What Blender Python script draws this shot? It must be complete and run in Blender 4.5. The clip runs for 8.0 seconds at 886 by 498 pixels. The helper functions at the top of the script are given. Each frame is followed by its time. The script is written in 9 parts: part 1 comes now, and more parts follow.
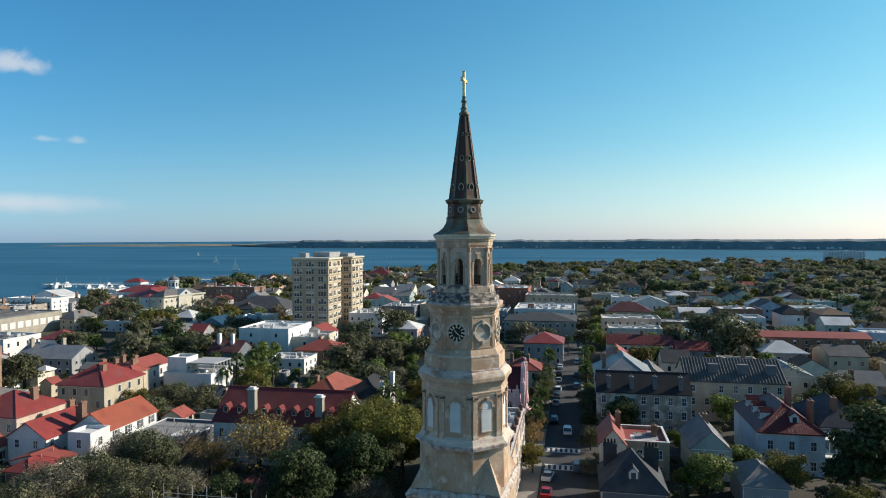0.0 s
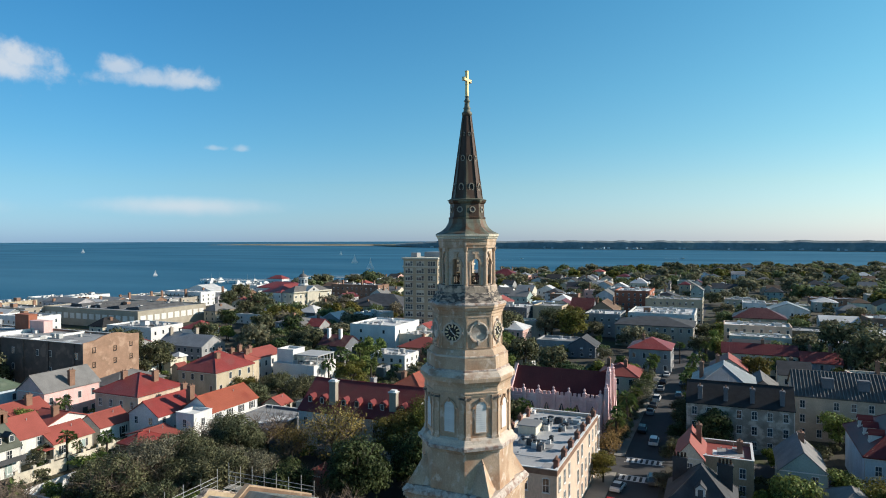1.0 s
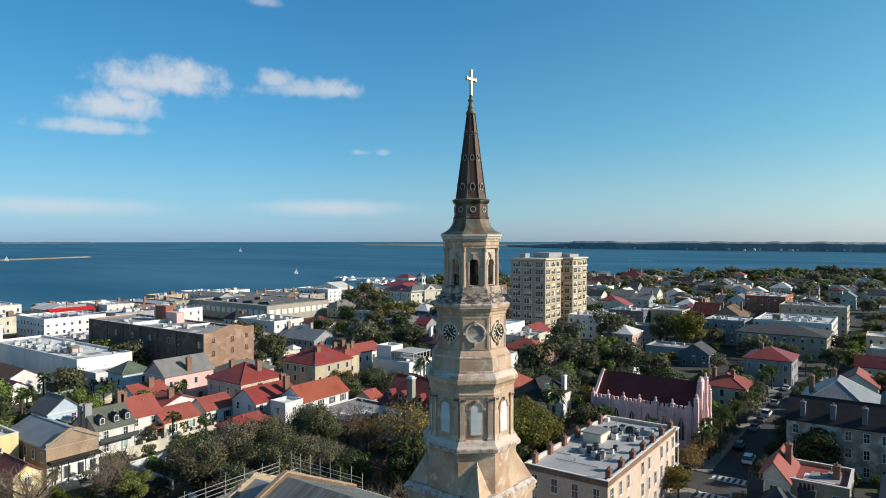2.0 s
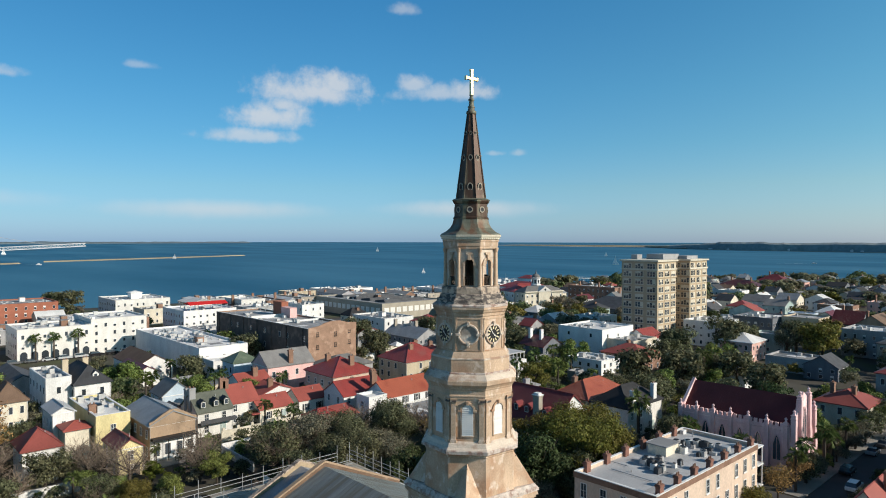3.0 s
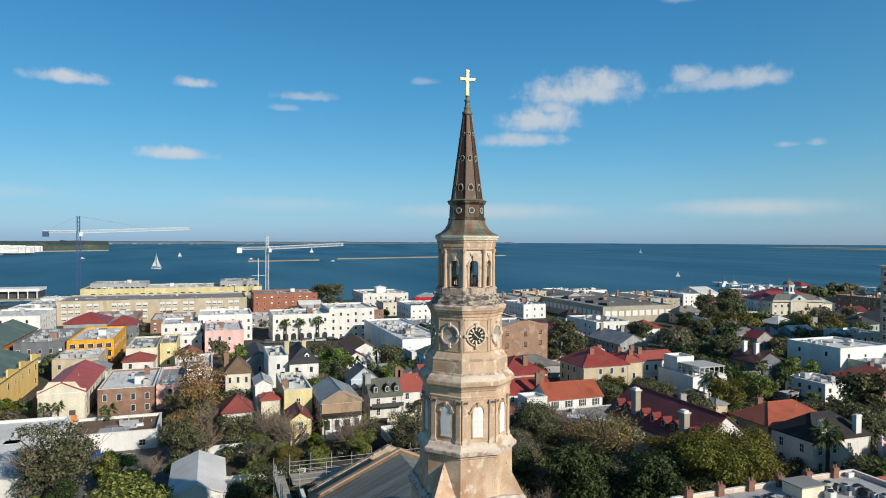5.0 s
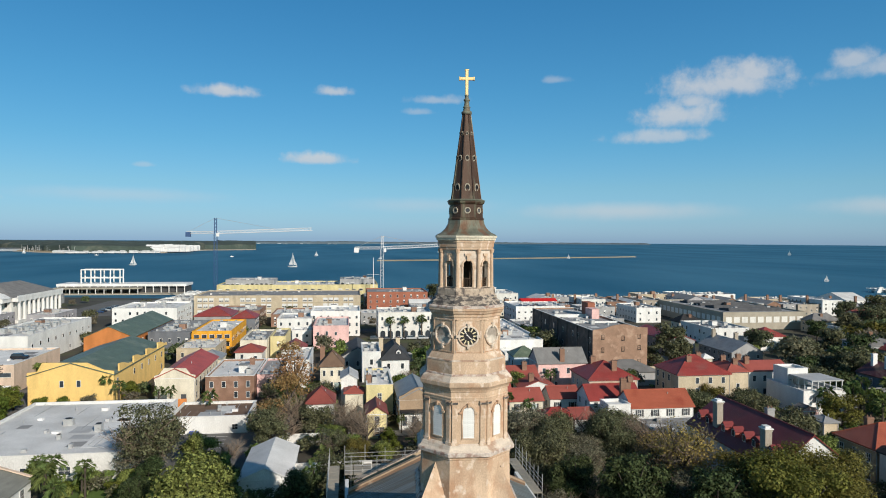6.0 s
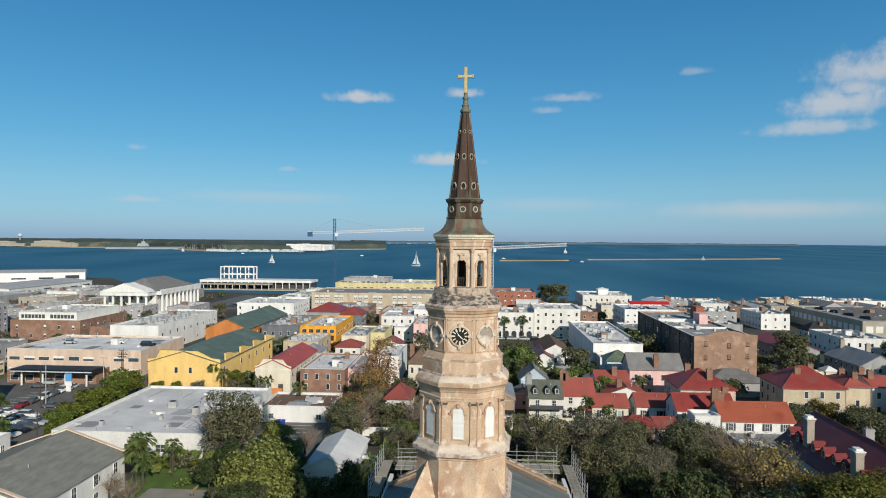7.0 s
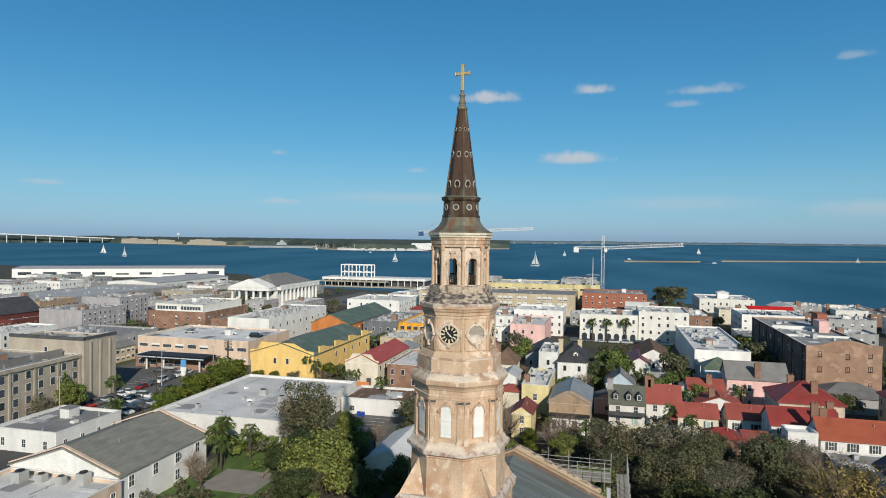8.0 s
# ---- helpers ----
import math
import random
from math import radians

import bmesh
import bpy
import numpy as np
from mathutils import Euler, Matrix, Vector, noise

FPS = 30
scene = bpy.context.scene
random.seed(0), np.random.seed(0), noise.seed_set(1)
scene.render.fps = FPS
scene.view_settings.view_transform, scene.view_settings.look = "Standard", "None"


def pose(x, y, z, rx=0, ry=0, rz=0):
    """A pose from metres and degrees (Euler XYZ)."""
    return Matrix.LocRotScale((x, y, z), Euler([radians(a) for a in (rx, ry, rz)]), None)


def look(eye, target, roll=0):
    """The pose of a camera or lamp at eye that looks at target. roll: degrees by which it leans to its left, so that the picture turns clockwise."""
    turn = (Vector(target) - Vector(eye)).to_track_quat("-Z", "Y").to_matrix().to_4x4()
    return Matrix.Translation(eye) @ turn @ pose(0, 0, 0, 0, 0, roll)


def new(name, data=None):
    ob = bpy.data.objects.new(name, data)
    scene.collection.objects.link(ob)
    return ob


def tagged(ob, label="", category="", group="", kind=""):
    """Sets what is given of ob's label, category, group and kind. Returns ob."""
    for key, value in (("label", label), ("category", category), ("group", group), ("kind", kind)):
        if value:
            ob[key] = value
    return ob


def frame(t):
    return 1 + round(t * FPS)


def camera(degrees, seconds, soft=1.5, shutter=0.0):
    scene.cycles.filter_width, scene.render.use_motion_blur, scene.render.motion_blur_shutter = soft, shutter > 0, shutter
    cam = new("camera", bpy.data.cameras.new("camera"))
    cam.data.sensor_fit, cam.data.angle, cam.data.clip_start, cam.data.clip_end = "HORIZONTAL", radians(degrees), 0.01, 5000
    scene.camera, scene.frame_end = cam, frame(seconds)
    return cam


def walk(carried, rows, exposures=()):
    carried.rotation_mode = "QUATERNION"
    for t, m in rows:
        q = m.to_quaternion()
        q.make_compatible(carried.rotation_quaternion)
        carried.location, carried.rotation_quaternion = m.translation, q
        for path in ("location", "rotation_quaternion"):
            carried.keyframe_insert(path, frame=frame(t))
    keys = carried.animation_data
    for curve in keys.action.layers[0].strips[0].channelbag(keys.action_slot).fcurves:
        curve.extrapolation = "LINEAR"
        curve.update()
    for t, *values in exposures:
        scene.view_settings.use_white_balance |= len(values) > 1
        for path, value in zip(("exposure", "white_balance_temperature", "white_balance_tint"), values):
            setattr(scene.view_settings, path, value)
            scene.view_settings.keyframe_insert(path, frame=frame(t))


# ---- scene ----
cam = camera(68.5, 8.0, 1.0)
# seconds, eye, yaw, pitch, roll
PATH = [
    (0.0, (14.75, -63.99, 44.91), 11.37, -0.97, -0.25),
    (0.5, (21.27, -62.59, 44.85), 17.44, -0.93, -0.18),
    (1.0, (27.35, -60.47, 44.80), 23.45, -0.89, -0.12),
    (1.5, (33.09, -57.68, 44.77), 29.43, -0.86, -0.07),
    (2.0, (38.50, -54.28, 44.76), 35.38, -0.84, -0.01),
    (2.5, (43.58, -50.33, 44.75), 41.31, -0.82, 0.04),
    (3.0, (48.30, -45.90, 44.76), 47.20, -0.81, 0.09),
    (3.5, (52.60, -41.05, 44.77), 53.06, -0.80, 0.14),
    (4.0, (56.40, -35.83, 44.79), 58.89, -0.79, 0.19),
    (4.5, (59.65, -30.30, 44.81), 64.67, -0.79, 0.24),
    (5.0, (62.28, -24.53, 44.82), 70.42, -0.79, 0.29),
    (5.5, (64.22, -18.58, 44.84), 76.14, -0.80, 0.34),
    (6.0, (65.47, -12.50, 44.85), 81.82, -0.82, 0.39),
    (6.5, (66.01, -6.35, 44.86), 87.48, -0.85, 0.44),
    (7.0, (65.90, -0.20, 44.86), 93.11, -0.90, 0.50),
    (7.5, (65.21, 5.89, 44.85), 98.69, -0.96, 0.56),
    (8.0, (64.11, 11.88, 44.82), 104.20, -1.03, 0.62),
]


def aim(eye, yaw, pitch, roll):
    return Matrix.Translation(eye) @ pose(0, 0, 0, 0, 0, yaw) @ pose(0, 0, 0, 90 + pitch) @ pose(0, 0, 0, 0, 0, roll)


walk(cam, [(t, aim(e, a, b, c)) for t, e, a, b, c in PATH], exposures=[(0.0, 0.30), (0.6, 0.35), (1.6, 0.28), (3.0, 0.17), (5.0, 0.08), (8.0, -0.10)])

# ---- sky, sun ----
SUN_AZ, SUN_EL = 28.2, 25.8          # degrees from +x (west) towards +y (south), and above the horizon
sx, sy = math.cos(radians(SUN_AZ)), math.sin(radians(SUN_AZ))
sun_dir = Vector((sx * math.cos(radians(SUN_EL)), sy * math.cos(radians(SUN_EL)), math.sin(radians(SUN_EL))))
lamp = bpy.data.lights.new("sun", "SUN")
lamp.energy, lamp.angle, lamp.color = 5.0, radians(0.55), (1.0, 0.905, 0.785)
sun = new("sun", lamp)
sun.matrix_world = look(sun_dir * 300, (0, 0, 0))

world = bpy.data.worlds.new("sky")
scene.world = world
world.use_nodes = True
wn, wl = world.node_tree.nodes, world.node_tree.links
wn.clear()


def wmath(op, a, b=None, c=None, clamp=False):
    n = wn.new("ShaderNodeMath")
    n.operation, n.use_clamp = op, clamp
    for i, v in enumerate((a, b, c)):
        if v is None:
            continue
        if isinstance(v, (int, float)):
            n.inputs[i].default_value = v
        else:
            wl.new(v, n.inputs[i])
    return n.outputs[0]


sky = wn.new("ShaderNodeTexSky")
sky.sky_type, sky.sun_disc = "NISHITA", False
sky.sun_elevation, sky.sun_rotation = radians(SUN_EL), radians(90 - SUN_AZ)
sky.altitude, sky.air_density, sky.dust_density, sky.ozone_density = 40, 1.0, 0.4, 4.0
coord = wn.new("ShaderNodeTexCoord")
sep = wn.new("ShaderNodeSeparateXYZ")
wl.new(coord.outputs["Generated"], sep.inputs[0])
X, Y, Z = sep.outputs
azim = wmath("MULTIPLY", wmath("ARCTAN2", wmath("MULTIPLY", X, -1.0), Y), 57.2958)
elev = wmath("MULTIPLY", wmath("ARCSINE", Z), 57.2958)
puff = wn.new("ShaderNodeTexNoise")
puff.inputs["Scale"].default_value, puff.inputs["Detail"].default_value, puff.inputs["Roughness"].default_value = 34.0, 8.0, 0.6
wl.new(coord.outputs["Generated"], puff.inputs["Vector"])
wob = wmath("SUBTRACT", puff.outputs["Fac"], 0.5)
# small cumulus: azimuth, elevation, half width, half height (degrees), weight
CLOUDS = [(58.2, 12.4, 5.0, 1.7, 0.76), (56.4, 13.0, 2.6, 1.2, 0.72), (62.0, 10.1, 3.9, 1.5, 0.74), (63.7, 8.6, 4.2, 0.8, 0.6), (61.0, 11.2, 1.6, 0.9, 0.7),
          (47.6, 12.5, 4.6, 0.9, 0.55), (44.6, 12.7, 2.6, 1.05, 0.65), (49.8, 13.2, 1.6, 1.0, 0.6), (40.6, 7.5, 0.7, 0.4, 0.35),
          (42.8, 7.5, 0.9, 0.3, 0.35), (72.2, 13.6, 1.4, 0.45, 0.35), (82.4, 12.0, 2.4, 0.5, 0.45), (84.0, 11.0, 1.4, 0.4, 0.35), (50.8, 19.3, 1.4, 0.7, 0.4),
          (100.4, 12.0, 2.6, 0.7, 0.8), (91.4, 12.5, 1.6, 0.55, 0.7), (92.7, 6.8, 2.9, 0.65, 0.75), (118.5, 7.0, 0.8, 0.35, 0.35), (118.3, 2.9, 2.2, 0.4, 0.4),
          (135.7, 3.8, 1.4, 0.3, 0.35), (106.5, 5.8, 0.9, 0.3, 0.3)]
# long thin veils low over the sea
VEILS = [(66.5, 2.5, 10.0, 0.9, 0.40), (45.0, 2.7, 8.0, 0.9, 0.46), (84.0, 3.0, 8.0, 0.8, 0.2), (108.0, 3.4, 9.0, 0.7, 0.22)]
cover, lit = None, None
for a, e, wa, we, k in CLOUDS + VEILS:
    thin = (a, e, wa, we, k) in VEILS
    da = wmath("DIVIDE", wmath("SUBTRACT", azim, a), wa)
    de = wmath("DIVIDE", wmath("SUBTRACT", elev, e), we)
    dv = wmath("MAXIMUM", de, wmath("MULTIPLY", de, -1.0 if thin else -1.7))
    r = wmath("SQRT", wmath("ADD", wmath("MULTIPLY", da, da), wmath("MULTIPLY", dv, dv)))
    r = wmath("ADD", r, wmath("MULTIPLY", wob, 0.5 if thin else 1.9))
    m = wn.new("ShaderNodeMapRange")
    m.interpolation_type = "SMOOTHSTEP"
    for i, v in ((1, 1.2 if thin else 1.25), (2, 0.0 if thin else 0.2), (3, 0.0), (4, k * 1.3 if thin else k)):
        m.inputs[i].default_value = v
    wl.new(r, m.inputs[0])
    cover = m.outputs[0] if cover is None else wmath("MAXIMUM", cover, m.outputs[0])
    t = wmath("MULTIPLY", m.outputs[0], wmath("MULTIPLY_ADD", de, 0.45, 0.6, True))
    lit = t if lit is None else wmath("MAXIMUM", lit, t)
bright = wmath("DIVIDE", lit, wmath("ADD", cover, 0.02), None, True)
white = wn.new("ShaderNodeMix")
white.data_type = "RGBA"
white.inputs[6].default_value, white.inputs[7].default_value = (4.5, 4.95, 5.6, 1), (6.0, 5.95, 5.85, 1)
wl.new(bright, white.inputs[0])
# the sky deepens with height and away from the sun
high = wn.new("ShaderNodeMapRange")
for i, v in ((1, 0.0), (2, 90.0), (3, 0.0), (4, 1.0)):
    high.inputs[i].default_value = v
wl.new(elev, high.inputs[0])
shade = wn.new("ShaderNodeValToRGB")
stops = shade.color_ramp.elements
stops[0].position, stops[0].color = 0.0, (0.71, 1.08, 1.86, 1)
stops[1].position, stops[1].color = 1.0, (0.55, 0.69, 0.78, 1)
for p, c in ((0.022, (0.73, 1.09, 1.54, 1)), (0.05, (0.745, 1.13, 1.34, 1)), (0.09, (0.62, 1.17, 1.33, 1)), (0.14, (0.54, 1.21, 1.37, 1)), (0.25, (0.42, 1.22, 1.44, 1)), (0.6, (0.52, 0.76, 0.85, 1))):
    e = stops.new(p)
    e.color = c
wl.new(high.outputs[0], shade.inputs[0])
toward = wmath("ADD", wmath("MULTIPLY", X, sx), wmath("MULTIPLY", Y, sy))
fall = wmath("SUBTRACT", wmath("MULTIPLY_ADD", toward, 0.083, 0.815), wmath("MULTIPLY", wmath("MAXIMUM", wmath("SUBTRACT", -0.42, toward), 0.0), 0.25))
tint = wn.new("ShaderNodeMix")
tint.data_type, tint.blend_type = "RGBA", "MULTIPLY"
tint.inputs[0].default_value = 1.0
wl.new(sky.outputs[0], tint.inputs[6]), wl.new(shade.outputs[0], tint.inputs[7])
glow = wn.new("ShaderNodeMix")
glow.data_type, glow.blend_type = "RGBA", "MULTIPLY"
glow.inputs[7].default_value = (1.42, 1.0, 0.76, 1)
wl.new(wmath("MULTIPLY_ADD", toward, 0.9, 0.3, True), glow.inputs[0]), wl.new(tint.outputs[2], glow.inputs[6])
deep = wn.new("ShaderNodeVectorMath")
deep.operation = "SCALE"
wl.new(glow.outputs[2], deep.inputs[0]), wl.new(fall, deep.inputs["Scale"])
mix = wn.new("ShaderNodeMix")
mix.data_type = "RGBA"
wl.new(cover, mix.inputs[0]), wl.new(deep.outputs[0], mix.inputs[6]), wl.new(white.outputs[2], mix.inputs[7])
back = wn.new("ShaderNodeBackground")
back.inputs[1].default_value = 0.112
wout = wn.new("ShaderNodeOutputWorld")
wl.new(mix.outputs[2], back.inputs[0]), wl.new(back.outputs[0], wout.inputs[0])


# ---- materials ----
def material(name, base, rough=0.8, dark=0.6, scale=0.6, fine=12.0, bump=0.15, metal=0.0, vary=0.0, stain=None, stain_at=0.62, spec=0.3, stretch=(1, 1, 1), pale=None):
    """A surface with broad blotches, fine grain and relief. pale: a third colour in small rare patches. vary: how far single things differ in tone; stain: a second colour in patches."""
    m = bpy.data.materials.new(name)
    m.use_nodes = True
    n, l = m.node_tree.nodes, m.node_tree.links
    b = n["Principled BSDF"]
    tc = n.new("ShaderNodeTexCoord")
    mp = n.new("ShaderNodeMapping")
    mp.inputs["Scale"].default_value = stretch
    l.new(tc.outputs["Object"], mp.inputs[0])
    broad, grain = n.new("ShaderNodeTexNoise"), n.new("ShaderNodeTexNoise")
    for tex, s, d in ((broad, scale, 5.0), (grain, fine, 3.0)):
        tex.inputs["Scale"].default_value, tex.inputs["Detail"].default_value = s, d
        l.new(mp.outputs[0], tex.inputs["Vector"])
    ramp = n.new("ShaderNodeMapRange")
    ramp.inputs[1].default_value, ramp.inputs[2].default_value = 0.3, 0.72
    l.new(broad.outputs["Fac"], ramp.inputs[0])
    c1 = n.new("ShaderNodeMix")
    c1.data_type = "RGBA"
    c1.inputs[6].default_value = (*[v * dark for v in base], 1)
    c1.inputs[7].default_value = (*base, 1)
    l.new(ramp.outputs[0], c1.inputs[0])
    g = n.new("ShaderNodeMapRange")
    g.inputs[1].default_value, g.inputs[2].default_value, g.inputs[3].default_value, g.inputs[4].default_value = 0.25, 0.75, 0.82, 1.12
    l.new(grain.outputs["Fac"], g.inputs[0])
    out = c1.outputs[2]
    if stain:
        st = n.new("ShaderNodeTexNoise")
        st.inputs["Scale"].default_value, st.inputs["Detail"].default_value = scale * 0.7, 7.0
        l.new(mp.outputs[0], st.inputs["Vector"])
        sr = n.new("ShaderNodeMapRange")
        sr.inputs[1].default_value, sr.inputs[2].default_value = stain_at - 0.07, stain_at + 0.05
        l.new(st.outputs["Fac"], sr.inputs[0])
        c2 = n.new("ShaderNodeMix")
        c2.data_type = "RGBA"
        c2.inputs[7].default_value = (*stain, 1)
        l.new(sr.outputs[0], c2.inputs[0]), l.new(out, c2.inputs[6])
        out = c2.outputs[2]
    if pale:
        pn = n.new("ShaderNodeTexNoise")
        pn.inputs["Scale"].default_value, pn.inputs["Detail"].default_value = scale * 2.6, 6.0
        l.new(mp.outputs[0], pn.inputs["Vector"])
        pr = n.new("ShaderNodeMapRange")
        pr.inputs[1].default_value, pr.inputs[2].default_value = 0.56, 0.66
        l.new(pn.outputs["Fac"], pr.inputs[0])
        c3 = n.new("ShaderNodeMix")
        c3.data_type = "RGBA"
        c3.inputs[7].default_value = (*pale, 1)
        l.new(pr.outputs[0], c3.inputs[0]), l.new(out, c3.inputs[6])
        out = c3.outputs[2]
    hs = n.new("ShaderNodeHueSaturation")
    l.new(out, hs.inputs["Color"])
    val = g.outputs[0]
    if vary:
        info = n.new("ShaderNodeObjectInfo")
        vr = n.new("ShaderNodeMapRange")
        vr.inputs[3].default_value, vr.inputs[4].default_value = 1 - vary, 1 + vary
        l.new(info.outputs["Random"], vr.inputs[0])
        mu = n.new("ShaderNodeMath")
        mu.operation = "MULTIPLY"
        l.new(val, mu.inputs[0]), l.new(vr.outputs[0], mu.inputs[1])
        val = mu.outputs[0]
    l.new(val, hs.inputs["Value"])
    l.new(hs.outputs[0], b.inputs["Base Color"])
    b.inputs["Roughness"].default_value, b.inputs["Metallic"].default_value = rough, metal
    b.inputs["Specular IOR Level"].default_value = spec
    if bump:
        bp = n.new("ShaderNodeBump")
        bp.inputs["Strength"].default_value, bp.inputs["Distance"].default_value = bump, 0.05
        l.new(grain.outputs["Fac"], bp.inputs["Height"]), l.new(bp.outputs[0], b.inputs["Normal"])
    return m


def leaf(name, base, var=0.5, through_light=0.3):
    m = bpy.data.materials.new(name)
    m.use_nodes = True
    n, l = m.node_tree.nodes, m.node_tree.links
    b = n["Principled BSDF"]
    geo, info = n.new("ShaderNodeNewGeometry"), n.new("ShaderNodeObjectInfo")
    hs = n.new("ShaderNodeHueSaturation")
    hs.inputs["Color"].default_value = (*base, 1)
    v = n.new("ShaderNodeMapRange")
    v.inputs[3].default_value, v.inputs[4].default_value = 1 - var, 1 + var
    l.new(geo.outputs["Random Per Island"], v.inputs[0])
    h = n.new("ShaderNodeMapRange")
    h.inputs[3].default_value, h.inputs[4].default_value = 0.474, 0.515
    l.new(info.outputs["Random"], h.inputs[0])
    l.new(v.outputs[0], hs.inputs["Value"]), l.new(h.outputs[0], hs.inputs["Hue"])
    l.new(hs.outputs[0], b.inputs["Base Color"])
    b.inputs["Roughness"].default_value, b.inputs["Specular IOR Level"].default_value = 0.6, 0.12
    thru, both = n.new("ShaderNodeBsdfTranslucent"), n.new("ShaderNodeMixShader")
    both.inputs[0].default_value = through_light
    l.new(hs.outputs[0], thru.inputs["Color"])
    l.new(b.outputs[0], both.inputs[1]), l.new(thru.outputs[0], both.inputs[2]), l.new(both.outputs[0], n["Material Output"].inputs[0])
    return m


def seamed(name, base, dark=0.7, pitch=0.45, axis=0, rough=0.45, stain=None):
    """Sheet metal with standing seams across the given axis."""
    m = material(name, base, rough, dark, 0.35, 8.0, 0.0, 0.0, 0.08, stain, 0.6, 0.35)
    n, l = m.node_tree.nodes, m.node_tree.links
    tc, sp = n.new("ShaderNodeTexCoord"), n.new("ShaderNodeSeparateXYZ")
    l.new(tc.outputs["Object"], sp.inputs[0])
    a = n.new("ShaderNodeMath")
    a.operation, a.inputs[1].default_value = "DIVIDE", pitch
    l.new(sp.outputs[axis], a.inputs[0])
    f = n.new("ShaderNodeMath")
    f.operation = "FRACT"
    l.new(a.outputs[0], f.inputs[0])
    s = n.new("ShaderNodeMath")
    s.operation, s.inputs[1].default_value = "LESS_THAN", 0.16
    l.new(f.outputs[0], s.inputs[0])
    bp = n.new("ShaderNodeBump")
    bp.inputs["Strength"].default_value, bp.inputs["Distance"].default_value = 0.8, 0.06
    l.new(s.outputs[0], bp.inputs["Height"]), l.new(bp.outputs[0], n["Principled BSDF"].inputs["Normal"])
    return m


STUCCO = material("weathered_stucco", (0.602, 0.440, 0.310), 0.9, 0.66, 0.55, 9.0, 0.12, stain=(0.42, 0.255, 0.160), stain_at=0.57, stretch=(1, 1, 0.7), pale=(0.62, 0.50, 0.40))
PALESTONE = material("limewashed_stone", (0.66, 0.56, 0.46), 0.9, 0.72, 0.9, 10.0, 0.3, stain=(0.36, 0.24, 0.17), stain_at=0.60)
LIMEEDGE = material("lime_crusted_edge", (0.64, 0.55, 0.48), 0.9, 0.6, 2.2, 9.0, 0.4, stain=(0.30, 0.20, 0.16), stain_at=0.57)
LEDGE = material("stained_ledge", (0.56, 0.45, 0.35), 0.9, 0.6, 2.4, 10.0, 0.4, stain=(0.12, 0.10, 0.09), stain_at=0.56)
SOOTED = material("black_stained_stone", (0.50, 0.42, 0.34), 0.9, 0.55, 2.6, 10.0, 0.4, stain=(0.085, 0.075, 0.07), stain_at=0.50, stretch=(1, 1, 2.2))
COPPER = material("brown_copper", (0.090, 0.052, 0.035), 0.5, 0.6, 0.9, 6.0, 0.1, 0.25, stain=(0.145, 0.145, 0.10), stain_at=0.58, stretch=(1.6, 1.6, 0.22))
PATINA = material("patinated_copper", (0.20, 0.205, 0.155), 0.6, 0.55, 0.9, 6.0, 0.1, 0.15, stain=(0.15, 0.088, 0.055), stain_at=0.56, stretch=(1.4, 1.4, 0.35))
GILT = material("gilded_metal", (0.88, 0.62, 0.30), 0.42, 0.85, 2.0, 20.0, 0.05, 0.85)
GILTPAINT = material("gilt_paint", (0.74, 0.64, 0.42), 0.45, 0.85, 2.0, 20.0, 0.05, 0.15)
WHITE = material("white_paint", (0.68, 0.68, 0.66), 0.65, 0.86, 0.4, 10.0, 0.05, vary=0.05)
TRIM = material("white_trim", (0.74, 0.73, 0.70), 0.6, 0.9, 0.8, 14.0, 0.05)
BLACK = material("black_paint", (0.02, 0.02, 0.022), 0.5, 0.7, 1.0, 10.0, 0.05)
DARKIN = material("dark_timber", (0.05, 0.032, 0.02), 0.8, 0.6, 1.0, 10.0, 0.1)
BRICK = material("old_brick", (0.265, 0.155, 0.108), 0.9, 0.74, 0.5, 6.0, 0.5, vary=0.08, stain=(0.295, 0.18, 0.13), stain_at=0.56)
REDBRICK = material("red_brick", (0.36, 0.135, 0.085), 0.9, 0.75, 0.35, 6.0, 0.4, vary=0.06)
GLASS = material("window_glass", (0.055, 0.068, 0.082), 0.08, 0.7, 0.9, 3.0, 0.02, spec=0.6, vary=0.4)
LOTASPHALT = material("worn_grey_asphalt", (0.15, 0.148, 0.142), 0.92, 0.75, 0.15, 5.0, 0.2, stain=(0.10, 0.10, 0.10))
ASPHALT = material("asphalt", (0.085, 0.084, 0.086), 0.92, 0.7, 0.12, 5.0, 0.2)
PAVING = material("pavement_concrete", (0.30, 0.28, 0.25), 0.9, 0.75, 0.3, 6.0, 0.2)
CONCRETE = material("weathered_concrete", (0.40, 0.36, 0.29), 0.9, 0.75, 0.25, 5.0, 0.2, vary=0.06)
SOIL = material("town_ground", (0.085, 0.078, 0.062), 0.95, 0.55, 0.06, 2.5, 0.3, stain=(0.07, 0.08, 0.035), stain_at=0.58)
GRASS = material("lawn", (0.105, 0.175, 0.040), 0.95, 0.6, 0.25, 6.0, 0.5)
SAND = material("pale_sand", (0.38, 0.31, 0.20), 0.95, 0.7, 0.01, 0.2, 0.0)
BARK = material("bark", (0.085, 0.07, 0.055), 0.95, 0.6, 1.5, 14.0, 0.5)
TWIG = material("bare_twigs", (0.26, 0.2, 0.15), 0.95, 0.7, 0.6, 8.0, 0.0)
STEEL = material("galvanised_steel", (0.55, 0.55, 0.54), 0.45, 0.75, 1.0, 12.0, 0.05, 0.4)
TARPAPER = material("grey_roof_membrane", (0.30, 0.30, 0.30), 0.85, 0.7, 0.18, 6.0, 0.1, vary=0.12)
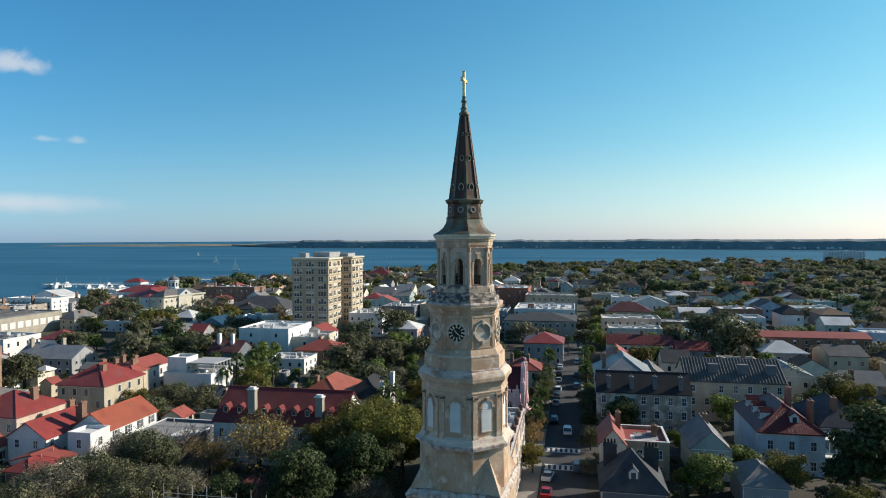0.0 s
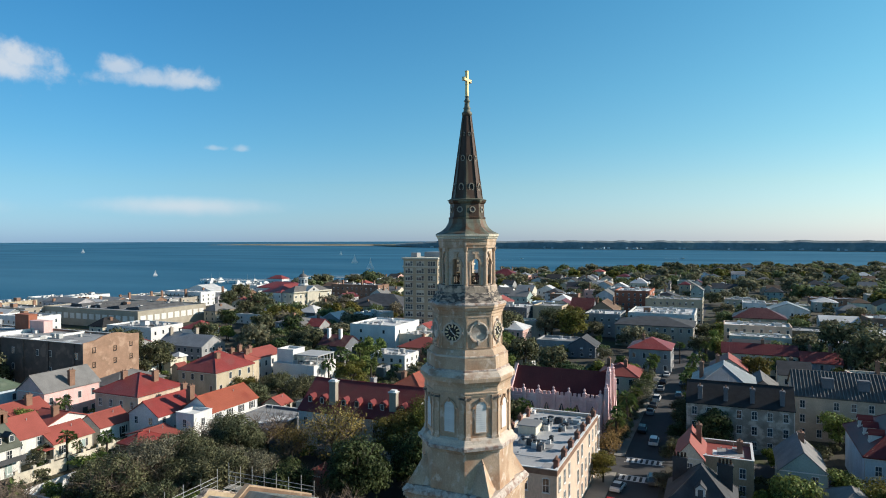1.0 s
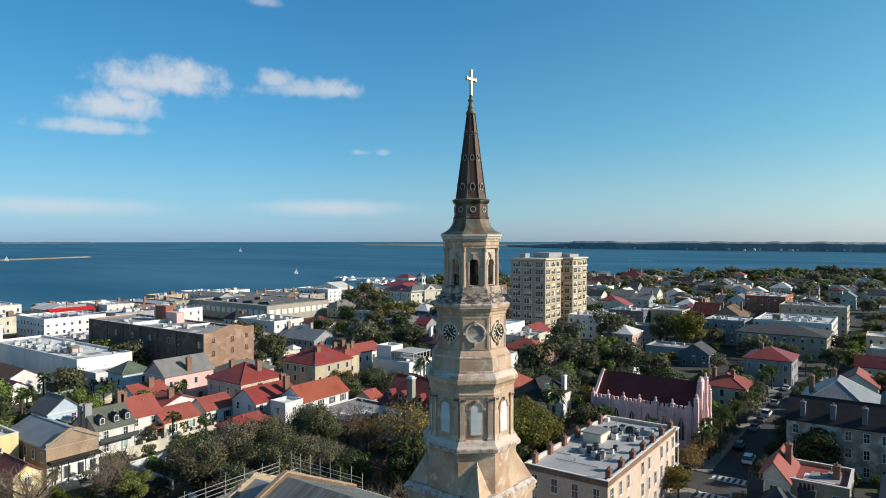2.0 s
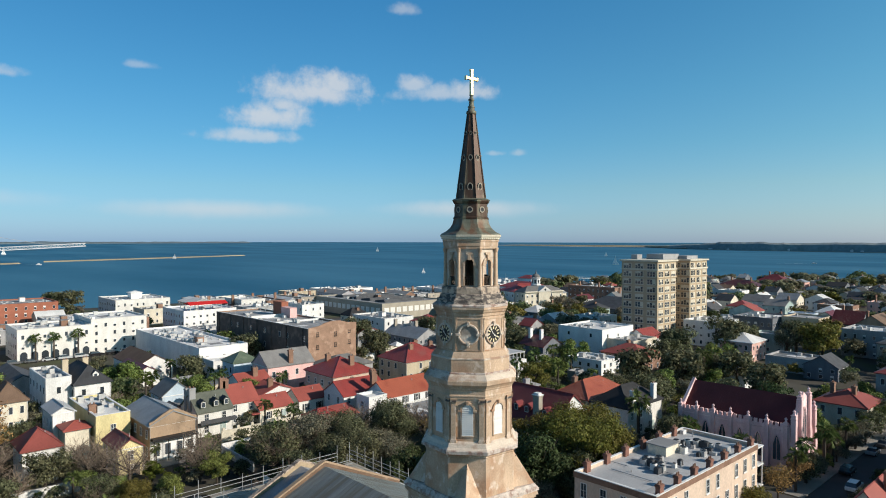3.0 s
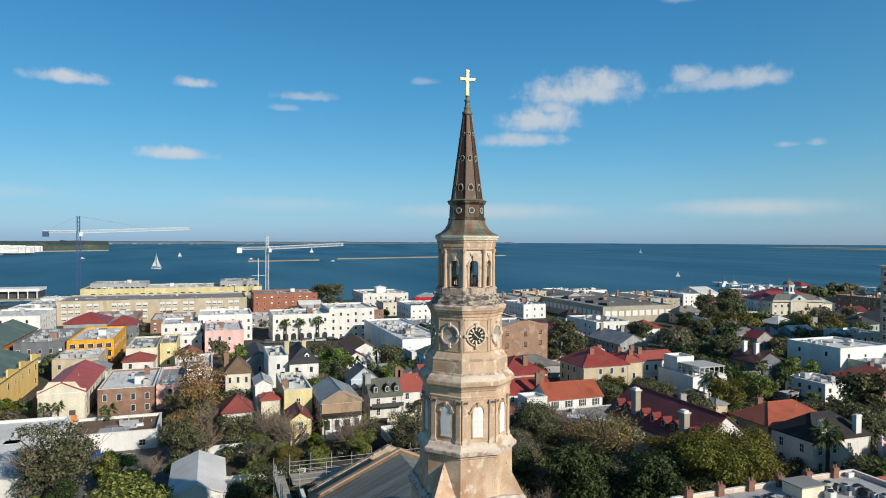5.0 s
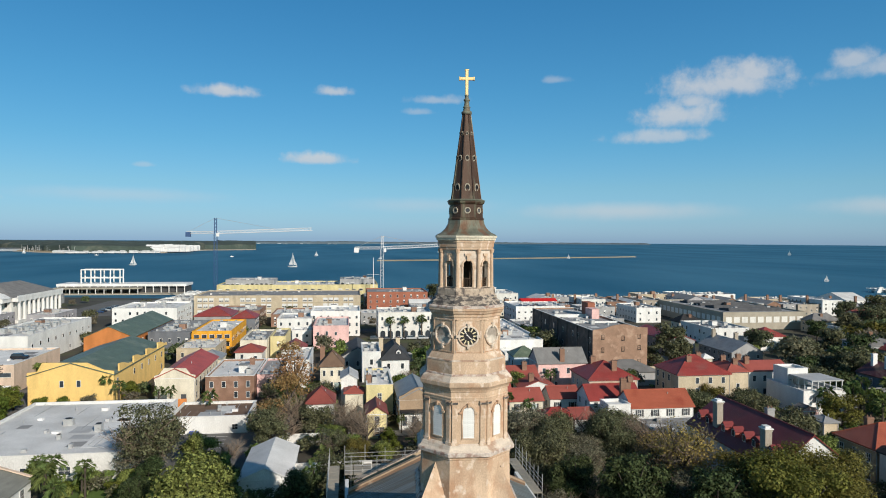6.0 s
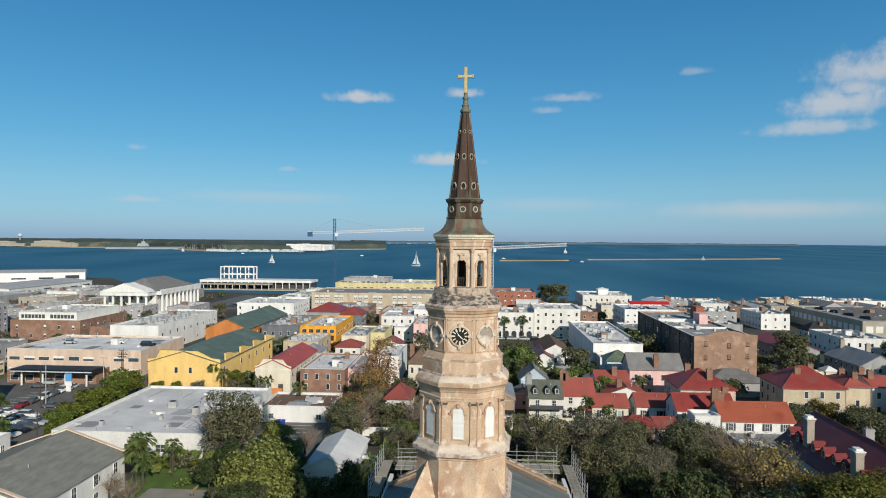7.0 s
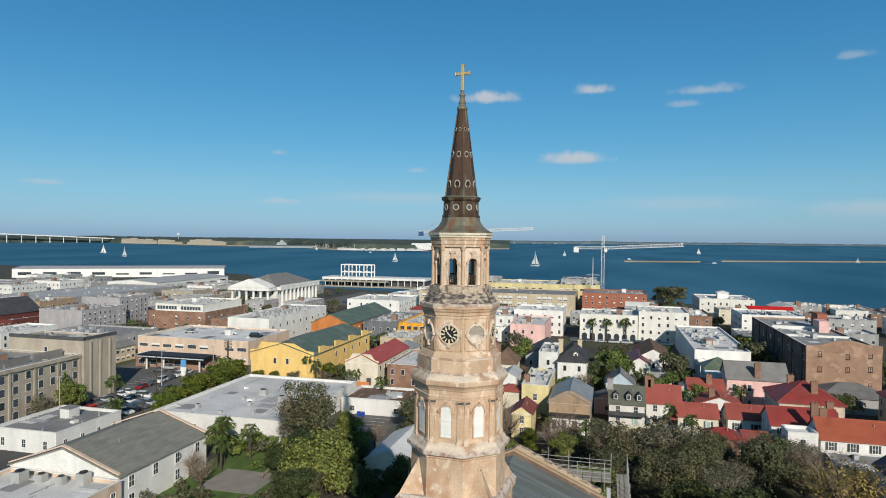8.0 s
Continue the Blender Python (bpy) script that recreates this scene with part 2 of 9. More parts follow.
WHITEROOF = material("white_roof_membrane", (0.76, 0.755, 0.74), 0.8, 0.68, 0.15, 5.0, 0.1, vary=0.08)
SLATE = material("dark_slate", (0.075, 0.078, 0.085), 0.8, 0.6, 0.5, 5.0, 0.4, vary=0.25)
HALLROOF = material("weathered_green_grey_shingle", (0.245, 0.245, 0.215), 0.85, 0.7, 0.35, 5.0, 0.3, stain=(0.17, 0.17, 0.15), stretch=(1, 3, 3))
SHINGLE = material("grey_shingle", (0.21, 0.205, 0.20), 0.85, 0.7, 0.4, 6.0, 0.3, vary=0.2)
BROWNROOF = material("brown_shingle", (0.17, 0.11, 0.075), 0.85, 0.7, 0.4, 6.0, 0.3, vary=0.15)
MOSS = material("mossy_green_slate", (0.135, 0.145, 0.115), 0.85, 0.65, 0.5, 6.0, 0.3, vary=0.1)
RUST = material("rusty_metal_roof", (0.34, 0.088, 0.068), 0.6, 0.75, 0.25, 6.0, 0.1, vary=0.1)
REDTIN = seamed("red_tin_roof", (0.31, 0.056, 0.048), stain=(0.23, 0.066, 0.056))
REDTINY = seamed("red_tin_roof_cross", (0.46, 0.085, 0.06), axis=1)
PALEROOF = material("pale_grey_roof_membrane", (0.46, 0.465, 0.47), 0.75, 0.72, 0.2, 6.0, 0.1, vary=0.06, stain=(0.36, 0.36, 0.36))
DARKRED = seamed("dark_red_tin_roof", (0.20, 0.034, 0.034), stain=(0.13, 0.028, 0.028))
DEEPRED = seamed("deep_red_tin_roof", (0.15, 0.022, 0.024), 0.7, 0.5)
BROWNRED = seamed("maroon_tin_roof", (0.10, 0.026, 0.026))
DULLRED = material("dull_red_metal_roof", (0.24, 0.062, 0.050), 0.6, 0.7, 0.3, 6.0, 0.1, vary=0.1)
ORANGE = seamed("orange_tin_roof", (0.37, 0.10, 0.056), 0.8, 0.35, stain=(0.27, 0.062, 0.035))
GREYTIN = seamed("grey_tin_roof", (0.30, 0.31, 0.32), 0.7, 0.5)
CHURCHRED = seamed("dull_maroon_church_roof", (0.125, 0.024, 0.026), 0.75, 0.5, 0, 0.8)
BLACKSLATE = material("black_slate", (0.036, 0.036, 0.038), 0.85, 0.6, 0.6, 6.0, 0.4)
PINKWALL = material("rose_pink_limewash", (0.80, 0.545, 0.535), 0.9, 0.78, 0.4, 7.0, 0.12, stain=(0.86, 0.68, 0.66), stain_at=0.6, stretch=(1, 1, 0.5))
GREENTIN = seamed("green_tin_roof", (0.125, 0.165, 0.115), 0.75, 0.5, stain=(0.17, 0.20, 0.145))
CORRUG = seamed("corrugated_roof", (0.16, 0.145, 0.13), 0.55, 0.9, 0, 0.7)
wall_colours = dict(white=(0.765, 0.76, 0.735), cream=(0.72, 0.66, 0.53), tan=(0.50, 0.39, 0.26), grey=(0.36, 0.36, 0.36), pink=(0.70, 0.44, 0.38), yellow=(0.80, 0.55, 0.20),
                    ochre=(0.74, 0.36, 0.035), rose=(0.78, 0.50, 0.47), blue=(0.52, 0.62, 0.70), paleyellow=(0.72, 0.62, 0.33), terracotta=(0.62, 0.23, 0.07), slate=(0.17, 0.18, 0.20),
                    buff=(0.56, 0.47, 0.34), stone=(0.41, 0.36, 0.295), ivory=(0.70, 0.685, 0.64), brown=(0.40, 0.285, 0.19), lavender=(0.40, 0.385, 0.40), peach=(0.70, 0.54, 0.42), teal=(0.40, 0.50, 0.47))
WALL = {k: material(k + "_stucco_wall", v, 0.88, 0.80 if k in ("white", "ivory", "yellow") else 0.73, 0.38, 7.0, 0.12, vary=0.08, stain=tuple(c * (0.78 if k in ("white", "ivory", "yellow") else 0.66) for c in v), stain_at=0.65, stretch=(1, 1, 0.4)) for k, v in wall_colours.items()}
RUINED = material("peeling_stucco", (0.40, 0.345, 0.29), 0.95, 0.6, 0.6, 5.0, 0.6, stain=(0.62, 0.55, 0.47), stain_at=0.55)
LEAVES = dict(oak=leaf("oak_leaves", (0.118, 0.124, 0.066), 0.75), magnolia=leaf("magnolia_leaves", (0.056, 0.080, 0.032), 0.8), golden=leaf("golden_leaves", (0.150, 0.142, 0.034), 0.6),
              green=leaf("green_leaves", (0.160, 0.205, 0.058), 0.75), autumn=leaf("autumn_leaves", (0.30, 0.205, 0.08)), palm=leaf("palm_fronds", (0.10, 0.14, 0.045)),
              # the far leaf colours are lightened and greyed to paint in haze
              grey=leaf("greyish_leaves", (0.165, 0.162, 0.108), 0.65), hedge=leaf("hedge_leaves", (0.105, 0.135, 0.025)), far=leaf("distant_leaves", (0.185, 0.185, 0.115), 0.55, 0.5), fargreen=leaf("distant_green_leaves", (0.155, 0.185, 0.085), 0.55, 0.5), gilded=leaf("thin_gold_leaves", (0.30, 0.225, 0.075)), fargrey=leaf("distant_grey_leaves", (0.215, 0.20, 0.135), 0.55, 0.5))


def water_material():
    m = bpy.data.materials.new("harbour_water")
    m.use_nodes = True
    n, l = m.node_tree.nodes, m.node_tree.links
    b = n["Principled BSDF"]
    tc, mp, no, big = n.new("ShaderNodeTexCoord"), n.new("ShaderNodeMapping"), n.new("ShaderNodeTexNoise"), n.new("ShaderNodeTexNoise")
    mp.inputs["Scale"].default_value = (0.3, 1, 1)
    l.new(tc.outputs["Object"], mp.inputs[0])
    no.inputs["Scale"].default_value, big.inputs["Scale"].default_value = 0.35, 0.006
    no.inputs["Detail"].default_value, big.inputs["Detail"].default_value = 5.0, 6.0
    l.new(mp.outputs[0], no.inputs["Vector"]), l.new(mp.outputs[0], big.inputs["Vector"])
    c = n.new("ShaderNodeMix")
    c.data_type = "RGBA"
    c.inputs[6].default_value, c.inputs[7].default_value = (0.020, 0.100, 0.175, 1), (0.048, 0.155, 0.240, 1)
    wide = n.new("ShaderNodeMapRange")
    wide.inputs[1].default_value, wide.inputs[2].default_value = 0.36, 0.64
    l.new(big.outputs["Fac"], wide.inputs[0])
    l.new(wide.outputs[0], c.inputs[0]), l.new(c.outputs[2], b.inputs["Base Color"])
    b.inputs["Roughness"].default_value, b.inputs["Specular IOR Level"].default_value = 0.6, 0.06
    bp = n.new("ShaderNodeBump")
    bp.inputs["Strength"].default_value, bp.inputs["Distance"].default_value = 0.6, 0.4
    l.new(no.outputs["Fac"], bp.inputs["Height"]), l.new(bp.outputs[0], b.inputs["Normal"])
    return m


WATER = water_material()


# ---- mesh helpers ----
def link(name, bm, mats, parent=None, label="", smooth=False):
    me = bpy.data.meshes.new(name)
    bmesh.ops.recalc_face_normals(bm, faces=bm.faces)
    bm.to_mesh(me)
    bm.free()
    for m in mats if isinstance(mats, (list, tuple)) else (mats,):
        me.materials.append(m)
    if smooth:
        me.polygons.foreach_set("use_smooth", [True] * len(me.polygons))
    ob = new(name, me)
    if parent:
        ob.parent = parent
    if label:
        ob["label"] = label
    return ob




def share(name, me, parent, m):
    ob = new(name, me)
    ob.parent, ob.matrix_local = parent, m
    return ob


def thing(name, x, y, z=0.0, ang=0.0, label="", category="", group="", kind=""):
    ob = new(name)
    ob.empty_display_size = 0.5
    ob.matrix_world = pose(x, y, z, 0, 0, ang)
    return tagged(ob, label, category, group, kind)


def quad(bm, pts, mi=0):
    f = bm.faces.new([bm.verts.new(p) for p in pts])
    f.material_index = mi
    return f


def box(bm, x0, x1, y0, y1, z0, z1, mi=0):
    v = [bm.verts.new(p) for p in ((x0, y0, z0), (x1, y0, z0), (x1, y1, z0), (x0, y1, z0), (x0, y0, z1), (x1, y0, z1), (x1, y1, z1), (x0, y1, z1))]
    for ids in ((0, 3, 2, 1), (4, 5, 6, 7), (0, 1, 5, 4), (1, 2, 6, 5), (2, 3, 7, 6), (3, 0, 4, 7)):
        bm.faces.new([v[i] for i in ids]).material_index = mi


def taper(bm, x0, x1, y0, y1, z0, z1, k, mi=0):
    cx, cy, a, b = (x0 + x1) / 2, (y0 + y1) / 2, (x1 - x0) / 2, (y1 - y0) / 2
    v = [bm.verts.new((cx + sx_ * a * s, cy + sy_ * b * s, z)) for z, s in ((z0, 1), (z1, k)) for sx_, sy_ in ((-1, -1), (1, -1), (1, 1), (-1, 1))]
    for ids in ((0, 3, 2, 1), (4, 5, 6, 7), (0, 1, 5, 4), (1, 2, 6, 5), (2, 3, 7, 6), (3, 0, 4, 7)):
        bm.faces.new([v[i] for i in ids]).material_index = mi


def rod(bm, a, b, r, n=6, mi=0, r2=None):
    a, b = Vector(a), Vector(b)
    q = (b - a).to_track_quat("Z", "Y")
    r2 = r if r2 is None else r2
    lo = [bm.verts.new(a + q @ Vector((r * math.cos(2 * math.pi * i / n), r * math.sin(2 * math.pi * i / n), 0))) for i in range(n)]
    hi = [bm.verts.new(b + q @ Vector((r2 * math.cos(2 * math.pi * i / n), r2 * math.sin(2 * math.pi * i / n), 0))) for i in range(n)]
    for i in range(n):
        bm.faces.new((lo[i], lo[(i + 1) % n], hi[(i + 1) % n], hi[i])).material_index = mi
    bm.faces.new(lo[::-1]).material_index = mi
    bm.faces.new(hi).material_index = mi


def lathe(bm, prof, n=8, off=22.5, mi=0, cap=True):
    """Stacked n-sided rings from (corner radius, height) pairs."""
    rings = []
    for r, z in prof:
        rings.append([bm.verts.new((r * math.cos(radians(off + 360 * i / n)), r * math.sin(radians(off + 360 * i / n)), z)) for i in range(n)])
    for lo, hi in zip(rings, rings[1:]):
        for i in range(n):
            bm.faces.new((lo[i], lo[(i + 1) % n], hi[(i + 1) % n], hi[i])).material_index = mi
    if cap:
        bm.faces.new(rings[0][::-1]).material_index = mi
        bm.faces.new(rings[-1]).material_index = mi


def extrude_poly(bm, pts, y0, y1, mi=0):
    """A solid from an outline in x and z, between two depths."""
    a = [bm.verts.new((x, y0, z)) for x, z in pts]
    b = [bm.verts.new((x, y1, z)) for x, z in pts]
    n = len(pts)
    bm.faces.new(a).material_index = mi
    bm.faces.new(b[::-1]).material_index = mi
    for i in range(n):
        bm.faces.new((a[i], b[i], b[(i + 1) % n], a[(i + 1) % n])).material_index = mi


# ---- ground, water, far shores ----
def sheet(name, pts, z, m, label, category, thick=0.0, kind="structure"):
    bm = bmesh.new()
    top = [bm.verts.new((x, y, z)) for x, y in pts]
    bm.faces.new(top)
    if thick:
        low = [bm.verts.new((x, y, z - thick)) for x, y in pts]
        for i in range(len(pts)):
            bm.faces.new((top[i], low[i], low[(i + 1) % len(pts)], top[(i + 1) % len(pts)]))
    return tagged(link(name, bm, m), label, category, kind=kind)


COAST = [(-640, -2200), (-660, -900), (-635, -560), (-600, -385), (-530, -330), (-470, -300), (-440, -150), (-425, 0), (-410, 150), (-395, 300), (-352, 455), (-302, 575),
         (-215, 705), (-130, 815), (-20, 935), (180, 1040), (480, 1130), (900, 1000), (1500, 500), (1800, -2200)]
sheet("ground", COAST, 0.0, SOIL, "dark town ground of soil and grass between houses", "ground", 3.0)


def harbour():
    bm = bmesh.new()
    radii = [0, 300, 700, 1200, 1800, 2500, 3200, 3600, 4000, 4400, 4700, 4900]
    rings = []
    for r in radii:
        z = -1.2 if r <= 3000 else -1.2 + 27.0 * ((r - 3000) / 1900) ** 1.25
        rings.append([bm.verts.new((r * math.cos(i * math.pi / 48), r * math.sin(i * math.pi / 48), z)) for i in range(96)] if r else [bm.verts.new((0, 0, z))])
    for i in range(96):
        bm.faces.new((rings[0][0], rings[1][i], rings[1][(i + 1) % 96]))
    for lo, hi in zip(rings[1:], rings[2:]):
        for i in range(96):
            bm.faces.new((lo[i], hi[i], hi[(i + 1) % 96], lo[(i + 1) % 96]))
    return tagged(link("water", bm, WATER, smooth=True), "deep blue harbour water with fine ripples", "water", kind="structure")


harbour()
FARWOOD = material("distant_wood", (0.062, 0.085, 0.072), 1.0, 0.6, 0.02, 0.12, 0.0, stain=(0.12, 0.125, 0.095))
FARSAND = material("distant_beach", (0.42, 0.37, 0.30), 1.0, 0.8, 0.01, 0.1, 0.0)
FARWHITE = material("distant_white_houses", (0.70, 0.70, 0.69), 0.9, 0.85, 0.01, 0.1, 0.0, vary=0.1)
# aerial haze is painted into these two shore colours as pale blue-grey
HAZESOUTH = material("distant_southern_wood", (0.25, 0.295, 0.30), 1.0, 0.75, 0.012, 0.08, 0.0, stain=(0.33, 0.34, 0.31))
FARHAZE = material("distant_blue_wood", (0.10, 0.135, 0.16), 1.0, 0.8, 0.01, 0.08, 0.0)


def shore(name, pts, z0, h, m, label, beach=5.0, depth=500.0, seed=1, rise=0.0, taper_in=4.0):
    """A far low shore along a line of points: an uneven wooded ridge behind a strip of beach."""
    rng = random.Random(seed)
    bm = bmesh.new()
    path = []
    for (ax, ay), (bx, by) in zip(pts, pts[1:]):
        n = max(2, int(math.hypot(bx - ax, by - ay) / 22))
        path += [(ax + (bx - ax) * i / n, ay + (by - ay) * i / n) for i in range(n)]
    path.append(pts[-1])
    prev = None
    for i, (x, y) in enumerate(path):
        edge = min(1.0, min(i / taper_in, (len(path) - 1 - i) / 4) + 0.12)
        d = math.hypot(x, y)
        ux, uy = x / d, y / d
        t = (h * (0.90 + 0.12 * noise.noise((i * 0.13, seed, 0))) + rng.uniform(-0.05, 0.05) * h) * edge
        row = [bm.verts.new((x, y, z0 - 1)), bm.verts.new((x + ux * 6, y + uy * 6, z0 + beach * 0.3)), bm.verts.new((x + ux * 25, y + uy * 25, z0 + beach * 0.45)),
               bm.verts.new((x + ux * 32, y + uy * 32, z0 + t * 0.8)), bm.verts.new((x + ux * 60, y + uy * 60, z0 + t)), bm.verts.new((x + ux * 140, y + uy * 140, z0 + t * 0.95 + rise * edge)), bm.verts.new((x + ux * depth, y + uy * depth, z0 + t * 0.9 + rise * edge))]
        if prev:
            for k in range(6):
                f = bm.faces.new((prev[k], row[k], row[k + 1], prev[k + 1]))
                f.material_index = 1 if k < 2 else 0
        prev = row
    return tagged(link(name, bm, [m, FARSAND]), label, "shore", kind="structure")


shore("backdrop_south", [(-1780, 3150), (-1500, 2950), (-1000, 2790), (-550, 2700), (-130, 2640), (400, 2500), (960, 2250), (1600, 1950), (2600, 1300)], 0, 39, HAZESOUTH, "low wooded far shore south of the harbour", 4, 600, 3, 0, 30)
shore("backdrop_spit", [(-2900, 2850), (-2330, 3000), (-2080, 3060), (-1780, 3130), (-1450, 2930)], 8, 9, SAND, "low sandy spit far across the harbour", 2, 60, 4, 0, 20)
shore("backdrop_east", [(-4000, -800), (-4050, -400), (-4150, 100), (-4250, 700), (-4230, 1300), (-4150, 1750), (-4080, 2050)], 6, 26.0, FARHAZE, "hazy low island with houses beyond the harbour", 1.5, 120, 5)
shore("backdrop_northeast", [(-1900, -2950), (-2150, -2488), (-2520, -2270), (-2459, -2129), (-2299, -1503), (-2400, -1330), (-2138, -1025), (-1990, -900), (-1900, -790), (-1980, -560), (-2250, -560), (-2430, -540), (-2600, -380), (-3300, -650), (-4000, -800)], 0, 27, FARWOOD,
      "far wooded river shore with marinas", 4, 1300, 6, 8)
shore("backdrop_marsh", [(-2440, -2130), (-2285, -1503), (-2370, -1330), (-2120, -1030), (-1980, -905), (-1880, -800)], 0, 5, SAND, "pale marsh grass fringe along the far river shore", 2, 30, 8)
# pale spots of houses and boats along the far shores
rng = random.Random(11)


def far_houses(name, pts, n, z, w, h, m, label):
    bm = bmesh.new()
    for _ in range(n):
        i = rng.randrange(len(pts) - 1)
        t = rng.random()
        x, y = (pts[i][k] + (pts[i + 1][k] - pts[i][k]) * t for k in (0, 1))
        a = w * rng.uniform(0.4, 1.3)
        q = rng.uniform(4, 22)
        d = math.hypot(x, y)
        x, y = x + x / d * q, y + y / d * q
        hh = h * rng.uniform(0.5, 1.1)
        box(bm, x - 4, x + 4, y - a / 2, y + a / 2, z, z + hh)
        extrude_poly(bm, [(x - 5, z + hh), (x + 5, z + hh), (x, z + hh * 1.35)], y - a / 2, y + a / 2)
    return tagged(link(name, bm, m), label, "houses", kind="stuff")


far_houses("far_houses", [(-4000, -800), (-4050, -400), (-4150, 100), (-4250, 700), (-4230, 1300)], 60, 7, 20, 6, FARWHITE, "pale houses along a far island beach")
far_houses("far_marina", [(-1925, -840), (-1880, -780), (-1960, -570)], 110, 0, 16, 5, FARWHITE, "white moored yachts of a far marina")
far_houses("far_waterfront", [(-1995, -600), (-2005, -520), (-2240, -540)], 30, 3, 46, 15, FARWHITE, "white waterfront blocks on the far shore")
far_houses("far_south_houses", [(-1500, 2935), (-550, 2690), (-130, 2630), (400, 2490), (900, 2270)], 40, 2, 11, 6, FARWHITE, "scattered pale houses on a wooded far shore")
far_houses("far_hotel", [(-2230, -575), (-2300, -560)], 4, 9, 26, 4, RUST, "red-roofed far waterfront hotel")
far_houses("far_sheds", [(-2430, -2150), (-2330, -1700), (-2290, -1500)], 26, 2, 50, 17, CONCRETE, "pale sheds and blocks along the far river shore")


def sandbar(pts, w, label):
    bm = bmesh.new()
    prev = None
    for i in range(41):
        t = i / 40
        x, y = (pts[0][k] + (pts[1][k] - pts[0][k]) * t for k in (0, 1))
        ww = w * math.sin(math.pi * min(1, t * 1.0 + 0.02)) ** 0.5 * (0.7 + 0.5 * noise.noise((t * 7, w, 0)))
        d = math.hypot(x, y)
        row = [bm.verts.new((x + x / d * k * ww, y + y / d * k * ww, -1.25 + 2.6 * (1 - k * k) * (ww > 1))) for k in (-1, -0.5, 0, 0.5, 1)]
        if prev:
            for k in range(4):
                bm.faces.new((prev[k], row[k], row[k + 1], prev[k + 1]))
        prev = row
    tagged(link("sandbar", bm, SAND, smooth=True), label, "sandbar", kind="structure")


bm = bmesh.new()
for i in range(46):
    t = rng.random()
    x, y = -2100 + 190 * t + rng.uniform(-15, 15), -1010 + 230 * t
    rod(bm, (x, y, 0), (x, y, rng.uniform(9, 22)), 0.28, 3)
tagged(link("far_masts", bm, FARWHITE), "white yacht masts of a far marina", "masts", kind="stuff")
water_tower = thing("water_tower", -2440, -1830, 0, 0, "pale blue water tower above far woods", "water tower")
bm = bmesh.new()
lathe(bm, [(1.6, 0), (1.6, 32), (3.5, 36), (8, 41), (8.6, 45), (6, 50), (1, 52)], 14, 0)
link("tank", bm, WALL["blue"], water_tower)
sandbar([(-1312, 45), (-1370, 200)], 20, "pale low sandbar in the harbour")
sandbar([(-1440, 250), (-1690, 800)], 19, "long ochre marsh island in the harbour")


# ---- streets and yards ----
def slab(name, x0, x1, y0, y1, m, label, category, z=0.03):
    bm = bmesh.new()
    box(bm, x0, x1, y0, y1, -0.3, z)
    return tagged(link(name, bm, m), label, category, kind="structure")


slab("road_church", 8.6, 16.8, 22, 420, ASPHALT, "dark asphalt street lined with parked cars", "road")
slab("road_queen", -70, 8.56, 66.5, 75.5, ASPHALT, "dark asphalt cross street", "road")
slab("road_queen_west", 16.84, 120, 74.0, 82.0, ASPHALT, "dark asphalt cross street", "road")
slab("road_market", -180, -30, -112, -92, ASPHALT, "asphalt lane beside a car park", "road")
slab("pavement_east", 5.0, 8.5, 76, 300, PAVING, "concrete pavement with kerb", "pavement", 0.15)
slab("pavement_west", 16.9, 19.6, 83, 300, PAVING, "concrete pavement with kerb", "pavement", 0.15)
slab("pavement_corner", 5.0, 8.5, 24, 66, PAVING, "concrete pavement with kerb", "pavement", 0.15)
slab("car_park", -140, -58, -148, -96.5, LOTASPHALT, "asphalt car park with faded bays", "car park", 0.05)
slab("court", -100, -56, -50, -27, LOTASPHALT, "grey asphalt court with white bays", "court", 0.05)
slab("lawn_yard", -62, -30, -64, -42, GRASS, "green lawn beside a white hall", "lawn", 0.06)
slab("patio", -46, -36, -58, -47, PAVING, "pale paved terrace by the lawn", "terrace", 0.1)
slab("custom_car_park", -425, -330, -180, -135, LOTASPHALT, "asphalt car park by the harbour", "car park", 0.05)
slab("road_east_bay", -262, -252, -260, 168, ASPHALT, "asphalt street along the waterfront blocks", "road")
slab("road_state", -127, -119, -60, 34, ASPHALT, "asphalt street between houses", "road")
slab("road_philadelphia", -62.5, -57, -27, 10, PAVING, "pale paved lane between walls", "lane", 0.06)
slab("churchyard_path", -64, -50, 33, 37.5, PAVING, "pale paved churchyard path", "path", 0.08)
slab("lane_west", -86.5, -82.3, -24, -10, PAVING, "pale paved garden lane", "lane", 0.07)
slab("lane_walk", -86.5, -82.3, -3.5, 12, PAVING, "pale paved garden lane", "lane", 0.07)
bm = bmesh.new()
for yy in (64.3, 74.7):
    box(bm, 8.9, 16.5, yy - 1.5, yy - 1.25, 0.03, 0.036)
    box(bm, 8.9, 16.5, yy + 1.25, yy + 1.5, 0.03, 0.036)
    for i in range(7):
        box(bm, 9.2 + i * 1.05, 9.75 + i * 1.05, yy - 1.25, yy + 1.25, 0.03, 0.036)
for i in range(9):
    box(bm, -92 + i * 2.7, -91.85 + i * 2.7, -44.5, -39.5, 0.05, 0.056)
for i in range(14):
    box(bm, -112 + i * 2.7, -111.85 + i * 2.7, -127.0, -122.0, 0.05, 0.056)
tagged(link("road_markings", bm, TRIM), "white painted crossings and parking bays", "road marking", kind="structure")

# ---- the church ----
TX, TY = 4.34, -1.53
tower = thing("church_tower", TX, TY, 0, -4.5, "tan stucco church steeple with copper spire and gilded cross", "steeple")


def octa(name, prof, m, parent=tower, label="", **kw):
    bm = bmesh.new()
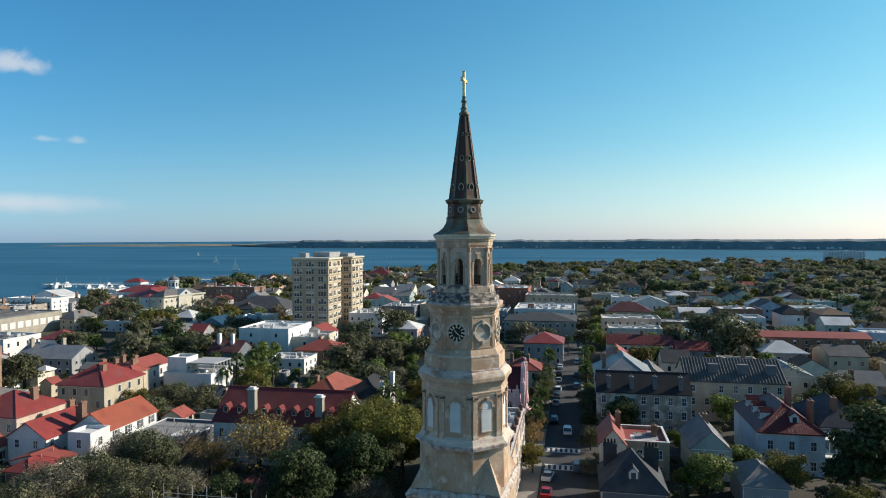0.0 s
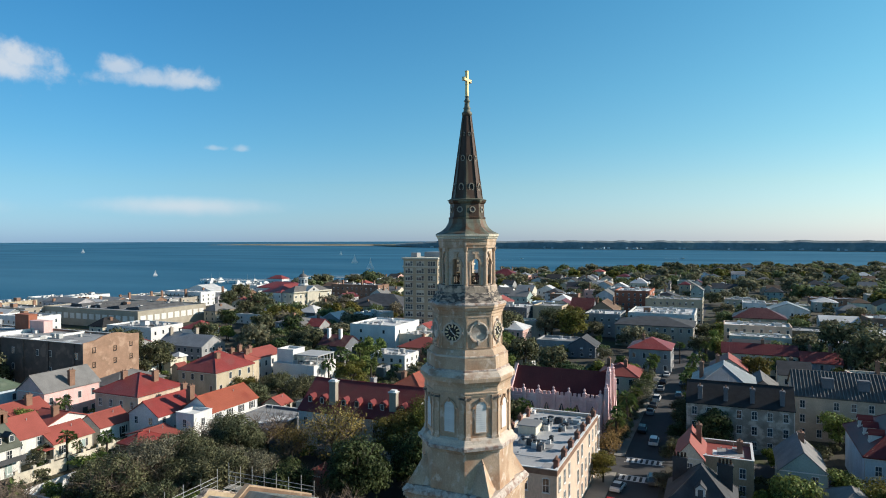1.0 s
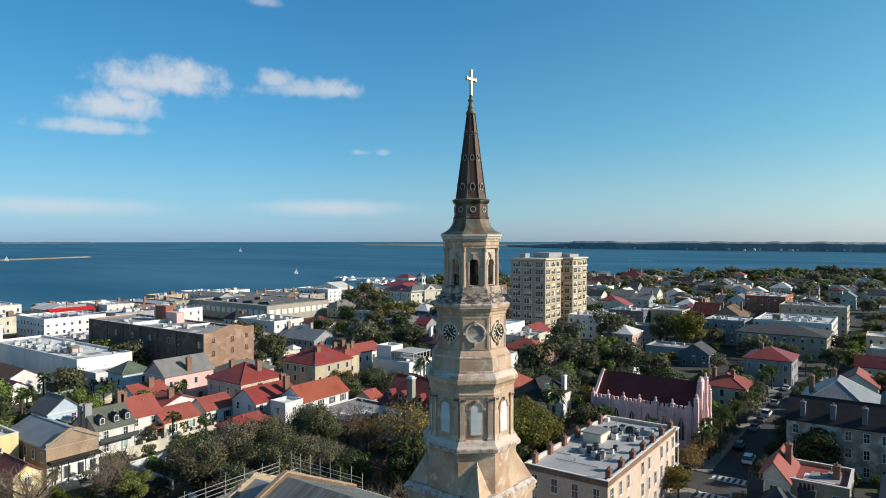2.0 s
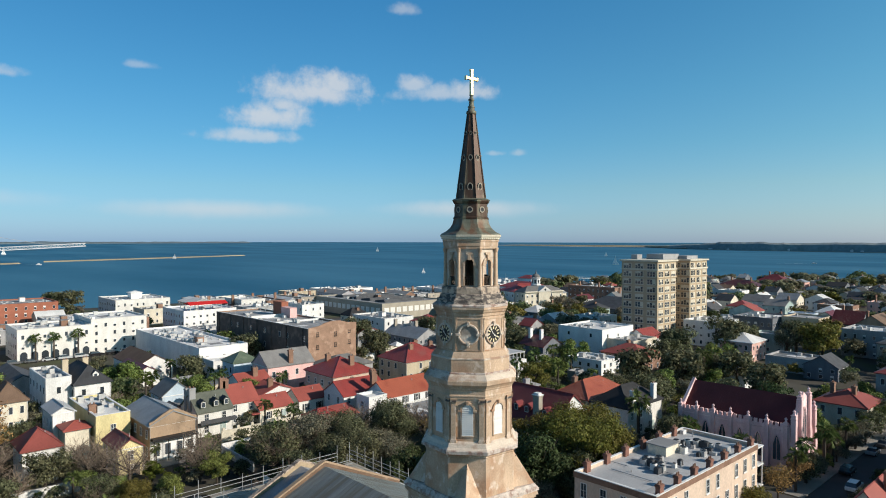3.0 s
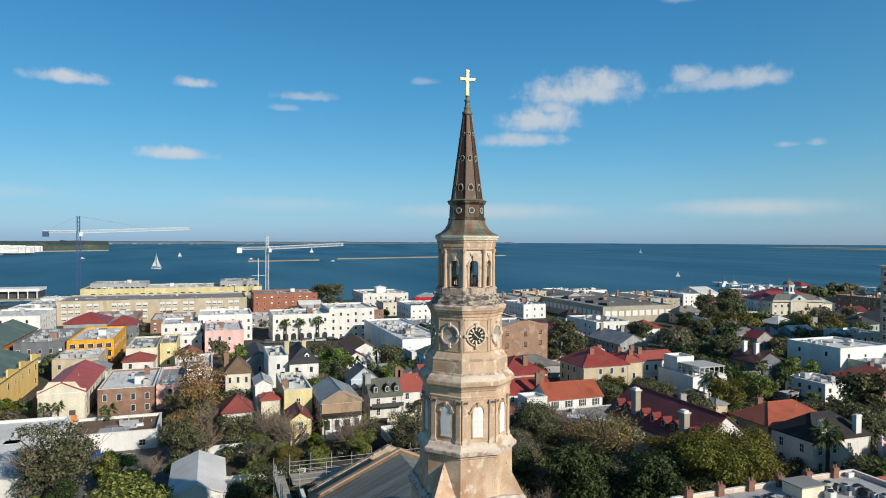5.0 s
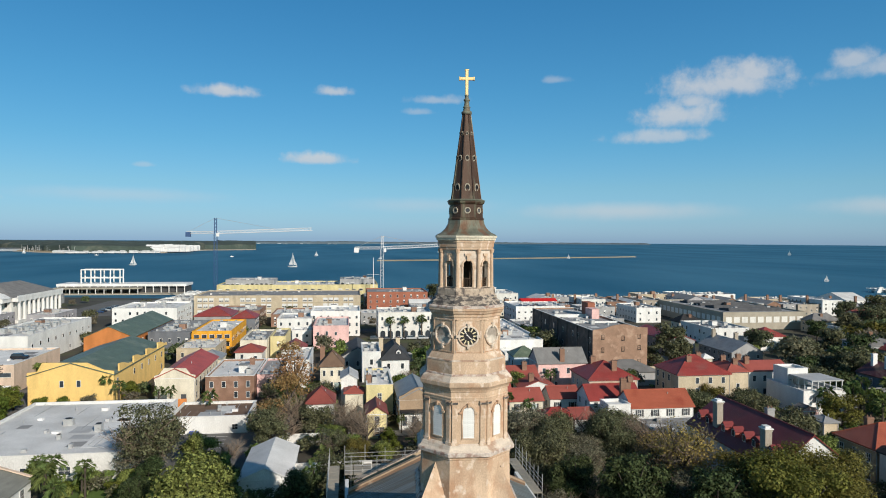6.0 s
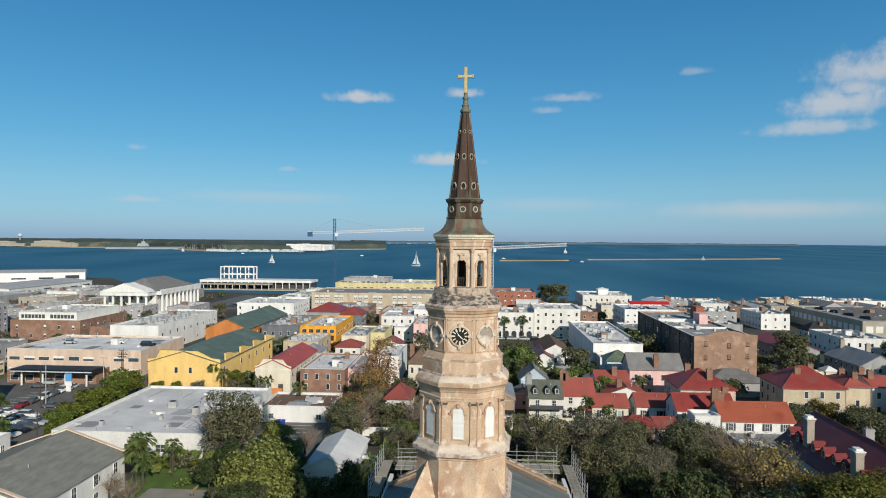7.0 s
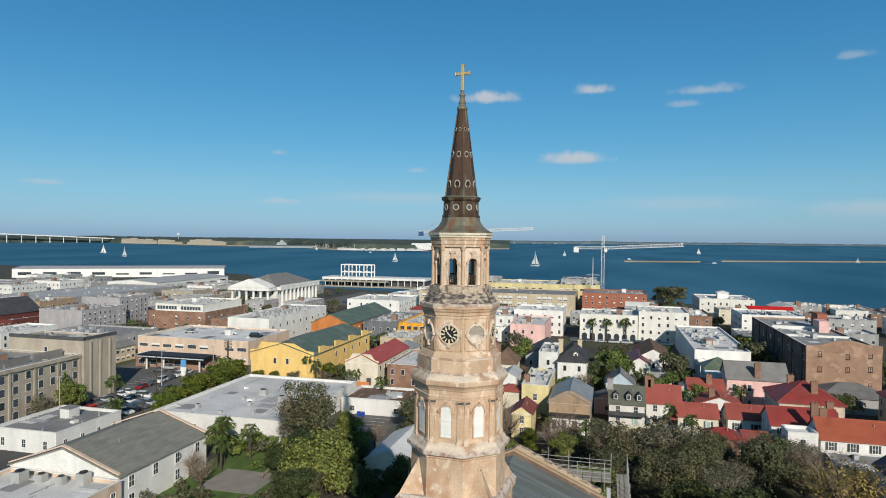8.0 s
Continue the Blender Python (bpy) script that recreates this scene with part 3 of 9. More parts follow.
    lathe(bm, prof, **kw)
    return link(name, bm, m, parent, label)


C8 = math.cos(radians(22.5))


def on_face(k, apothem, z):
    """The frame of one face: x along it, -y outward."""
    a = 45.0 * k
    return pose(apothem * math.cos(radians(a)), apothem * math.sin(radians(a)), z, 0, 0, a + 90)


# square base with broaches
bm = bmesh.new()
box(bm, -4.3, 4.3, -4.3, 4.3, 0, 20.3)
for z0, z1, w in ((20.3, 20.55, 4.42), (20.55, 20.8, 4.56), (20.8, 20.95, 4.5)):
    box(bm, -w, w, -w, w, z0, z1)
link("base", bm, STUCCO, tower)
bm = bmesh.new()
taper(bm, -4.62, 4.62, -4.62, 4.62, 20.95, 21.2, 1.0), taper(bm, -4.6, 4.6, -4.6, 4.6, 21.2, 21.6, 0.94)
link("base_ledge", bm, LIMEEDGE, tower, "weather-stained sloping stone ledge")
octa("lower_stage", [(4.52, 21.4), (4.48, 22.3), (4.42, 25.3)], STUCCO)
for k in range(4):
    a = radians(45 + 90 * k)
    ux, uy = math.cos(a), math.sin(a)
    bm = bmesh.new()
    foot, w = 6.12, 1.35
    pts = [(ux * foot, uy * foot, 21.5), (ux * 4.1 - uy * w, uy * 4.1 + ux * w, 21.5), (ux * 4.1 + uy * w, uy * 4.1 - ux * w, 21.5), (ux * 4.02, uy * 4.02, 24.75)]
    v = [bm.verts.new(p) for p in pts]
    for ids in ((0, 1, 3), (0, 3, 2), (0, 2, 1), (1, 2, 3)):
        bm.faces.new([v[i] for i in ids])
    br = link("broach", bm, STUCCO, tower)
    bm = bmesh.new()
    box(bm, -0.07, 0.07, -0.03, 0.05, 0, 0.42)
    slit = link("slit", bm, BLACK, br, "narrow dark vent slit")
    slit.matrix_local = pose(ux * 4.32, uy * 4.32, 23.8, 0, 0, math.degrees(a) + 90)
octa("string_course", [(4.42, 25.1), (4.5, 25.18), (4.5, 25.3), (4.62, 25.42), (4.78, 25.5)], STUCCO)
octa("string_edge", [(4.76, 25.48), (4.86, 25.5), (4.88, 25.78), (4.8, 25.86)], LIMEEDGE, label="pale weather-stained moulding edge")
octa("string_slope", [(4.82, 25.84), (4.55, 26.02), (4.38, 26.32), (4.1, 26.5)], PALESTONE)
octa("louvre_stage", [(4.1, 26.3), (4.1, 30.5)], STUCCO)
octa("entablature", [(4.2, 30.38), (4.2, 30.55), (4.26, 30.58), (4.26, 30.68), (4.2, 30.72), (4.2, 31.15), (4.28, 31.2), (4.32, 31.35), (4.46, 31.55), (4.58, 31.68)], STUCCO)
octa("cornice_edge", [(4.56, 31.66), (4.62, 31.68), (4.64, 32.0), (4.58, 32.12)], STUCCO)
octa("cornice_slope", [(4.6, 32.1), (4.36, 32.42), (4.02, 32.62)], PALESTONE, label="weather-stained cornice top")
octa("cornice_streak", [(4.1, 32.56), (4.12, 32.6), (4.08, 32.72), (3.96, 32.74)], LIMEEDGE)
octa("clock_plinth", [(3.98, 32.6), (3.96, 33.6), (3.92, 33.85), (3.62, 34.35), (3.5, 34.5)], STUCCO)
octa("plinth_edge", [(3.9, 33.82), (3.96, 33.86), (3.94, 33.98), (3.84, 34.02)], PALESTONE)
octa("clock_stage", [(3.4, 34.45), (3.4, 38.05)], STUCCO)
octa("clock_cornice", [(3.4, 37.75), (3.48, 37.82), (3.5, 38.05), (3.62, 38.15), (3.7, 38.35), (3.78, 38.42), (3.78, 38.66)], STUCCO)
octa("clock_cornice_edge", [(3.74, 38.6), (3.81, 38.62), (3.81, 38.76), (3.62, 38.86)], LIMEEDGE)
octa("clock_roof", [(3.66, 38.8), (3.4, 39.0), (3.36, 39.25), (3.12, 39.4), (3.08, 39.65), (2.86, 39.8)], SOOTED, label="black-stained stepped stone roof")
octa("belfry_plinth", [(2.92, 39.6), (2.92, 40.3), (2.86, 40.4)], LEDGE)
octa("belfry_floor", [(2.6, 40.3), (2.6, 40.45)], DARKIN)
octa("belfry_entablature", [(2.72, 43.95), (2.72, 44.2), (2.78, 44.2), (2.78, 44.55), (2.84, 44.6), (2.84, 44.8)], STUCCO)
octa("belfry_cornice", [(2.8, 44.75), (2.92, 44.85), (2.95, 45.0), (3.06, 45.05), (3.08, 45.22), (2.9, 45.3)], WALL["cream"])
octa("bell_roof", [(3.06, 45.22), (2.98, 45.32), (2.5, 45.55), (2.1, 45.9), (1.86, 46.3), (1.74, 46.75)], PATINA, label="bell-shaped patinated copper roof")
octa("drum", [(1.78, 46.7), (1.8, 46.85), (1.68, 46.95), (1.64, 48.15), (1.76, 48.25), (1.84, 48.4), (1.84, 48.55), (1.55, 48.62)], COPPER, label="dark brown copper drum")
octa("drum_lip", [(1.86, 48.48), (1.92, 48.54), (1.6, 48.68)], PATINA, label="pale copper lip")
octa("spire", [(1.5, 48.58), (1.42, 49.0), (0.4, 56.75)], COPPER, label="dark brown copper spire")
for i in range(8):
    a = radians(22.5 + 45 * i)
    bm = bmesh.new()
    rod(bm, (1.5 * math.cos(a), 1.5 * math.sin(a), 48.6), (0.4 * math.cos(a), 0.4 * math.sin(a), 56.75), 0.055, 5)
    link("spire_rib", bm, COPPER, tower)
bm = bmesh.new()
lathe(bm, [(0.4, 56.7), (0.5, 56.8), (0.5, 57.0), (0.36, 57.1), (0.3, 57.35), (0.38, 57.45), (0.26, 57.55), (0.22, 58.0), (0.3, 58.08), (0.3, 58.18), (0.2, 58.25), (0.16, 58.5), (0.22, 58.55), (0.16, 58.62)], 12, 0)
link("finial", bm, PATINA, tower, "turned copper finial", True)
bm = bmesh.new()
box(bm, -0.13, 0.13, -0.15, 0.15, 58.55, 61.0)
box(bm, -0.12, 0.12, -0.69, 0.69, 60.02, 60.3)
for s in (-1, 1):
    box(bm, -0.15, 0.15, s * 0.69 - 0.06, s * 0.69 + 0.06, 59.97, 60.35)
box(bm, -0.15, 0.15, -0.19, 0.19, 60.93, 61.06)
bmesh.ops.bevel(bm, geom=bm.edges[:], offset=0.03, segments=1, affect="EDGES")
cross = link("cross", bm, GILT, tower, "gilded metal cross")
cross.matrix_local = pose(0, 0, 0, 0, 0, -1.5)

# oval lights of the spire and drum
for lvl, (z, s, nface) in enumerate(((49.75, 0.27, 8), (52.55, 0.2, 8), (54.9, 0.12, 8))):
    rad = 1.42 + (0.4 - 1.42) * (z - 49.0) / 7.75
    tilt = math.degrees(math.atan((1.42 - 0.4) * C8 / 7.75))
    bm = bmesh.new()
    n = 14
    for r0, r1, d0, d1, mi in ((s, s * 0.72, -0.06, -0.06, 0), (s * 0.72, 0.0, -0.02, -0.02, 1)):
        ring0 = [bm.verts.new((r0 * math.cos(2 * math.pi * i / n), d0, 1.5 * r0 * math.sin(2 * math.pi * i / n))) for i in range(n)]
        if r1:
            ring1 = [bm.verts.new((r1 * math.cos(2 * math.pi * i / n), d1, 1.5 * r1 * math.sin(2 * math.pi * i / n))) for i in range(n)]
            outer = [bm.verts.new((r0 * math.cos(2 * math.pi * i / n), 0.05, 1.5 * r0 * math.sin(2 * math.pi * i / n))) for i in range(n)]
            for i in range(n):
                bm.faces.new((ring0[i], ring0[(i + 1) % n], ring1[(i + 1) % n], ring1[i]))
                bm.faces.new((ring0[i], outer[i], outer[(i + 1) % n], ring0[(i + 1) % n]))
        else:
            bm.faces.new(ring0).material_index = mi
    me = bpy.data.meshes.new("oval_light")
    bm.to_mesh(me), bm.free()
    me.materials.append(CONCRETE), me.materials.append(BLACK)
    for k in range(8):
        share("oval_light", me, tower, on_face(k, rad * C8 + 0.01, z) @ pose(0, 0, 0, tilt))
bm = bmesh.new()
n = 16
for r0, r1, d in ((0.3, 0.2, -0.06),):
    a0 = [bm.verts.new((r0 * math.cos(2 * math.pi * i / n), d, r0 * math.sin(2 * math.pi * i / n))) for i in range(n)]
    a1 = [bm.verts.new((r1 * math.cos(2 * math.pi * i / n), d, r1 * math.sin(2 * math.pi * i / n))) for i in range(n)]
    a2 = [bm.verts.new((r0 * math.cos(2 * math.pi * i / n), 0.06, r0 * math.sin(2 * math.pi * i / n))) for i in range(n)]
    a3 = [bm.verts.new((r1 * math.cos(2 * math.pi * i / n), -0.02, r1 * math.sin(2 * math.pi * i / n))) for i in range(n)]
    for i in range(n):
        j = (i + 1) % n
        bm.faces.new((a0[i], a0[j], a1[j], a1[i])), bm.faces.new((a0[i], a2[i], a2[j], a0[j])), bm.faces.new((a1[i], a1[j], a3[j], a3[i]))
    bm.faces.new(a3).material_index = 1
me_round = bpy.data.meshes.new("round_light")
bm.to_mesh(me_round), bm.free()
me_round.materials.append(CONCRETE), me_round.materials.append(SLATE)
for k in range(8):
    share("round_light", me_round, tower, on_face(k, 1.66 * C8 + 0.01, 47.6))


def arch_outline(w, z0, spring, n=10):
    """An arched outline in x and z, half width w, from the sill to the springing, then round."""
    return [(-w, z0), (w, z0)] + [(w * math.cos(math.pi * i / n), spring + w * math.sin(math.pi * i / n)) for i in range(n + 1)][0:]


def arch_panel(bm, half, z0, z1, w, sill, spring, depth, n=10, mi=0):
    """A wall panel with an arched opening cut through it."""
    box(bm, -half, -w, 0, depth, z0, z1, mi), box(bm, w, half, 0, depth, z0, z1, mi)
    if sill > z0 + 0.01:
        box(bm, -w, w, 0, depth, z0, sill, mi)
    arc = [(-w * math.cos(math.pi * i / n), spring + w * math.sin(math.pi * i / n)) for i in range(n + 1)]
    for (xa, za), (xb, zb) in zip(arc, arc[1:]):
        v = [bm.verts.new(p) for p in ((xa, 0, za), (xb, 0, zb), (xb, 0, z1), (xa, 0, z1), (xa, depth, za), (xb, depth, zb), (xb, depth, z1), (xa, depth, z1))]
        for ids in ((0, 1, 2, 3), (7, 6, 5, 4), (0, 4, 5, 1)):
            bm.faces.new([v[i] for i in ids]).material_index = mi


def arch_band(bm, w, spring, width, y0, y1, n=12):
    for i in range(n):
        a, b = math.pi * i / n, math.pi * (i + 1) / n
        p = [(r * math.cos(t), r * math.sin(t) + spring) for r, t in ((w, a), (w + width, a), (w + width, b), (w, b))]
        extrude_poly(bm, p, y0, y1)


def mesh_of(bm, name, mats):
    me = bpy.data.meshes.new(name)
    bmesh.ops.remove_doubles(bm, verts=bm.verts, dist=0.0005)
    bmesh.ops.recalc_face_normals(bm, faces=bm.faces)
    bm.to_mesh(me), bm.free()
    for m in mats if isinstance(mats, (list, tuple)) else (mats,):
        me.materials.append(m)
    return me


# belfry: eight arched openings, attached columns, balustrades
bm = bmesh.new()
half = 2.5 * math.sin(radians(22.5))
arch_panel(bm, half + 0.02, 40.3, 44.0, 0.42, 40.5, 42.55, 0.35)
me_panel = mesh_of(bm, "belfry_panel", PALESTONE)
bm = bmesh.new()
arch_band(bm, 0.42, 42.55, 0.16, -0.1, 0.0)
for s in (-1, 1):
    box(bm, s * 0.52 - 0.13, s * 0.52 + 0.13, -0.13, 0, 42.4, 42.58)
    box(bm, s * 0.5 - 0.08, s * 0.5 + 0.08, -0.05, 0, 40.5, 42.4)
taper(bm, -0.12, 0.12, -0.2, 0, 42.9, 43.4, 1.0)
box(bm, -0.3, 0.3, -0.14, 0, 43.4, 43.6)
me_arch = mesh_of(bm, "belfry_arch", STUCCO)
bm = bmesh.new()
for i in range(5):
    rod(bm, (-0.34 + 0.17 * i, 0.15, 40.5), (-0.34 + 0.17 * i, 0.15, 41.25), 0.045, 6)
box(bm, -0.42, 0.42, 0.08, 0.22, 41.25, 41.35)
me_bal = mesh_of(bm, "balustrade", DARKIN)
bm = bmesh.new()
lathe(bm, [(0.24, 40.3), (0.24, 40.45), (0.18, 40.5), (0.165, 42.0), (0.145, 43.6), (0.2, 43.68), (0.24, 43.95), (0.24, 44.0)], 10, 0)
me_col = mesh_of(bm, "column", STUCCO)
for k in range(8):
    p = share("belfry_panel", me_panel, tower, on_face(k, 2.5 * C8, 0))
    share("arch_surround", me_arch, p, Matrix())
    share("balustrade", me_bal, p, Matrix())
    a = radians(22.5 + 45 * k)
    share("column", me_col, tower, pose(2.56 * math.cos(a), 2.56 * math.sin(a), 0))
octa("belfry_core", [(0.5, 40.4), (0.45, 44.2)], DARKIN)
bm = bmesh.new()
box(bm, -0.07, 0.07, -0.1, 0.02, 44.83, 44.98)
me_dent = mesh_of(bm, "dentil", WALL["cream"])
for k in range(8):
    for i in range(9):
        share("dentil", me_dent, tower, on_face(k, 2.86 * C8, 0) @ pose(-1.0 + 0.25 * i, 0, 0))

# clock stage
bm = bmesh.new()
n = 32
rings = [[bm.verts.new((r * math.cos(2 * math.pi * i / n), d, r * math.sin(2 * math.pi * i / n))) for i in range(n)] for r, d in ((0.98, 0.05), (0.98, -0.1), (0.94, -0.14), (0.84, -0.14), (0.8, -0.1), (0.8, 0.05))]
for lo, hi in zip(rings, rings[1:]):
    for i in range(n):
        bm.faces.new((lo[i], lo[(i + 1) % n], hi[(i + 1) % n], hi[i]))
me_round_frame = mesh_of(bm, "dial_surround", PALESTONE)
bm = bmesh.new()
extrude_poly(bm, [(0.74, -0.1), (1.16, -0.13), (1.16, 0.13), (0.74, 0.1)], -0.22, 0.05)
me_key = mesh_of(bm, "keystone", PALESTONE)


def disc(r, y, n=32):
    bm = bmesh.new()
    extrude_poly(bm, [(r * math.cos(2 * math.pi * i / n), r * math.sin(2 * math.pi * i / n)) for i in range(n)], y, 0.05)
    return bm


me_dial = mesh_of(disc(0.8, -0.04), "dial", BLACK)
me_blank = mesh_of(disc(0.8, -0.02), "roundel", RUINED)
me_mark = []
for w in (0.07, 0.055):
    bm = bmesh.new()
    extrude_poly(bm, [(0.44, -w), (0.75, -w), (0.75, w), (0.44, w)], -0.07, -0.03)
    me_mark.append(mesh_of(bm, "hour_mark", GILTPAINT))
bm = bmesh.new()
for a, r, w in ((math.radians(128), 0.66, 0.035), (math.radians(-42), 0.45, 0.05)):
    ux, uz = math.cos(a), math.sin(a)
    extrude_poly(bm, [(ux * q - uz * s, uz * q + ux * s) for q, s in ((-0.22, -w), (r, -w * 0.6), (r, w * 0.6), (-0.22, w))], -0.1, -0.075)
me_pointers = mesh_of(bm, "clock_pointers", TRIM)
for k in range(8):
    m = on_face(k, 3.4 * C8, 36.1)
    fr = share("dial_surround", me_round_frame, tower, m)
    for i in range(4):
        share("keystone", me_key, fr, pose(0, 0, 0, 0, 90 * i, 0))
    if k % 2:
        share("roundel", me_blank, fr, Matrix())
    else:
        d = share("clock_dial", me_dial, tower, m)
        d["label"] = "black clock dial with gilt hour marks"
        for i in range(12):
            share("hour_mark", me_mark[i % 3 > 0], d, pose(0, 0, 0, 0, 30 * i, 0))
        share("clock_pointers", me_pointers, d, Matrix())
# raised fields round the roundels
bm = bmesh.new()
for x0, x1, z0, z1 in ((-1.18, -1.08, -1.45, 1.5), (1.08, 1.18, -1.45, 1.5), (-1.18, 1.18, 1.4, 1.5), (-1.18, 1.18, -1.5, -1.4)):
    box(bm, x0, x1, -0.05, 0.05, z0, z1)
me_field = mesh_of(bm, "field_moulding", STUCCO)
for k in range(8):
    share("field_moulding", me_field, tower, on_face(k, 3.4 * C8, 36.1))

# louvre stage: arched windows with white slats, pilasters
bm = bmesh.new()
arch_band(bm, 0.52, 29.35, 0.17, -0.14, 0.02)
for s in (-1, 1):
    box(bm, s * 0.68 - 0.17, s * 0.68 + 0.17, -0.16, 0.02, 29.2, 29.38)
    box(bm, s * 0.57 - 0.05, s * 0.57 + 0.05, -0.06, 0.02, 27.0, 29.2)
taper(bm, -0.1, 0.1, -0.24, 0.02, 29.82, 30.15, 1.15)
box(bm, -0.6, 0.6, -0.1, 0.02, 26.92, 27.02)
me_win = mesh_of(bm, "louvre_surround", STUCCO)
bm = bmesh.new()
extrude_poly(bm, arch_outline(0.52, 27.0, 29.35)[:-1] + [(-0.52, 29.35)], -0.012, 0.02)
me_backing = mesh_of(bm, "louvre_backing", WALL["grey"])
slats = {}
for i in range(15):
    z = 27.1 + i * 0.19
    w = 0.5 if z < 29.35 else math.sqrt(max(0.01, 0.5 ** 2 - (z - 29.35) ** 2))
    bm = bmesh.new()
    v = [bm.verts.new(p) for p in ((-w, -0.085, -0.092), (w, -0.085, -0.092), (w, -0.04, 0.09), (-w, -0.04, 0.09), (-w, -0.07, -0.096), (w, -0.07, -0.096), (w, -0.025, 0.085), (-w, -0.025, 0.085))]
    for ids in ((0, 1, 2, 3), (7, 6, 5, 4), (0, 4, 5, 1), (3, 2, 6, 7), (0, 3, 7, 4), (1, 5, 6, 2)):
        bm.faces.new([v[j] for j in ids])
    slats[i] = (z, mesh_of(bm, "slat", WHITE))
bm = bmesh.new()
box(bm, -0.22, 0.22, -0.12, 0.12, 26.5, 30.05), box(bm, -0.29, 0.29, -0.18, 0.14, 26.3, 26.65), box(bm, -0.25, 0.25, -0.15, 0.14, 30.0, 30.08), box(bm, -0.26, 0.26, -0.17, 0.16, 30.26, 30.4), box(bm, -0.3, 0.3, -0.2, 0.15, 30.08, 30.26, 1)
me_pil = mesh_of(bm, "pilaster", [STUCCO, SOOTED])
for k in range(8):
    m = on_face(k, 4.1 * C8, 0)
    wv = share("louvre_window", me_win, tower, m)
    share("louvre_backing", me_backing, wv, Matrix())
    for z, me in slats.values():
        share("slat", me, wv, pose(0, 0, z))
    for s in (-1, 1):
        share("pilaster", me_pil, tower, m @ pose(s * 1.28, 0, 0))

# nave east of the tower, with stepped gables and a seamed roof
DARKWALL = material("brown_stained_gable", (0.20, 0.13, 0.09), 0.9, 0.6, 0.5, 6.0, 0.3, stain=(0.40, 0.33, 0.26), stain_at=0.62)
nave = thing("church_nave", -14, -0.1, 0, 0, "church nave with blue-grey seamed metal roof and coped gables", "church")
bm = bmesh.new()
box(bm, -9.6, 13.8, -12.2, 12.2, 0, 9.6)
extrude_poly(bm, [(-9.6, 9.6), (-9.6, 9.59), (13.8, 9.59), (13.8, 9.6)], -0.1, 0.1)
box(bm, -16.0, -9.6, -11.4, 11.4, 0, 8.4)
link("wall", bm, STUCCO, nave)


def gable_roof(x0, x1, half, ze, zr, th=0.22):
    bm = bmesh.new()
    for s in (-1, 1):
        v = [bm.verts.new(p) for p in ((x0, s * half, ze), (x1, s * half, ze), (x1, 0, zr), (x0, 0, zr), (x0, s * half, ze - th), (x1, s * half, ze - th), (x1, 0, zr - th), (x0, 0, zr - th))]
        for ids in ((0, 1, 2, 3), (7, 6, 5, 4), (0, 4, 5, 1), (0, 3, 7, 4), (1, 5, 6, 2)):
            bm.faces.new([v[i] for i in ids])
    return bm


NAVETIN = material("streaked_sheet_metal", (0.20, 0.225, 0.225), 0.5, 0.6, 0.6, 6.0, 0.05, 0.1, stain=(0.125, 0.125, 0.11), stain_at=0.55, stretch=(3, 0.2, 0.2))
link("roof", gable_roof(-9.6, 14.5, 12.6, 10.0, 15.4), NAVETIN, nave)
bm = bmesh.new()
for i in range(40):
    x = -9.2 + i * 0.6
    for s in (-1, 1):
        rod(bm, (x, s * 12.6, 10.02), (x, 0, 15.42), 0.02, 4)
seams = link("standing_seam", bm, NAVETIN, nave)
seams["kind"] = "stuff"
link("chancel_roof", gable_roof(-15.9, -9.6, 11.4, 9.0, 13.9), GREYTIN, nave)


def gable_wall(xc, half, ze, zr, th, drop=3.0):
    bm = bmesh.new()
    pts = [(-half, ze - drop), (half, ze - drop), (half, ze), (0, zr), (-half, ze)]
    a = [bm.verts.new((xc - th / 2, y, z)) for y, z in pts]
    b = [bm.verts.new((xc + th / 2, y, z)) for y, z in pts]
    bm.faces.new(a), bm.faces.new(b[::-1])
    for i in range(5):
        bm.faces.new((a[i], a[(i + 1) % 5], b[(i + 1) % 5], b[i]))
    return bm


def gable_cope(xc, half, ze, zr, th):
    bm = bmesh.new()
    for s in (-1, 1):
        v = [bm.verts.new((xc + dx, y, z + dz)) for dz in (0, 0.22) for dx, y, z in ((-th, s * half, ze), (th, s * half, ze), (th, 0, zr), (-th, 0, zr))]
        for ids in ((0, 3, 2, 1), (4, 5, 6, 7), (0, 1, 5, 4), (1, 2, 6, 5), (2, 3, 7, 6), (3, 0, 4, 7)):
            bm.faces.new([v[i] for i in ids])
    return bm


link("gable", gable_wall(-9.9, 12.4, 10.4, 15.9, 0.66), DARKWALL, nave)
link("coping", gable_cope(-9.9, 12.4, 10.4, 15.9, 0.34), WALL["brown"], nave)
link("east_gable", gable_wall(-16.0, 11.6, 9.2, 14.5, 0.7), WALL["tan"], nave)
link("east_coping", gable_cope(-16.0, 11.6, 9.2, 14.5, 0.36), LEDGE, nave)
for s in (-1, 1):
    bm = bmesh.new()
    box(bm, -15.6, 13.8, s * 12.6 - 0.25, s * 12.6 + 0.25, 9.5, 9.95)
    link("gutter", bm, TRIM, nave, "white painted eaves gutter")
bm = bmesh.new()
for s in (-1, 1):
    taper(bm, 2.0, 12.0, s * 14.5 - 2.6, s * 14.5 + 2.6, 0, 8.6, 1.0)
link("side_portico", bm, STUCCO, nave)
# scaffold round the east end
scaf = thing("scaffold", -32, -0.1, 0, 0, "grey tubular scaffold with plank decks round the church eaves", "scaffold")
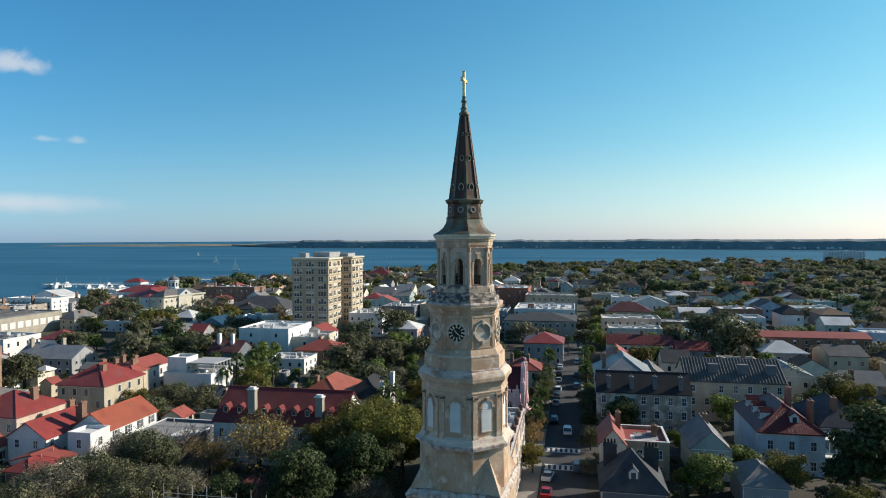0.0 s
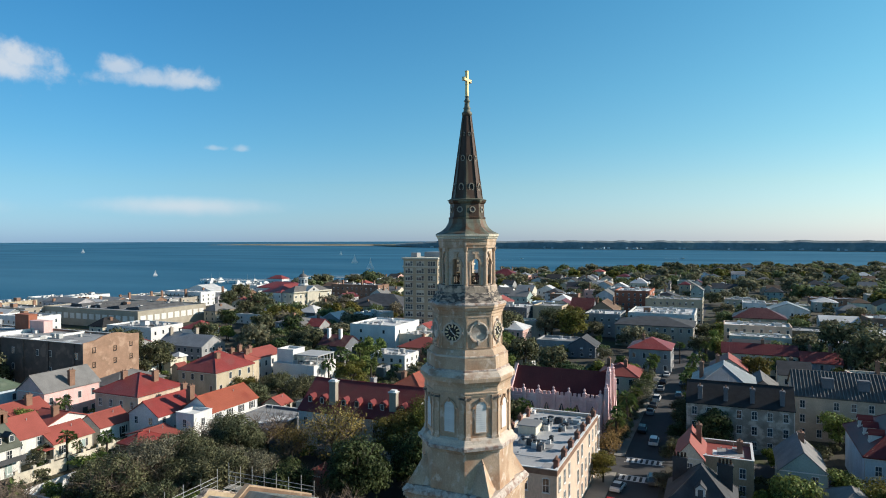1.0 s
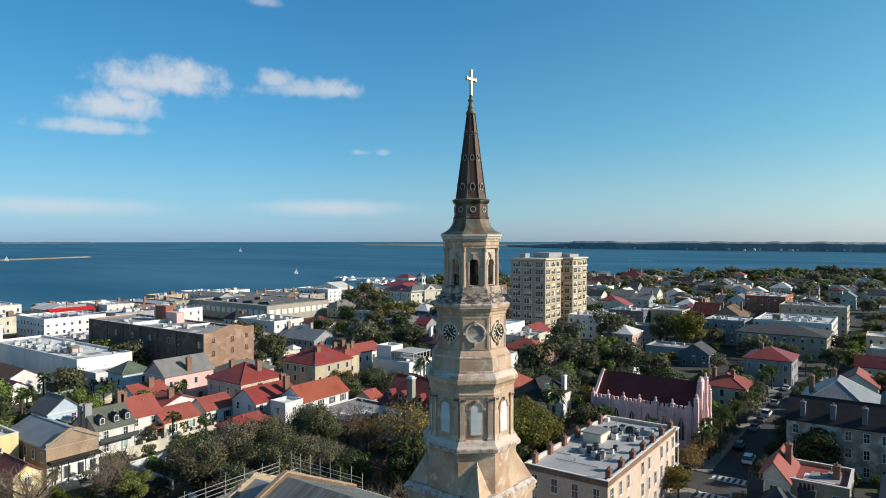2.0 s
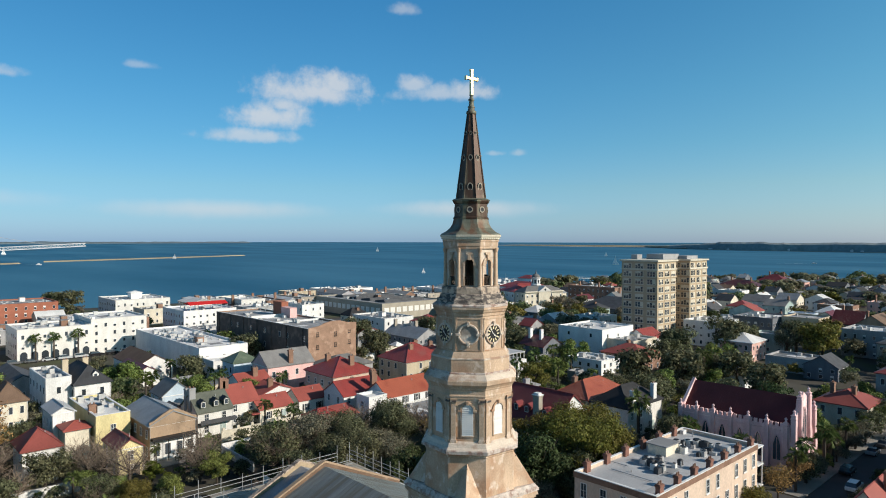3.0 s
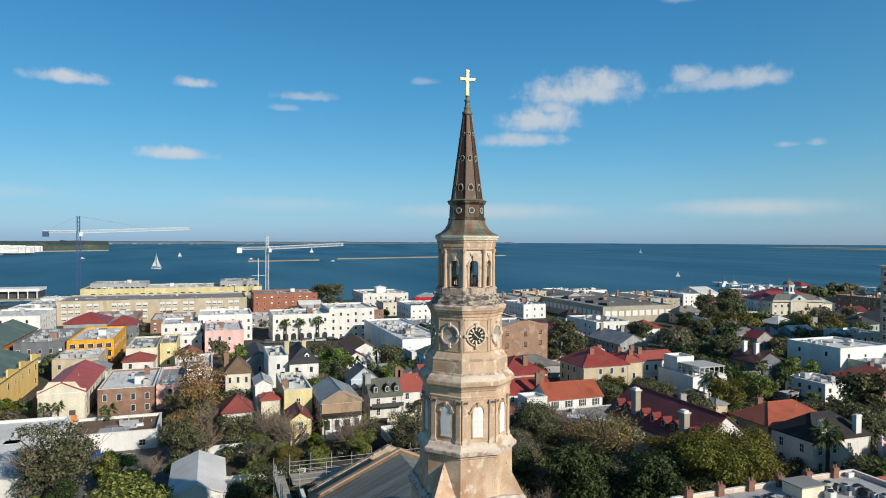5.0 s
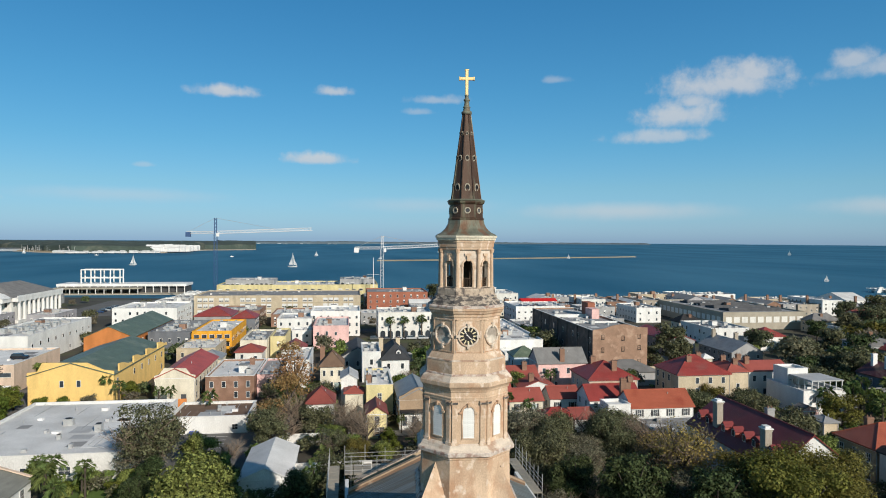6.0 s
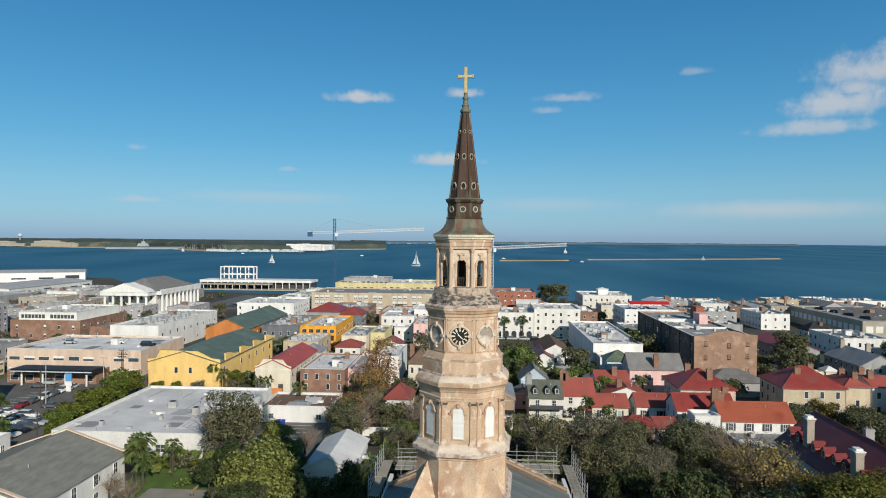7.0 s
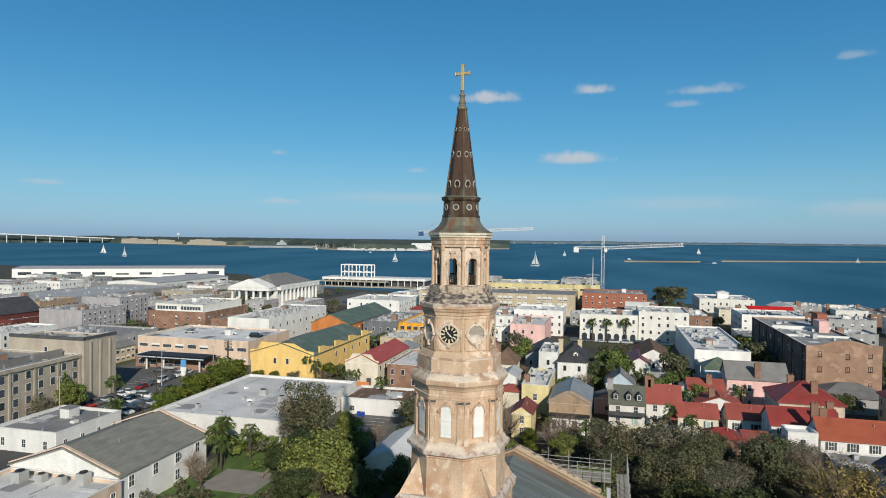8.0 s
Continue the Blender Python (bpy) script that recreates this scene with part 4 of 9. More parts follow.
posts = [(-3.2 - 8.0, y) for y in np.linspace(-13, 13, 9)] + [(x, s * 15.4) for s in (-1, 1) for x in np.linspace(-11.2, 9, 8)] + [(-5.5, y) for y in np.linspace(-12, 12, 7)]
bm = bmesh.new()
rod(bm, (0, 0, 0), (0, 0, 11.4), 0.05, 5)
me_post = mesh_of(bm, "post", STEEL)
for x, y in posts:
    share("post", me_post, scaf, pose(x * 0.75, y, rng.uniform(-0.6, 0.2)))
for z in (8.9, 9.6, 10.2):
    bm = bmesh.new()
    for s in (-1, 1):
        rod(bm, (-8.4, s * 15.4, z), (6.8, s * 15.4, z), 0.04, 5)
    for x in (-8.4, -4.1):
        rod(bm, (x, -13, z), (x, 13, z), 0.04, 5)
    link("rail", bm, STEEL, scaf)
bm = bmesh.new()
for i in range(18):
    y = -13 + i * 1.45
    box(bm, -8.6, -4.1, y, y + 1.36, 8.2 + 0.03 * (i % 3), 8.28 + 0.03 * (i % 3))
for i in range(10):
    for s in (-1, 1):
        box(bm, -8 + i * 1.5, -6.6 + i * 1.5, s * 14.6 - 0.8, s * 14.6 + 0.8, 8.3, 8.38)
link("deck", bm, CONCRETE, scaf, "pale plank decks")


# ---- houses ----
FOOT = []          # footprints already taken: x0, x1, y0, y1
win_cache = {}


def window_mesh(w, h, style):
    key = (round(w, 2), round(h, 2), style)
    if key not in win_cache:
        bm = bmesh.new()
        f = 0.09
        for x0, x1, z0, z1 in ((-w / 2 - f, -w / 2, -f, h + f), (w / 2, w / 2 + f, -f, h + f), (-w / 2, w / 2, h, h + f), (-w / 2, w / 2, -f, 0)):
            box(bm, x0, x1, -0.09, 0.02, z0, z1)
        box(bm, -w / 2 - f - 0.08, w / 2 + f + 0.08, -0.17, 0.02, -f - 0.1, -f)
        box(bm, -w / 2, w / 2, -0.06, 0.0, h * 0.5 - 0.03, h * 0.5 + 0.03)
        if style != "plain":
            box(bm, -0.025, 0.025, -0.055, 0.0, 0, h)
        if style == "shutter":
            for s in (-1, 1):
                xc = s * (w / 2 + f + 0.24)
                box(bm, xc - 0.22, xc + 0.22, -0.07, 0.02, 0, h, 1)
        frame_me = mesh_of(bm, "window", [BLACK if style == "dark" else TRIM, SLATE])
        bm = bmesh.new()
        box(bm, -w / 2, w / 2, -0.03, 0.0, 0, h)
        win_cache[key] = frame_me, mesh_of(bm, "pane", GLASS)
        bm = bmesh.new()
        box(bm, -w / 2 - f, w / 2 + f, -0.05, 0.02, -f, h + f, 0)
        box(bm, -w / 2, w / 2, -0.06, -0.02, 0, h, 1)
        win_cache[key] += (mesh_of(bm, "window", [TRIM, GLASS]),)
    return win_cache[key]


def windows(parent, face, a, b, depth, h, fl, w=1.0, wh=1.7, gap=2.9, style="cross", z0=0.0, far=False, skip=0.0, seed=0, margin=1.2, top=0.35, into=None):
    """Rows of windows on one side of a block that reaches a by b from its middle."""
    r = random.Random(seed)
    span = (a if face in "NS" else b) * 2
    turn, dist = {"N": (0, b), "W": (90, a), "S": (180, b), "E": (270, a)}[face]
    n = max(1, int((span - margin) / gap))
    fh = (h - top) / fl
    fr, pane, one = window_mesh(w, min(wh, fh * 0.6), style)
    away = math.hypot(parent.location.x, parent.location.y)
    if far == "joined" or (away > 190 and parent.name != "wing" and not parent.name.startswith("wing.")):
        bm = into or bmesh.new()
        had = len(bm.verts)
        for f in range(fl):
            for i in range(n):
                if r.random() < 0.07:
                    continue
                x, z = (i - (n - 1) / 2) * span / n + r.uniform(-0.12, 0.12), z0 + f * fh + fh * 0.3
                hh = min(wh, fh * 0.6) * r.choice((0.8, 0.9, 0.9, 1.0))
                e = 0.06
                box(bm, x - w / 2 - e, x + w / 2 + e, -dist - 0.05, -dist + 0.02, z - 0.1, z + hh + 0.1, 0)
                box(bm, x - w / 2, x + w / 2, -dist - 0.07, -dist, z, z + hh * r.choice((1.0, 1.0, 1.0, 0.7, 0.5)), 1)
        bm.verts.ensure_lookup_table()
        bmesh.ops.transform(bm, matrix=pose(0, 0, 0, 0, 0, turn), verts=bm.verts[had:])
        if into:
            return
        o = link("glazing", bm, [TRIM, GLASS], parent)
        o["kind"] = "stuff"
        return
    for f in range(fl):
        z = z0 + f * fh + fh * 0.3
        for i in range(n):
            if r.random() < skip:
                continue
            x = (i - (n - 1) / 2) * span / n
            m = pose(0, 0, 0, 0, 0, turn) @ pose(x, -dist, z)
            if far or away > 125:
                share("window", one, parent, m)
            else:
                wo = share("window", fr, parent, m)
                share("pane", pane, wo, Matrix())


def hip_roof(a, b, h, rh, o=0.45):
    bm = bmesh.new()
    a, b = a + o, b + o
    if a >= b:
        r0, r1 = (-(a - b) - 0.01, 0), ((a - b) + 0.01, 0)
    else:
        r0, r1 = (0, -(b - a) - 0.01), (0, (b - a) + 0.01)
    c = [bm.verts.new((x, y, h)) for x, y in ((-a, -b), (a, -b), (a, b), (-a, b))]
    d = [bm.verts.new((x, y, h - 0.25)) for x, y in ((-a, -b), (a, -b), (a, b), (-a, b))]
    p, q = bm.verts.new((*r0, h + rh)), bm.verts.new((*r1, h + rh))
    if a >= b:
        for f in ((c[0], c[1], q, p), (c[1], c[2], q), (c[2], c[3], p, q), (c[3], c[0], p)):
            bm.faces.new(f)
    else:
        for f in ((c[0], c[1], p), (c[1], c[2], q, p), (c[2], c[3], q), (c[3], c[0], p, q)):
            bm.faces.new(f)
    for i in range(4):
        bm.faces.new((c[i], d[i], d[(i + 1) % 4], c[(i + 1) % 4]))
    bm.faces.new(d[::-1])
    return bm


def ridge_roof(a, b, h, rh, axis, o=0.4, th=0.2):
    """Two pitched slabs; axis x or y is the ridge's way."""
    bm = bmesh.new()
    run, half = (a, b) if axis == "x" else (b, a)
    s_ = rh / half
    ze = h - o * s_
    pts = [(-half - o, ze), (0, h + rh), (half + o, ze), (half + o, ze - th), (0, h + rh - th), (-half - o, ze - th)]
    rr = run + 0.3
    for s in (0, 1):
        prof = (pts[0], pts[1], pts[4], pts[5]) if s == 0 else (pts[1], pts[2], pts[3], pts[4])
        lo = [bm.verts.new((-rr, y, z) if axis == "x" else (y, -rr, z)) for y, z in prof]
        hi = [bm.verts.new((rr, y, z) if axis == "x" else (y, rr, z)) for y, z in prof]
        bm.faces.new(lo), bm.faces.new(hi[::-1])
        for i in range(4):
            bm.faces.new((lo[i], hi[i], hi[(i + 1) % 4], lo[(i + 1) % 4]))
    return bm


def gable_ends(bm, a, b, h, rh, axis):
    half = b if axis == "x" else a
    run = a if axis == "x" else b
    for s in (-1, 1):
        e, f = s * run, s * (run - 0.3)
        tri = [(-half, h), (half, h), (0, h + rh - 0.03)]
        lo = [bm.verts.new((e, y, z) if axis == "x" else (y, e, z)) for y, z in tri]
        hi = [bm.verts.new((f, y, z) if axis == "x" else (y, f, z)) for y, z in tri]
        bm.faces.new(lo), bm.faces.new(hi[::-1])
        for i in range(3):
            bm.faces.new((lo[i], lo[(i + 1) % 3], hi[(i + 1) % 3], hi[i]))


chim_cache = {}


def chimney(parent, x, y, z0, z1, m, w=0.45, d=0.7, pots=True):
    key = (m.name, round(w, 2), round(d, 2), round(z1 - z0, 1), pots)
    if key not in chim_cache:
        bm = bmesh.new()
        hh = z1 - z0
        box(bm, -w, w, -d, d, 0, hh - 0.35)
        box(bm, -w - 0.1, w + 0.1, -d - 0.1, d + 0.1, hh - 0.35, hh - 0.15)
        box(bm, -w - 0.02, w + 0.02, -d - 0.02, d + 0.02, hh - 0.15, hh)
        if pots:
            for s in (-0.5, 0.5):
                rod(bm, (0, s * d, hh), (0, s * d, hh + 0.4), 0.15, 7, 1, 0.12)
        chim_cache[key] = mesh_of(bm, "chimney", [m, BRICK])
    return share("chimney", chim_cache[key], parent, pose(x, y, z0))


def dormer(parent, x, y, z, turn, wall, roof, w=0.75, h=1.5, deep=2.4):
    bm = bmesh.new()
    extrude_poly(bm, [(-w, 0), (w, 0), (w, h), (0, h + 0.65), (-w, h)], 0, deep)
    d = link("dormer", bm, wall, parent)
    d.matrix_local = pose(0, 0, 0, 0, 0, turn) @ pose(x, y, z)
    bm = bmesh.new()
    for s in (-1, 1):
        extrude_poly(bm, [(0, h + 0.72), (s * (w + 0.2), h - 0.1), (s * (w + 0.2), h - 0.02), (0, h + 0.84)], -0.15, deep)
    link("dormer_roof", bm, roof, d)
    share("window", window_mesh(0.75, 1.05, "cross")[2], d, pose(0, 0, 0.3))


ac_mesh = None


def roof_units(cx, cy, z, a, b, n, seed, label="grey air conditioner on a flat roof", size=1.0):
    """Air conditioners standing on a flat roof."""
    global ac_mesh
    r = random.Random(seed)
    if math.hypot(cx, cy) > 160:
        bm = bmesh.new()
        for _ in range(n):
            x, y, s, q = r.uniform(-a, a), r.uniform(-b, b), r.uniform(0.5, 1.1), r.uniform(0.5, 1.0)
            box(bm, x - s, x + s, y - q, y + q, 0, r.uniform(0.7, 1.6))
        o = link("roof_plant", bm, STEEL)
        o.matrix_world = pose(cx, cy, z)
        tagged(o, "grey roof machinery on a distant flat roof", "roof plant", "", "stuff")
        return
    if ac_mesh is None:
        bm = bmesh.new()
        box(bm, -0.5, 0.5, -0.45, 0.45, 0.12, 1.0)
        box(bm, -0.55, 0.55, -0.5, 0.5, 0.0, 0.12)
        fan = bmesh.new()
        rod(fan, (0, 0, 1.0), (0, 0, 1.1), 0.38, 12)
        ac_mesh = mesh_of(bm, "casing", STEEL), mesh_of(fan, "fan_guard", BLACK)
        ac_mesh += (ac_mesh[0].copy(), ac_mesh[0].copy())
        for me_, m_ in ((ac_mesh[2], SLATE), (ac_mesh[3], WHITE)):
            me_.materials.clear()
            me_.materials.append(m_)
    for _ in range(n):
        s = r.uniform(0.8, 1.5) * size
        u = thing("air_conditioner", cx + r.uniform(-a, a), cy + r.uniform(-b, b), z, r.choice((0, 90, 5)), label, "air conditioner", "roof units")
        c = share("casing", ac_mesh[r.choice((0, 2, 3))] if size < 1 else ac_mesh[0], u, Matrix.Diagonal((s * r.uniform(0.8, 1.4), s, s, 1)))
        share("fan_guard", ac_mesh[1], c, Matrix())


def roof_clutter(ob, a, b, z, seed):
    """Patches of newer membrane, kerbs, pipes, vents and a stair box on a flat roof."""
    r = random.Random(seed + 5)
    bm = bmesh.new()
    for _ in range(int(min(9, 2 + a * b / 28))):
        w, d = min(a * 0.45, r.uniform(0.8, 3.2)), min(b * 0.45, r.uniform(0.8, 3.0))
        x, y = r.uniform(-a + w, a - w), r.uniform(-b + d, b - d)
        lift = 0.012 + 0.004 * r.randrange(5)
        box(bm, x - w, x + w, y - d, y + d, z - 0.02, z + lift, r.choice((1, 1, 2, 2, 3)))
    for _ in range(int(min(26, 5 + a * b / 9))):
        x, y = r.uniform(-a + 0.5, a - 0.5), r.uniform(-b + 0.5, b - 0.5)
        k = r.random()
        if k < 0.4:
            rod(bm, (x, y, z), (x, y, z + r.uniform(0.3, 1.0)), r.uniform(0.06, 0.16), 5, 0)
        elif k < 0.75:
            w, d = r.uniform(0.25, 0.7), r.uniform(0.25, 0.7)
            box(bm, x - w, x + w, y - d, y + d, z, z + r.uniform(0.25, 0.9), r.choice((0, 0, 2, 3)))
        else:
            ln = min(a - abs(x), r.uniform(1.5, 5))
            rod(bm, (x - ln, y, z + 0.16), (x + ln, y, z + 0.161), 0.06, 4, 0)
    if a * b > 60 and r.random() < 0.6 and math.hypot(ob.location.x, ob.location.y) > 70:
        x, y = r.uniform(-a * 0.5, a * 0.5), r.uniform(-b * 0.5, b * 0.5)
        box(bm, x - 1.5, x + 1.5, y - 1.2, y + 1.2, z, z + 2.1, r.choice((2, 4))), box(bm, x - 1.65, x + 1.65, y - 1.35, y + 1.35, z + 2.1, z + 2.25, 1)
    link("roof_clutter", bm, [STEEL, TARPAPER, WHITEROOF, PALEROOF, BRICK], ob, "pipes, vents and membrane patches")["kind"] = "stuff"


def west_parapet(ob, x, pts, m, th=0.4):
    """A shaped parapet wall on a west front; outline in y and z."""
    bm = bmesh.new()
    lo = [bm.verts.new((x - th, y, z)) for y, z in pts]
    hi = [bm.verts.new((x + 0.06, y, z)) for y, z in pts]
    bm.faces.new(lo), bm.faces.new(hi[::-1])
    for i in range(len(pts)):
        bm.faces.new((lo[i], lo[(i + 1) % len(pts)], hi[(i + 1) % len(pts)], hi[i]))
    return link("parapet", bm, m, ob)


def house(name, label, x0, x1, y0, y1, h, roof="hip", rh=3.0, wall="white", roofm=None, fl=2, faces="NW", chim=(), chim_m=None, style="cross", ang=0.0, far=False, category="house", group="", 
          gap=2.9, w=0.9, wh=1.6, units=0, skip=0.1, z0=0.0, take=True, porch=False):
    cx, cy, a, b = (x0 + x1) / 2, (y0 + y1) / 2, abs(x1 - x0) / 2, abs(y1 - y0) / 2
    if take:
        FOOT.append((x0 - 1, x1 + 1, y0 - 1, y1 + 1))
    wm = WALL[wall] if isinstance(wall, str) else wall
    ob = thing(name, cx, cy, z0, ang, label, category, group)
    seed = int(abs(cx * 7 + cy * 13))
    bm = bmesh.new()
    if roof == "flat":
        t = 0.3
        for q in ((-a, a, -b, -b + t), (-a, a, b - t, b), (-a, -a + t, -b + t, b - t), (a - t, a, -b + t, b - t)):
            box(bm, *q, 0, h)
        link("wall", bm, wm, ob)
        bm = bmesh.new()
        box(bm, -a + t, a - t, -b + t, b - t, h - 0.95, h - 0.55)
        link("roof", bm, roofm or TARPAPER, ob)
        bm = bmesh.new()
        for q in ((-a - 0.08, a + 0.08, -b - 0.08, -b + t + 0.05), (-a - 0.08, a + 0.08, b - t - 0.05, b + 0.08), (-a - 0.08, -a + t + 0.05, -b + t + 0.05, b - t - 0.05), (a - t - 0.05, a + 0.08, -b + t + 0.05, b - t - 0.05)):
            box(bm, *q, h, h + 0.1)
        link("coping", bm, wm if far else TRIM, ob)
        if a * b > 12:
            roof_clutter(ob, a - t, b - t, h - 0.55, seed)
        if units and not ang:
            roof_units(cx, cy, h - 0.55 + z0, a * 0.7, b * 0.7, units, seed)
    else:
        box(bm, -a, a, -b, b, 0, h - 0.02)
        if roof in ("gx", "gy"):
            gable_ends(bm, a, b, h - 0.02, rh, roof[1])
        link("wall", bm, wm, ob)
        if math.hypot(cx, cy) < 150:
            bm = bmesh.new()
            box(bm, -a - 0.1, a + 0.1, -b - 0.1, b + 0.1, h - 0.45, h - 0.28)
            link("cornice", bm, TRIM, ob)
        link("roof", hip_roof(a, b, h, rh) if roof == "hip" else ridge_roof(a, b, h, rh, roof[1]), roofm or SLATE, ob)
    panes = bmesh.new() if len(faces) > 1 and (far == "joined" or math.hypot(cx, cy) > 190) else None
    for i, f in enumerate(faces):
        windows(ob, f, a, b, 0, h - (0.7 if roof == "flat" else 0.2), fl, style=style, far=far, skip=skip, seed=seed + i, gap=gap, w=w, wh=wh, into=panes)
    if panes:
        link("glazing", panes, [TRIM, GLASS], ob)["kind"] = "stuff"
    if math.hypot(cx, cy) < 150 and roof != "flat" and category != "shed":
        bm = bmesh.new()
        o = 0.45
        if roof == "hip":
            A, B = a + o, b + o
            r0, r1 = ((-(A - B), 0), (A - B, 0)) if A >= B else ((0, -(B - A)), (0, B - A))
            rod(bm, (*r0, h + rh + 0.02), (*r1, h + rh + 0.021), 0.11, 5)
            for cx_, cy_ in ((-A, -B), (A, -B), (A, B), (-A, B)):
                e = min((r0, r1), key=lambda p: math.hypot(p[0] - cx_, p[1] - cy_))
                rod(bm, (cx_, cy_, h + 0.02), (*e, h + rh + 0.02), 0.09, 5)
        else:
            e0, e1 = ((-a - 0.3, 0), (a + 0.3, 0)) if roof == "gx" else ((0, -b - 0.3), (0, b + 0.3))
            rod(bm, (*e0, h + rh + 0.02), (*e1, h + rh + 0.021), 0.11, 5)
        link("ridge_cap", bm, roofm or SLATE, ob)
        for sx_, sy_ in ((1, -1), (1, 1), (-1, -1)):
            bm = bmesh.new()
            rod(bm, (sx_ * (a + 0.07), sy_ * (b + 0.07) * 0.98, 0.1), (sx_ * (a + 0.07), sy_ * (b + 0.07) * 0.98, h - 0.5), 0.06, 5)
            link("downpipe", bm, STEEL if seed % 2 else TRIM, ob)
        bm = bmesh.new()
        box(bm, -0.55, 0.55, -0.08, 0.02, 0.15, 2.3), box(bm, -0.7, 0.7, -0.05, 0.02, 0.1, 2.5)
        dr = link("door", bm, [DARKIN, SLATE, WALL["teal"]][seed % 3], ob)
        dr.matrix_local = pose(0, 0, 0, 0, 0, 90) @ pose(b * 0.45, -a, 0)
        bm = bmesh.new()
        rod(bm, (a * 0.3, b * 0.35, h), (a * 0.3, b * 0.35, h + rh * 0.55 + 0.9), 0.08, 6)
        link("vent_pipe", bm, STEEL, ob)
    for dx, dy, zt in chim:
        chimney(ob, dx * a, dy * b, h - 0.6, zt, chim_m or BRICK, *((0.34, 0.5) if name == "apartment_block" else (0.45, 0.7)))
    if porch:
        bm = bmesh.new()
        box(bm, a, a + 2.2, -b, b, h * 0.45, h * 0.45 + 0.2), box(bm, a, a + 2.3, -b - 0.1, b + 0.1, h * 0.86, h * 0.86 + 0.2)
        n = max(3, int(b / 1.6))
        for i in range(n + 1):
            y = -b + 0.15 + (2 * b - 0.3) * i / n
            rod(bm, (a + 2.0, y, 0), (a + 2.0, y, h * 0.86), 0.12, 7)
        link("porch", bm, TRIM, ob)
    return ob


house("house", "cream stucco house with red hipped tin roof and brick chimneys", -111, -98, 75, 90, 9, "hip", 4.2, "buff", REDTIN, 3, "NW", ((0.35, -0.3, 13.2), (-0.3, 0.4, 13.4)), style="shutter")
house("house", "white stucco house with orange tin gable roof", -88, -79.3, 53.5, 69, 5.8, "gy", 3.0, "white", ORANGE, 2, "NW", ((-0.6, -0.9, 11),), style="shutter")
house("house", "white gabled house with red tin roof beside an orange one", -97, -88.3, 46.5, 60, 5.6, "gy", 2.8, "white", REDTIN, 2, "NW", ((0.85, 0.5, 9.4), (-0.2, 0.9, 9.8)))
house("outbuilding", "white flat-roofed block with small windows", -84, -78.8, 47.5, 53, 6.6, "flat", 0, "white", WHITEROOF, 2, "NW", category="house")
house("garage", "low garage with dark flat roof below white houses", -78.4, -64, 54, 71.5, 3.2, "flat", 0, "slate", TARPAPER, 1, "", category="garage")
house("outbuilding", "low white outbuilding with rusty red roof", -90, -80.6, 40, 45.5, 3.2, "gy", 1.3, "white", RUST, 1, "NW")
WAREBRICK = material("old_tan_brick", (0.335, 0.212, 0.148), 0.93, 0.72, 0.5, 8.0, 0.5, stain=(0.40, 0.27, 0.195), stain_at=0.6)
ware = house("warehouse", "large old brick warehouse with flat grey roof", -209, -138, 66.5, 85.4, 15.4, "flat", 0, WAREBRICK, TARPAPER, 3, "N", style="plain", gap=5.2, skip=0.25, w=1.0, wh=1.7, units=6, category="warehouse")
for y, z in ((-6.0, 12.6), (-6.0, 8.4), (1.0, 12.2), (1.0, 8.6), (6.6, 12.8), (6.6, 9.0), (6.6, 4.4)):
    share("window", window_mesh(0.8, 1.3, "dark")[0], ware, pose(35.52, y, z, 0, 0, 90))
# a darker brick over one whole side and its buttresses
DARKBRICK = material("soot_black_brick", (0.115, 0.092, 0.082), 0.95, 0.7, 0.5, 8.0, 0.4, stain=(0.17, 0.13, 0.11), stain_at=0.6)
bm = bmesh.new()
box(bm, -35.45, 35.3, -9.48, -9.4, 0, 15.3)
link("side_facing", bm, DARKBRICK, ware, "soot-blackened brick side wall")
bm = bmesh.new()
box(bm, -0.35, 0.35, -0.3, 0.04, 0, 15.2)
me_butt = mesh_of(bm, "buttress", DARKBRICK)
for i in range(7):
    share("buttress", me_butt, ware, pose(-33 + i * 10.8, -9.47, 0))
west_parapet(ware, 35.56, [(-9.5, 14.0), (9.5, 14.0), (9.5, 16.2), (6.0, 16.4), (3.0, 17.2), (0.0, 17.4), (-3.0, 16.9), (-5.5, 16.0), (-9.5, 15.6)], WAREBRICK)
for x0_, x1_, z1_ in ((-6.2, -5.7, 16.0), (12.0, 12.4, 15.5)):
    bm = bmesh.new()
    box(bm, x0_, x1_, -9.1, 9.1, 14.85, z1_)
    link("fire_wall", bm, WHITE, ware, "white capped fire wall across the roof")
for x, y, hh, m in ((-3.0, 5.5, 3.6, WALL["rose"]), (-14.0, 8.0, 5.0, REDBRICK)):
    bm = bmesh.new()
    box(bm, x - 3.4, x + 3.4, y - 1.8, y + 1.2, 14.8, 14.8 + hh), box(bm, x - 3.5, x + 3.5, y - 1.9, y + 1.3, 14.8 + hh, 15.0 + hh)
    link("stair_house", bm, m, ware)
house("house", "low grey hipped shed against a warehouse wall", -136.8, -125, 66.8, 83, 4.4, "hip", 2.8, "grey", SHINGLE, 1, "W", gap=5)
house("building", "long low block with red tin roof behind a warehouse", -204, -173, 111, 122, 6.2, "gx", 2.2, "grey", REDTIN, 1, "NW", far=True, category="building")
house("house", "grey house with pale tin gable roof and stone chimneys", -170, -148, 122, 134, 5.6, "gx", 3.4, "grey", GREYTIN, 2, "NW", ((-0.8, -0.2, 11.0), (0.1, 0.3, 11.0)), WALL["stone"], far=True)
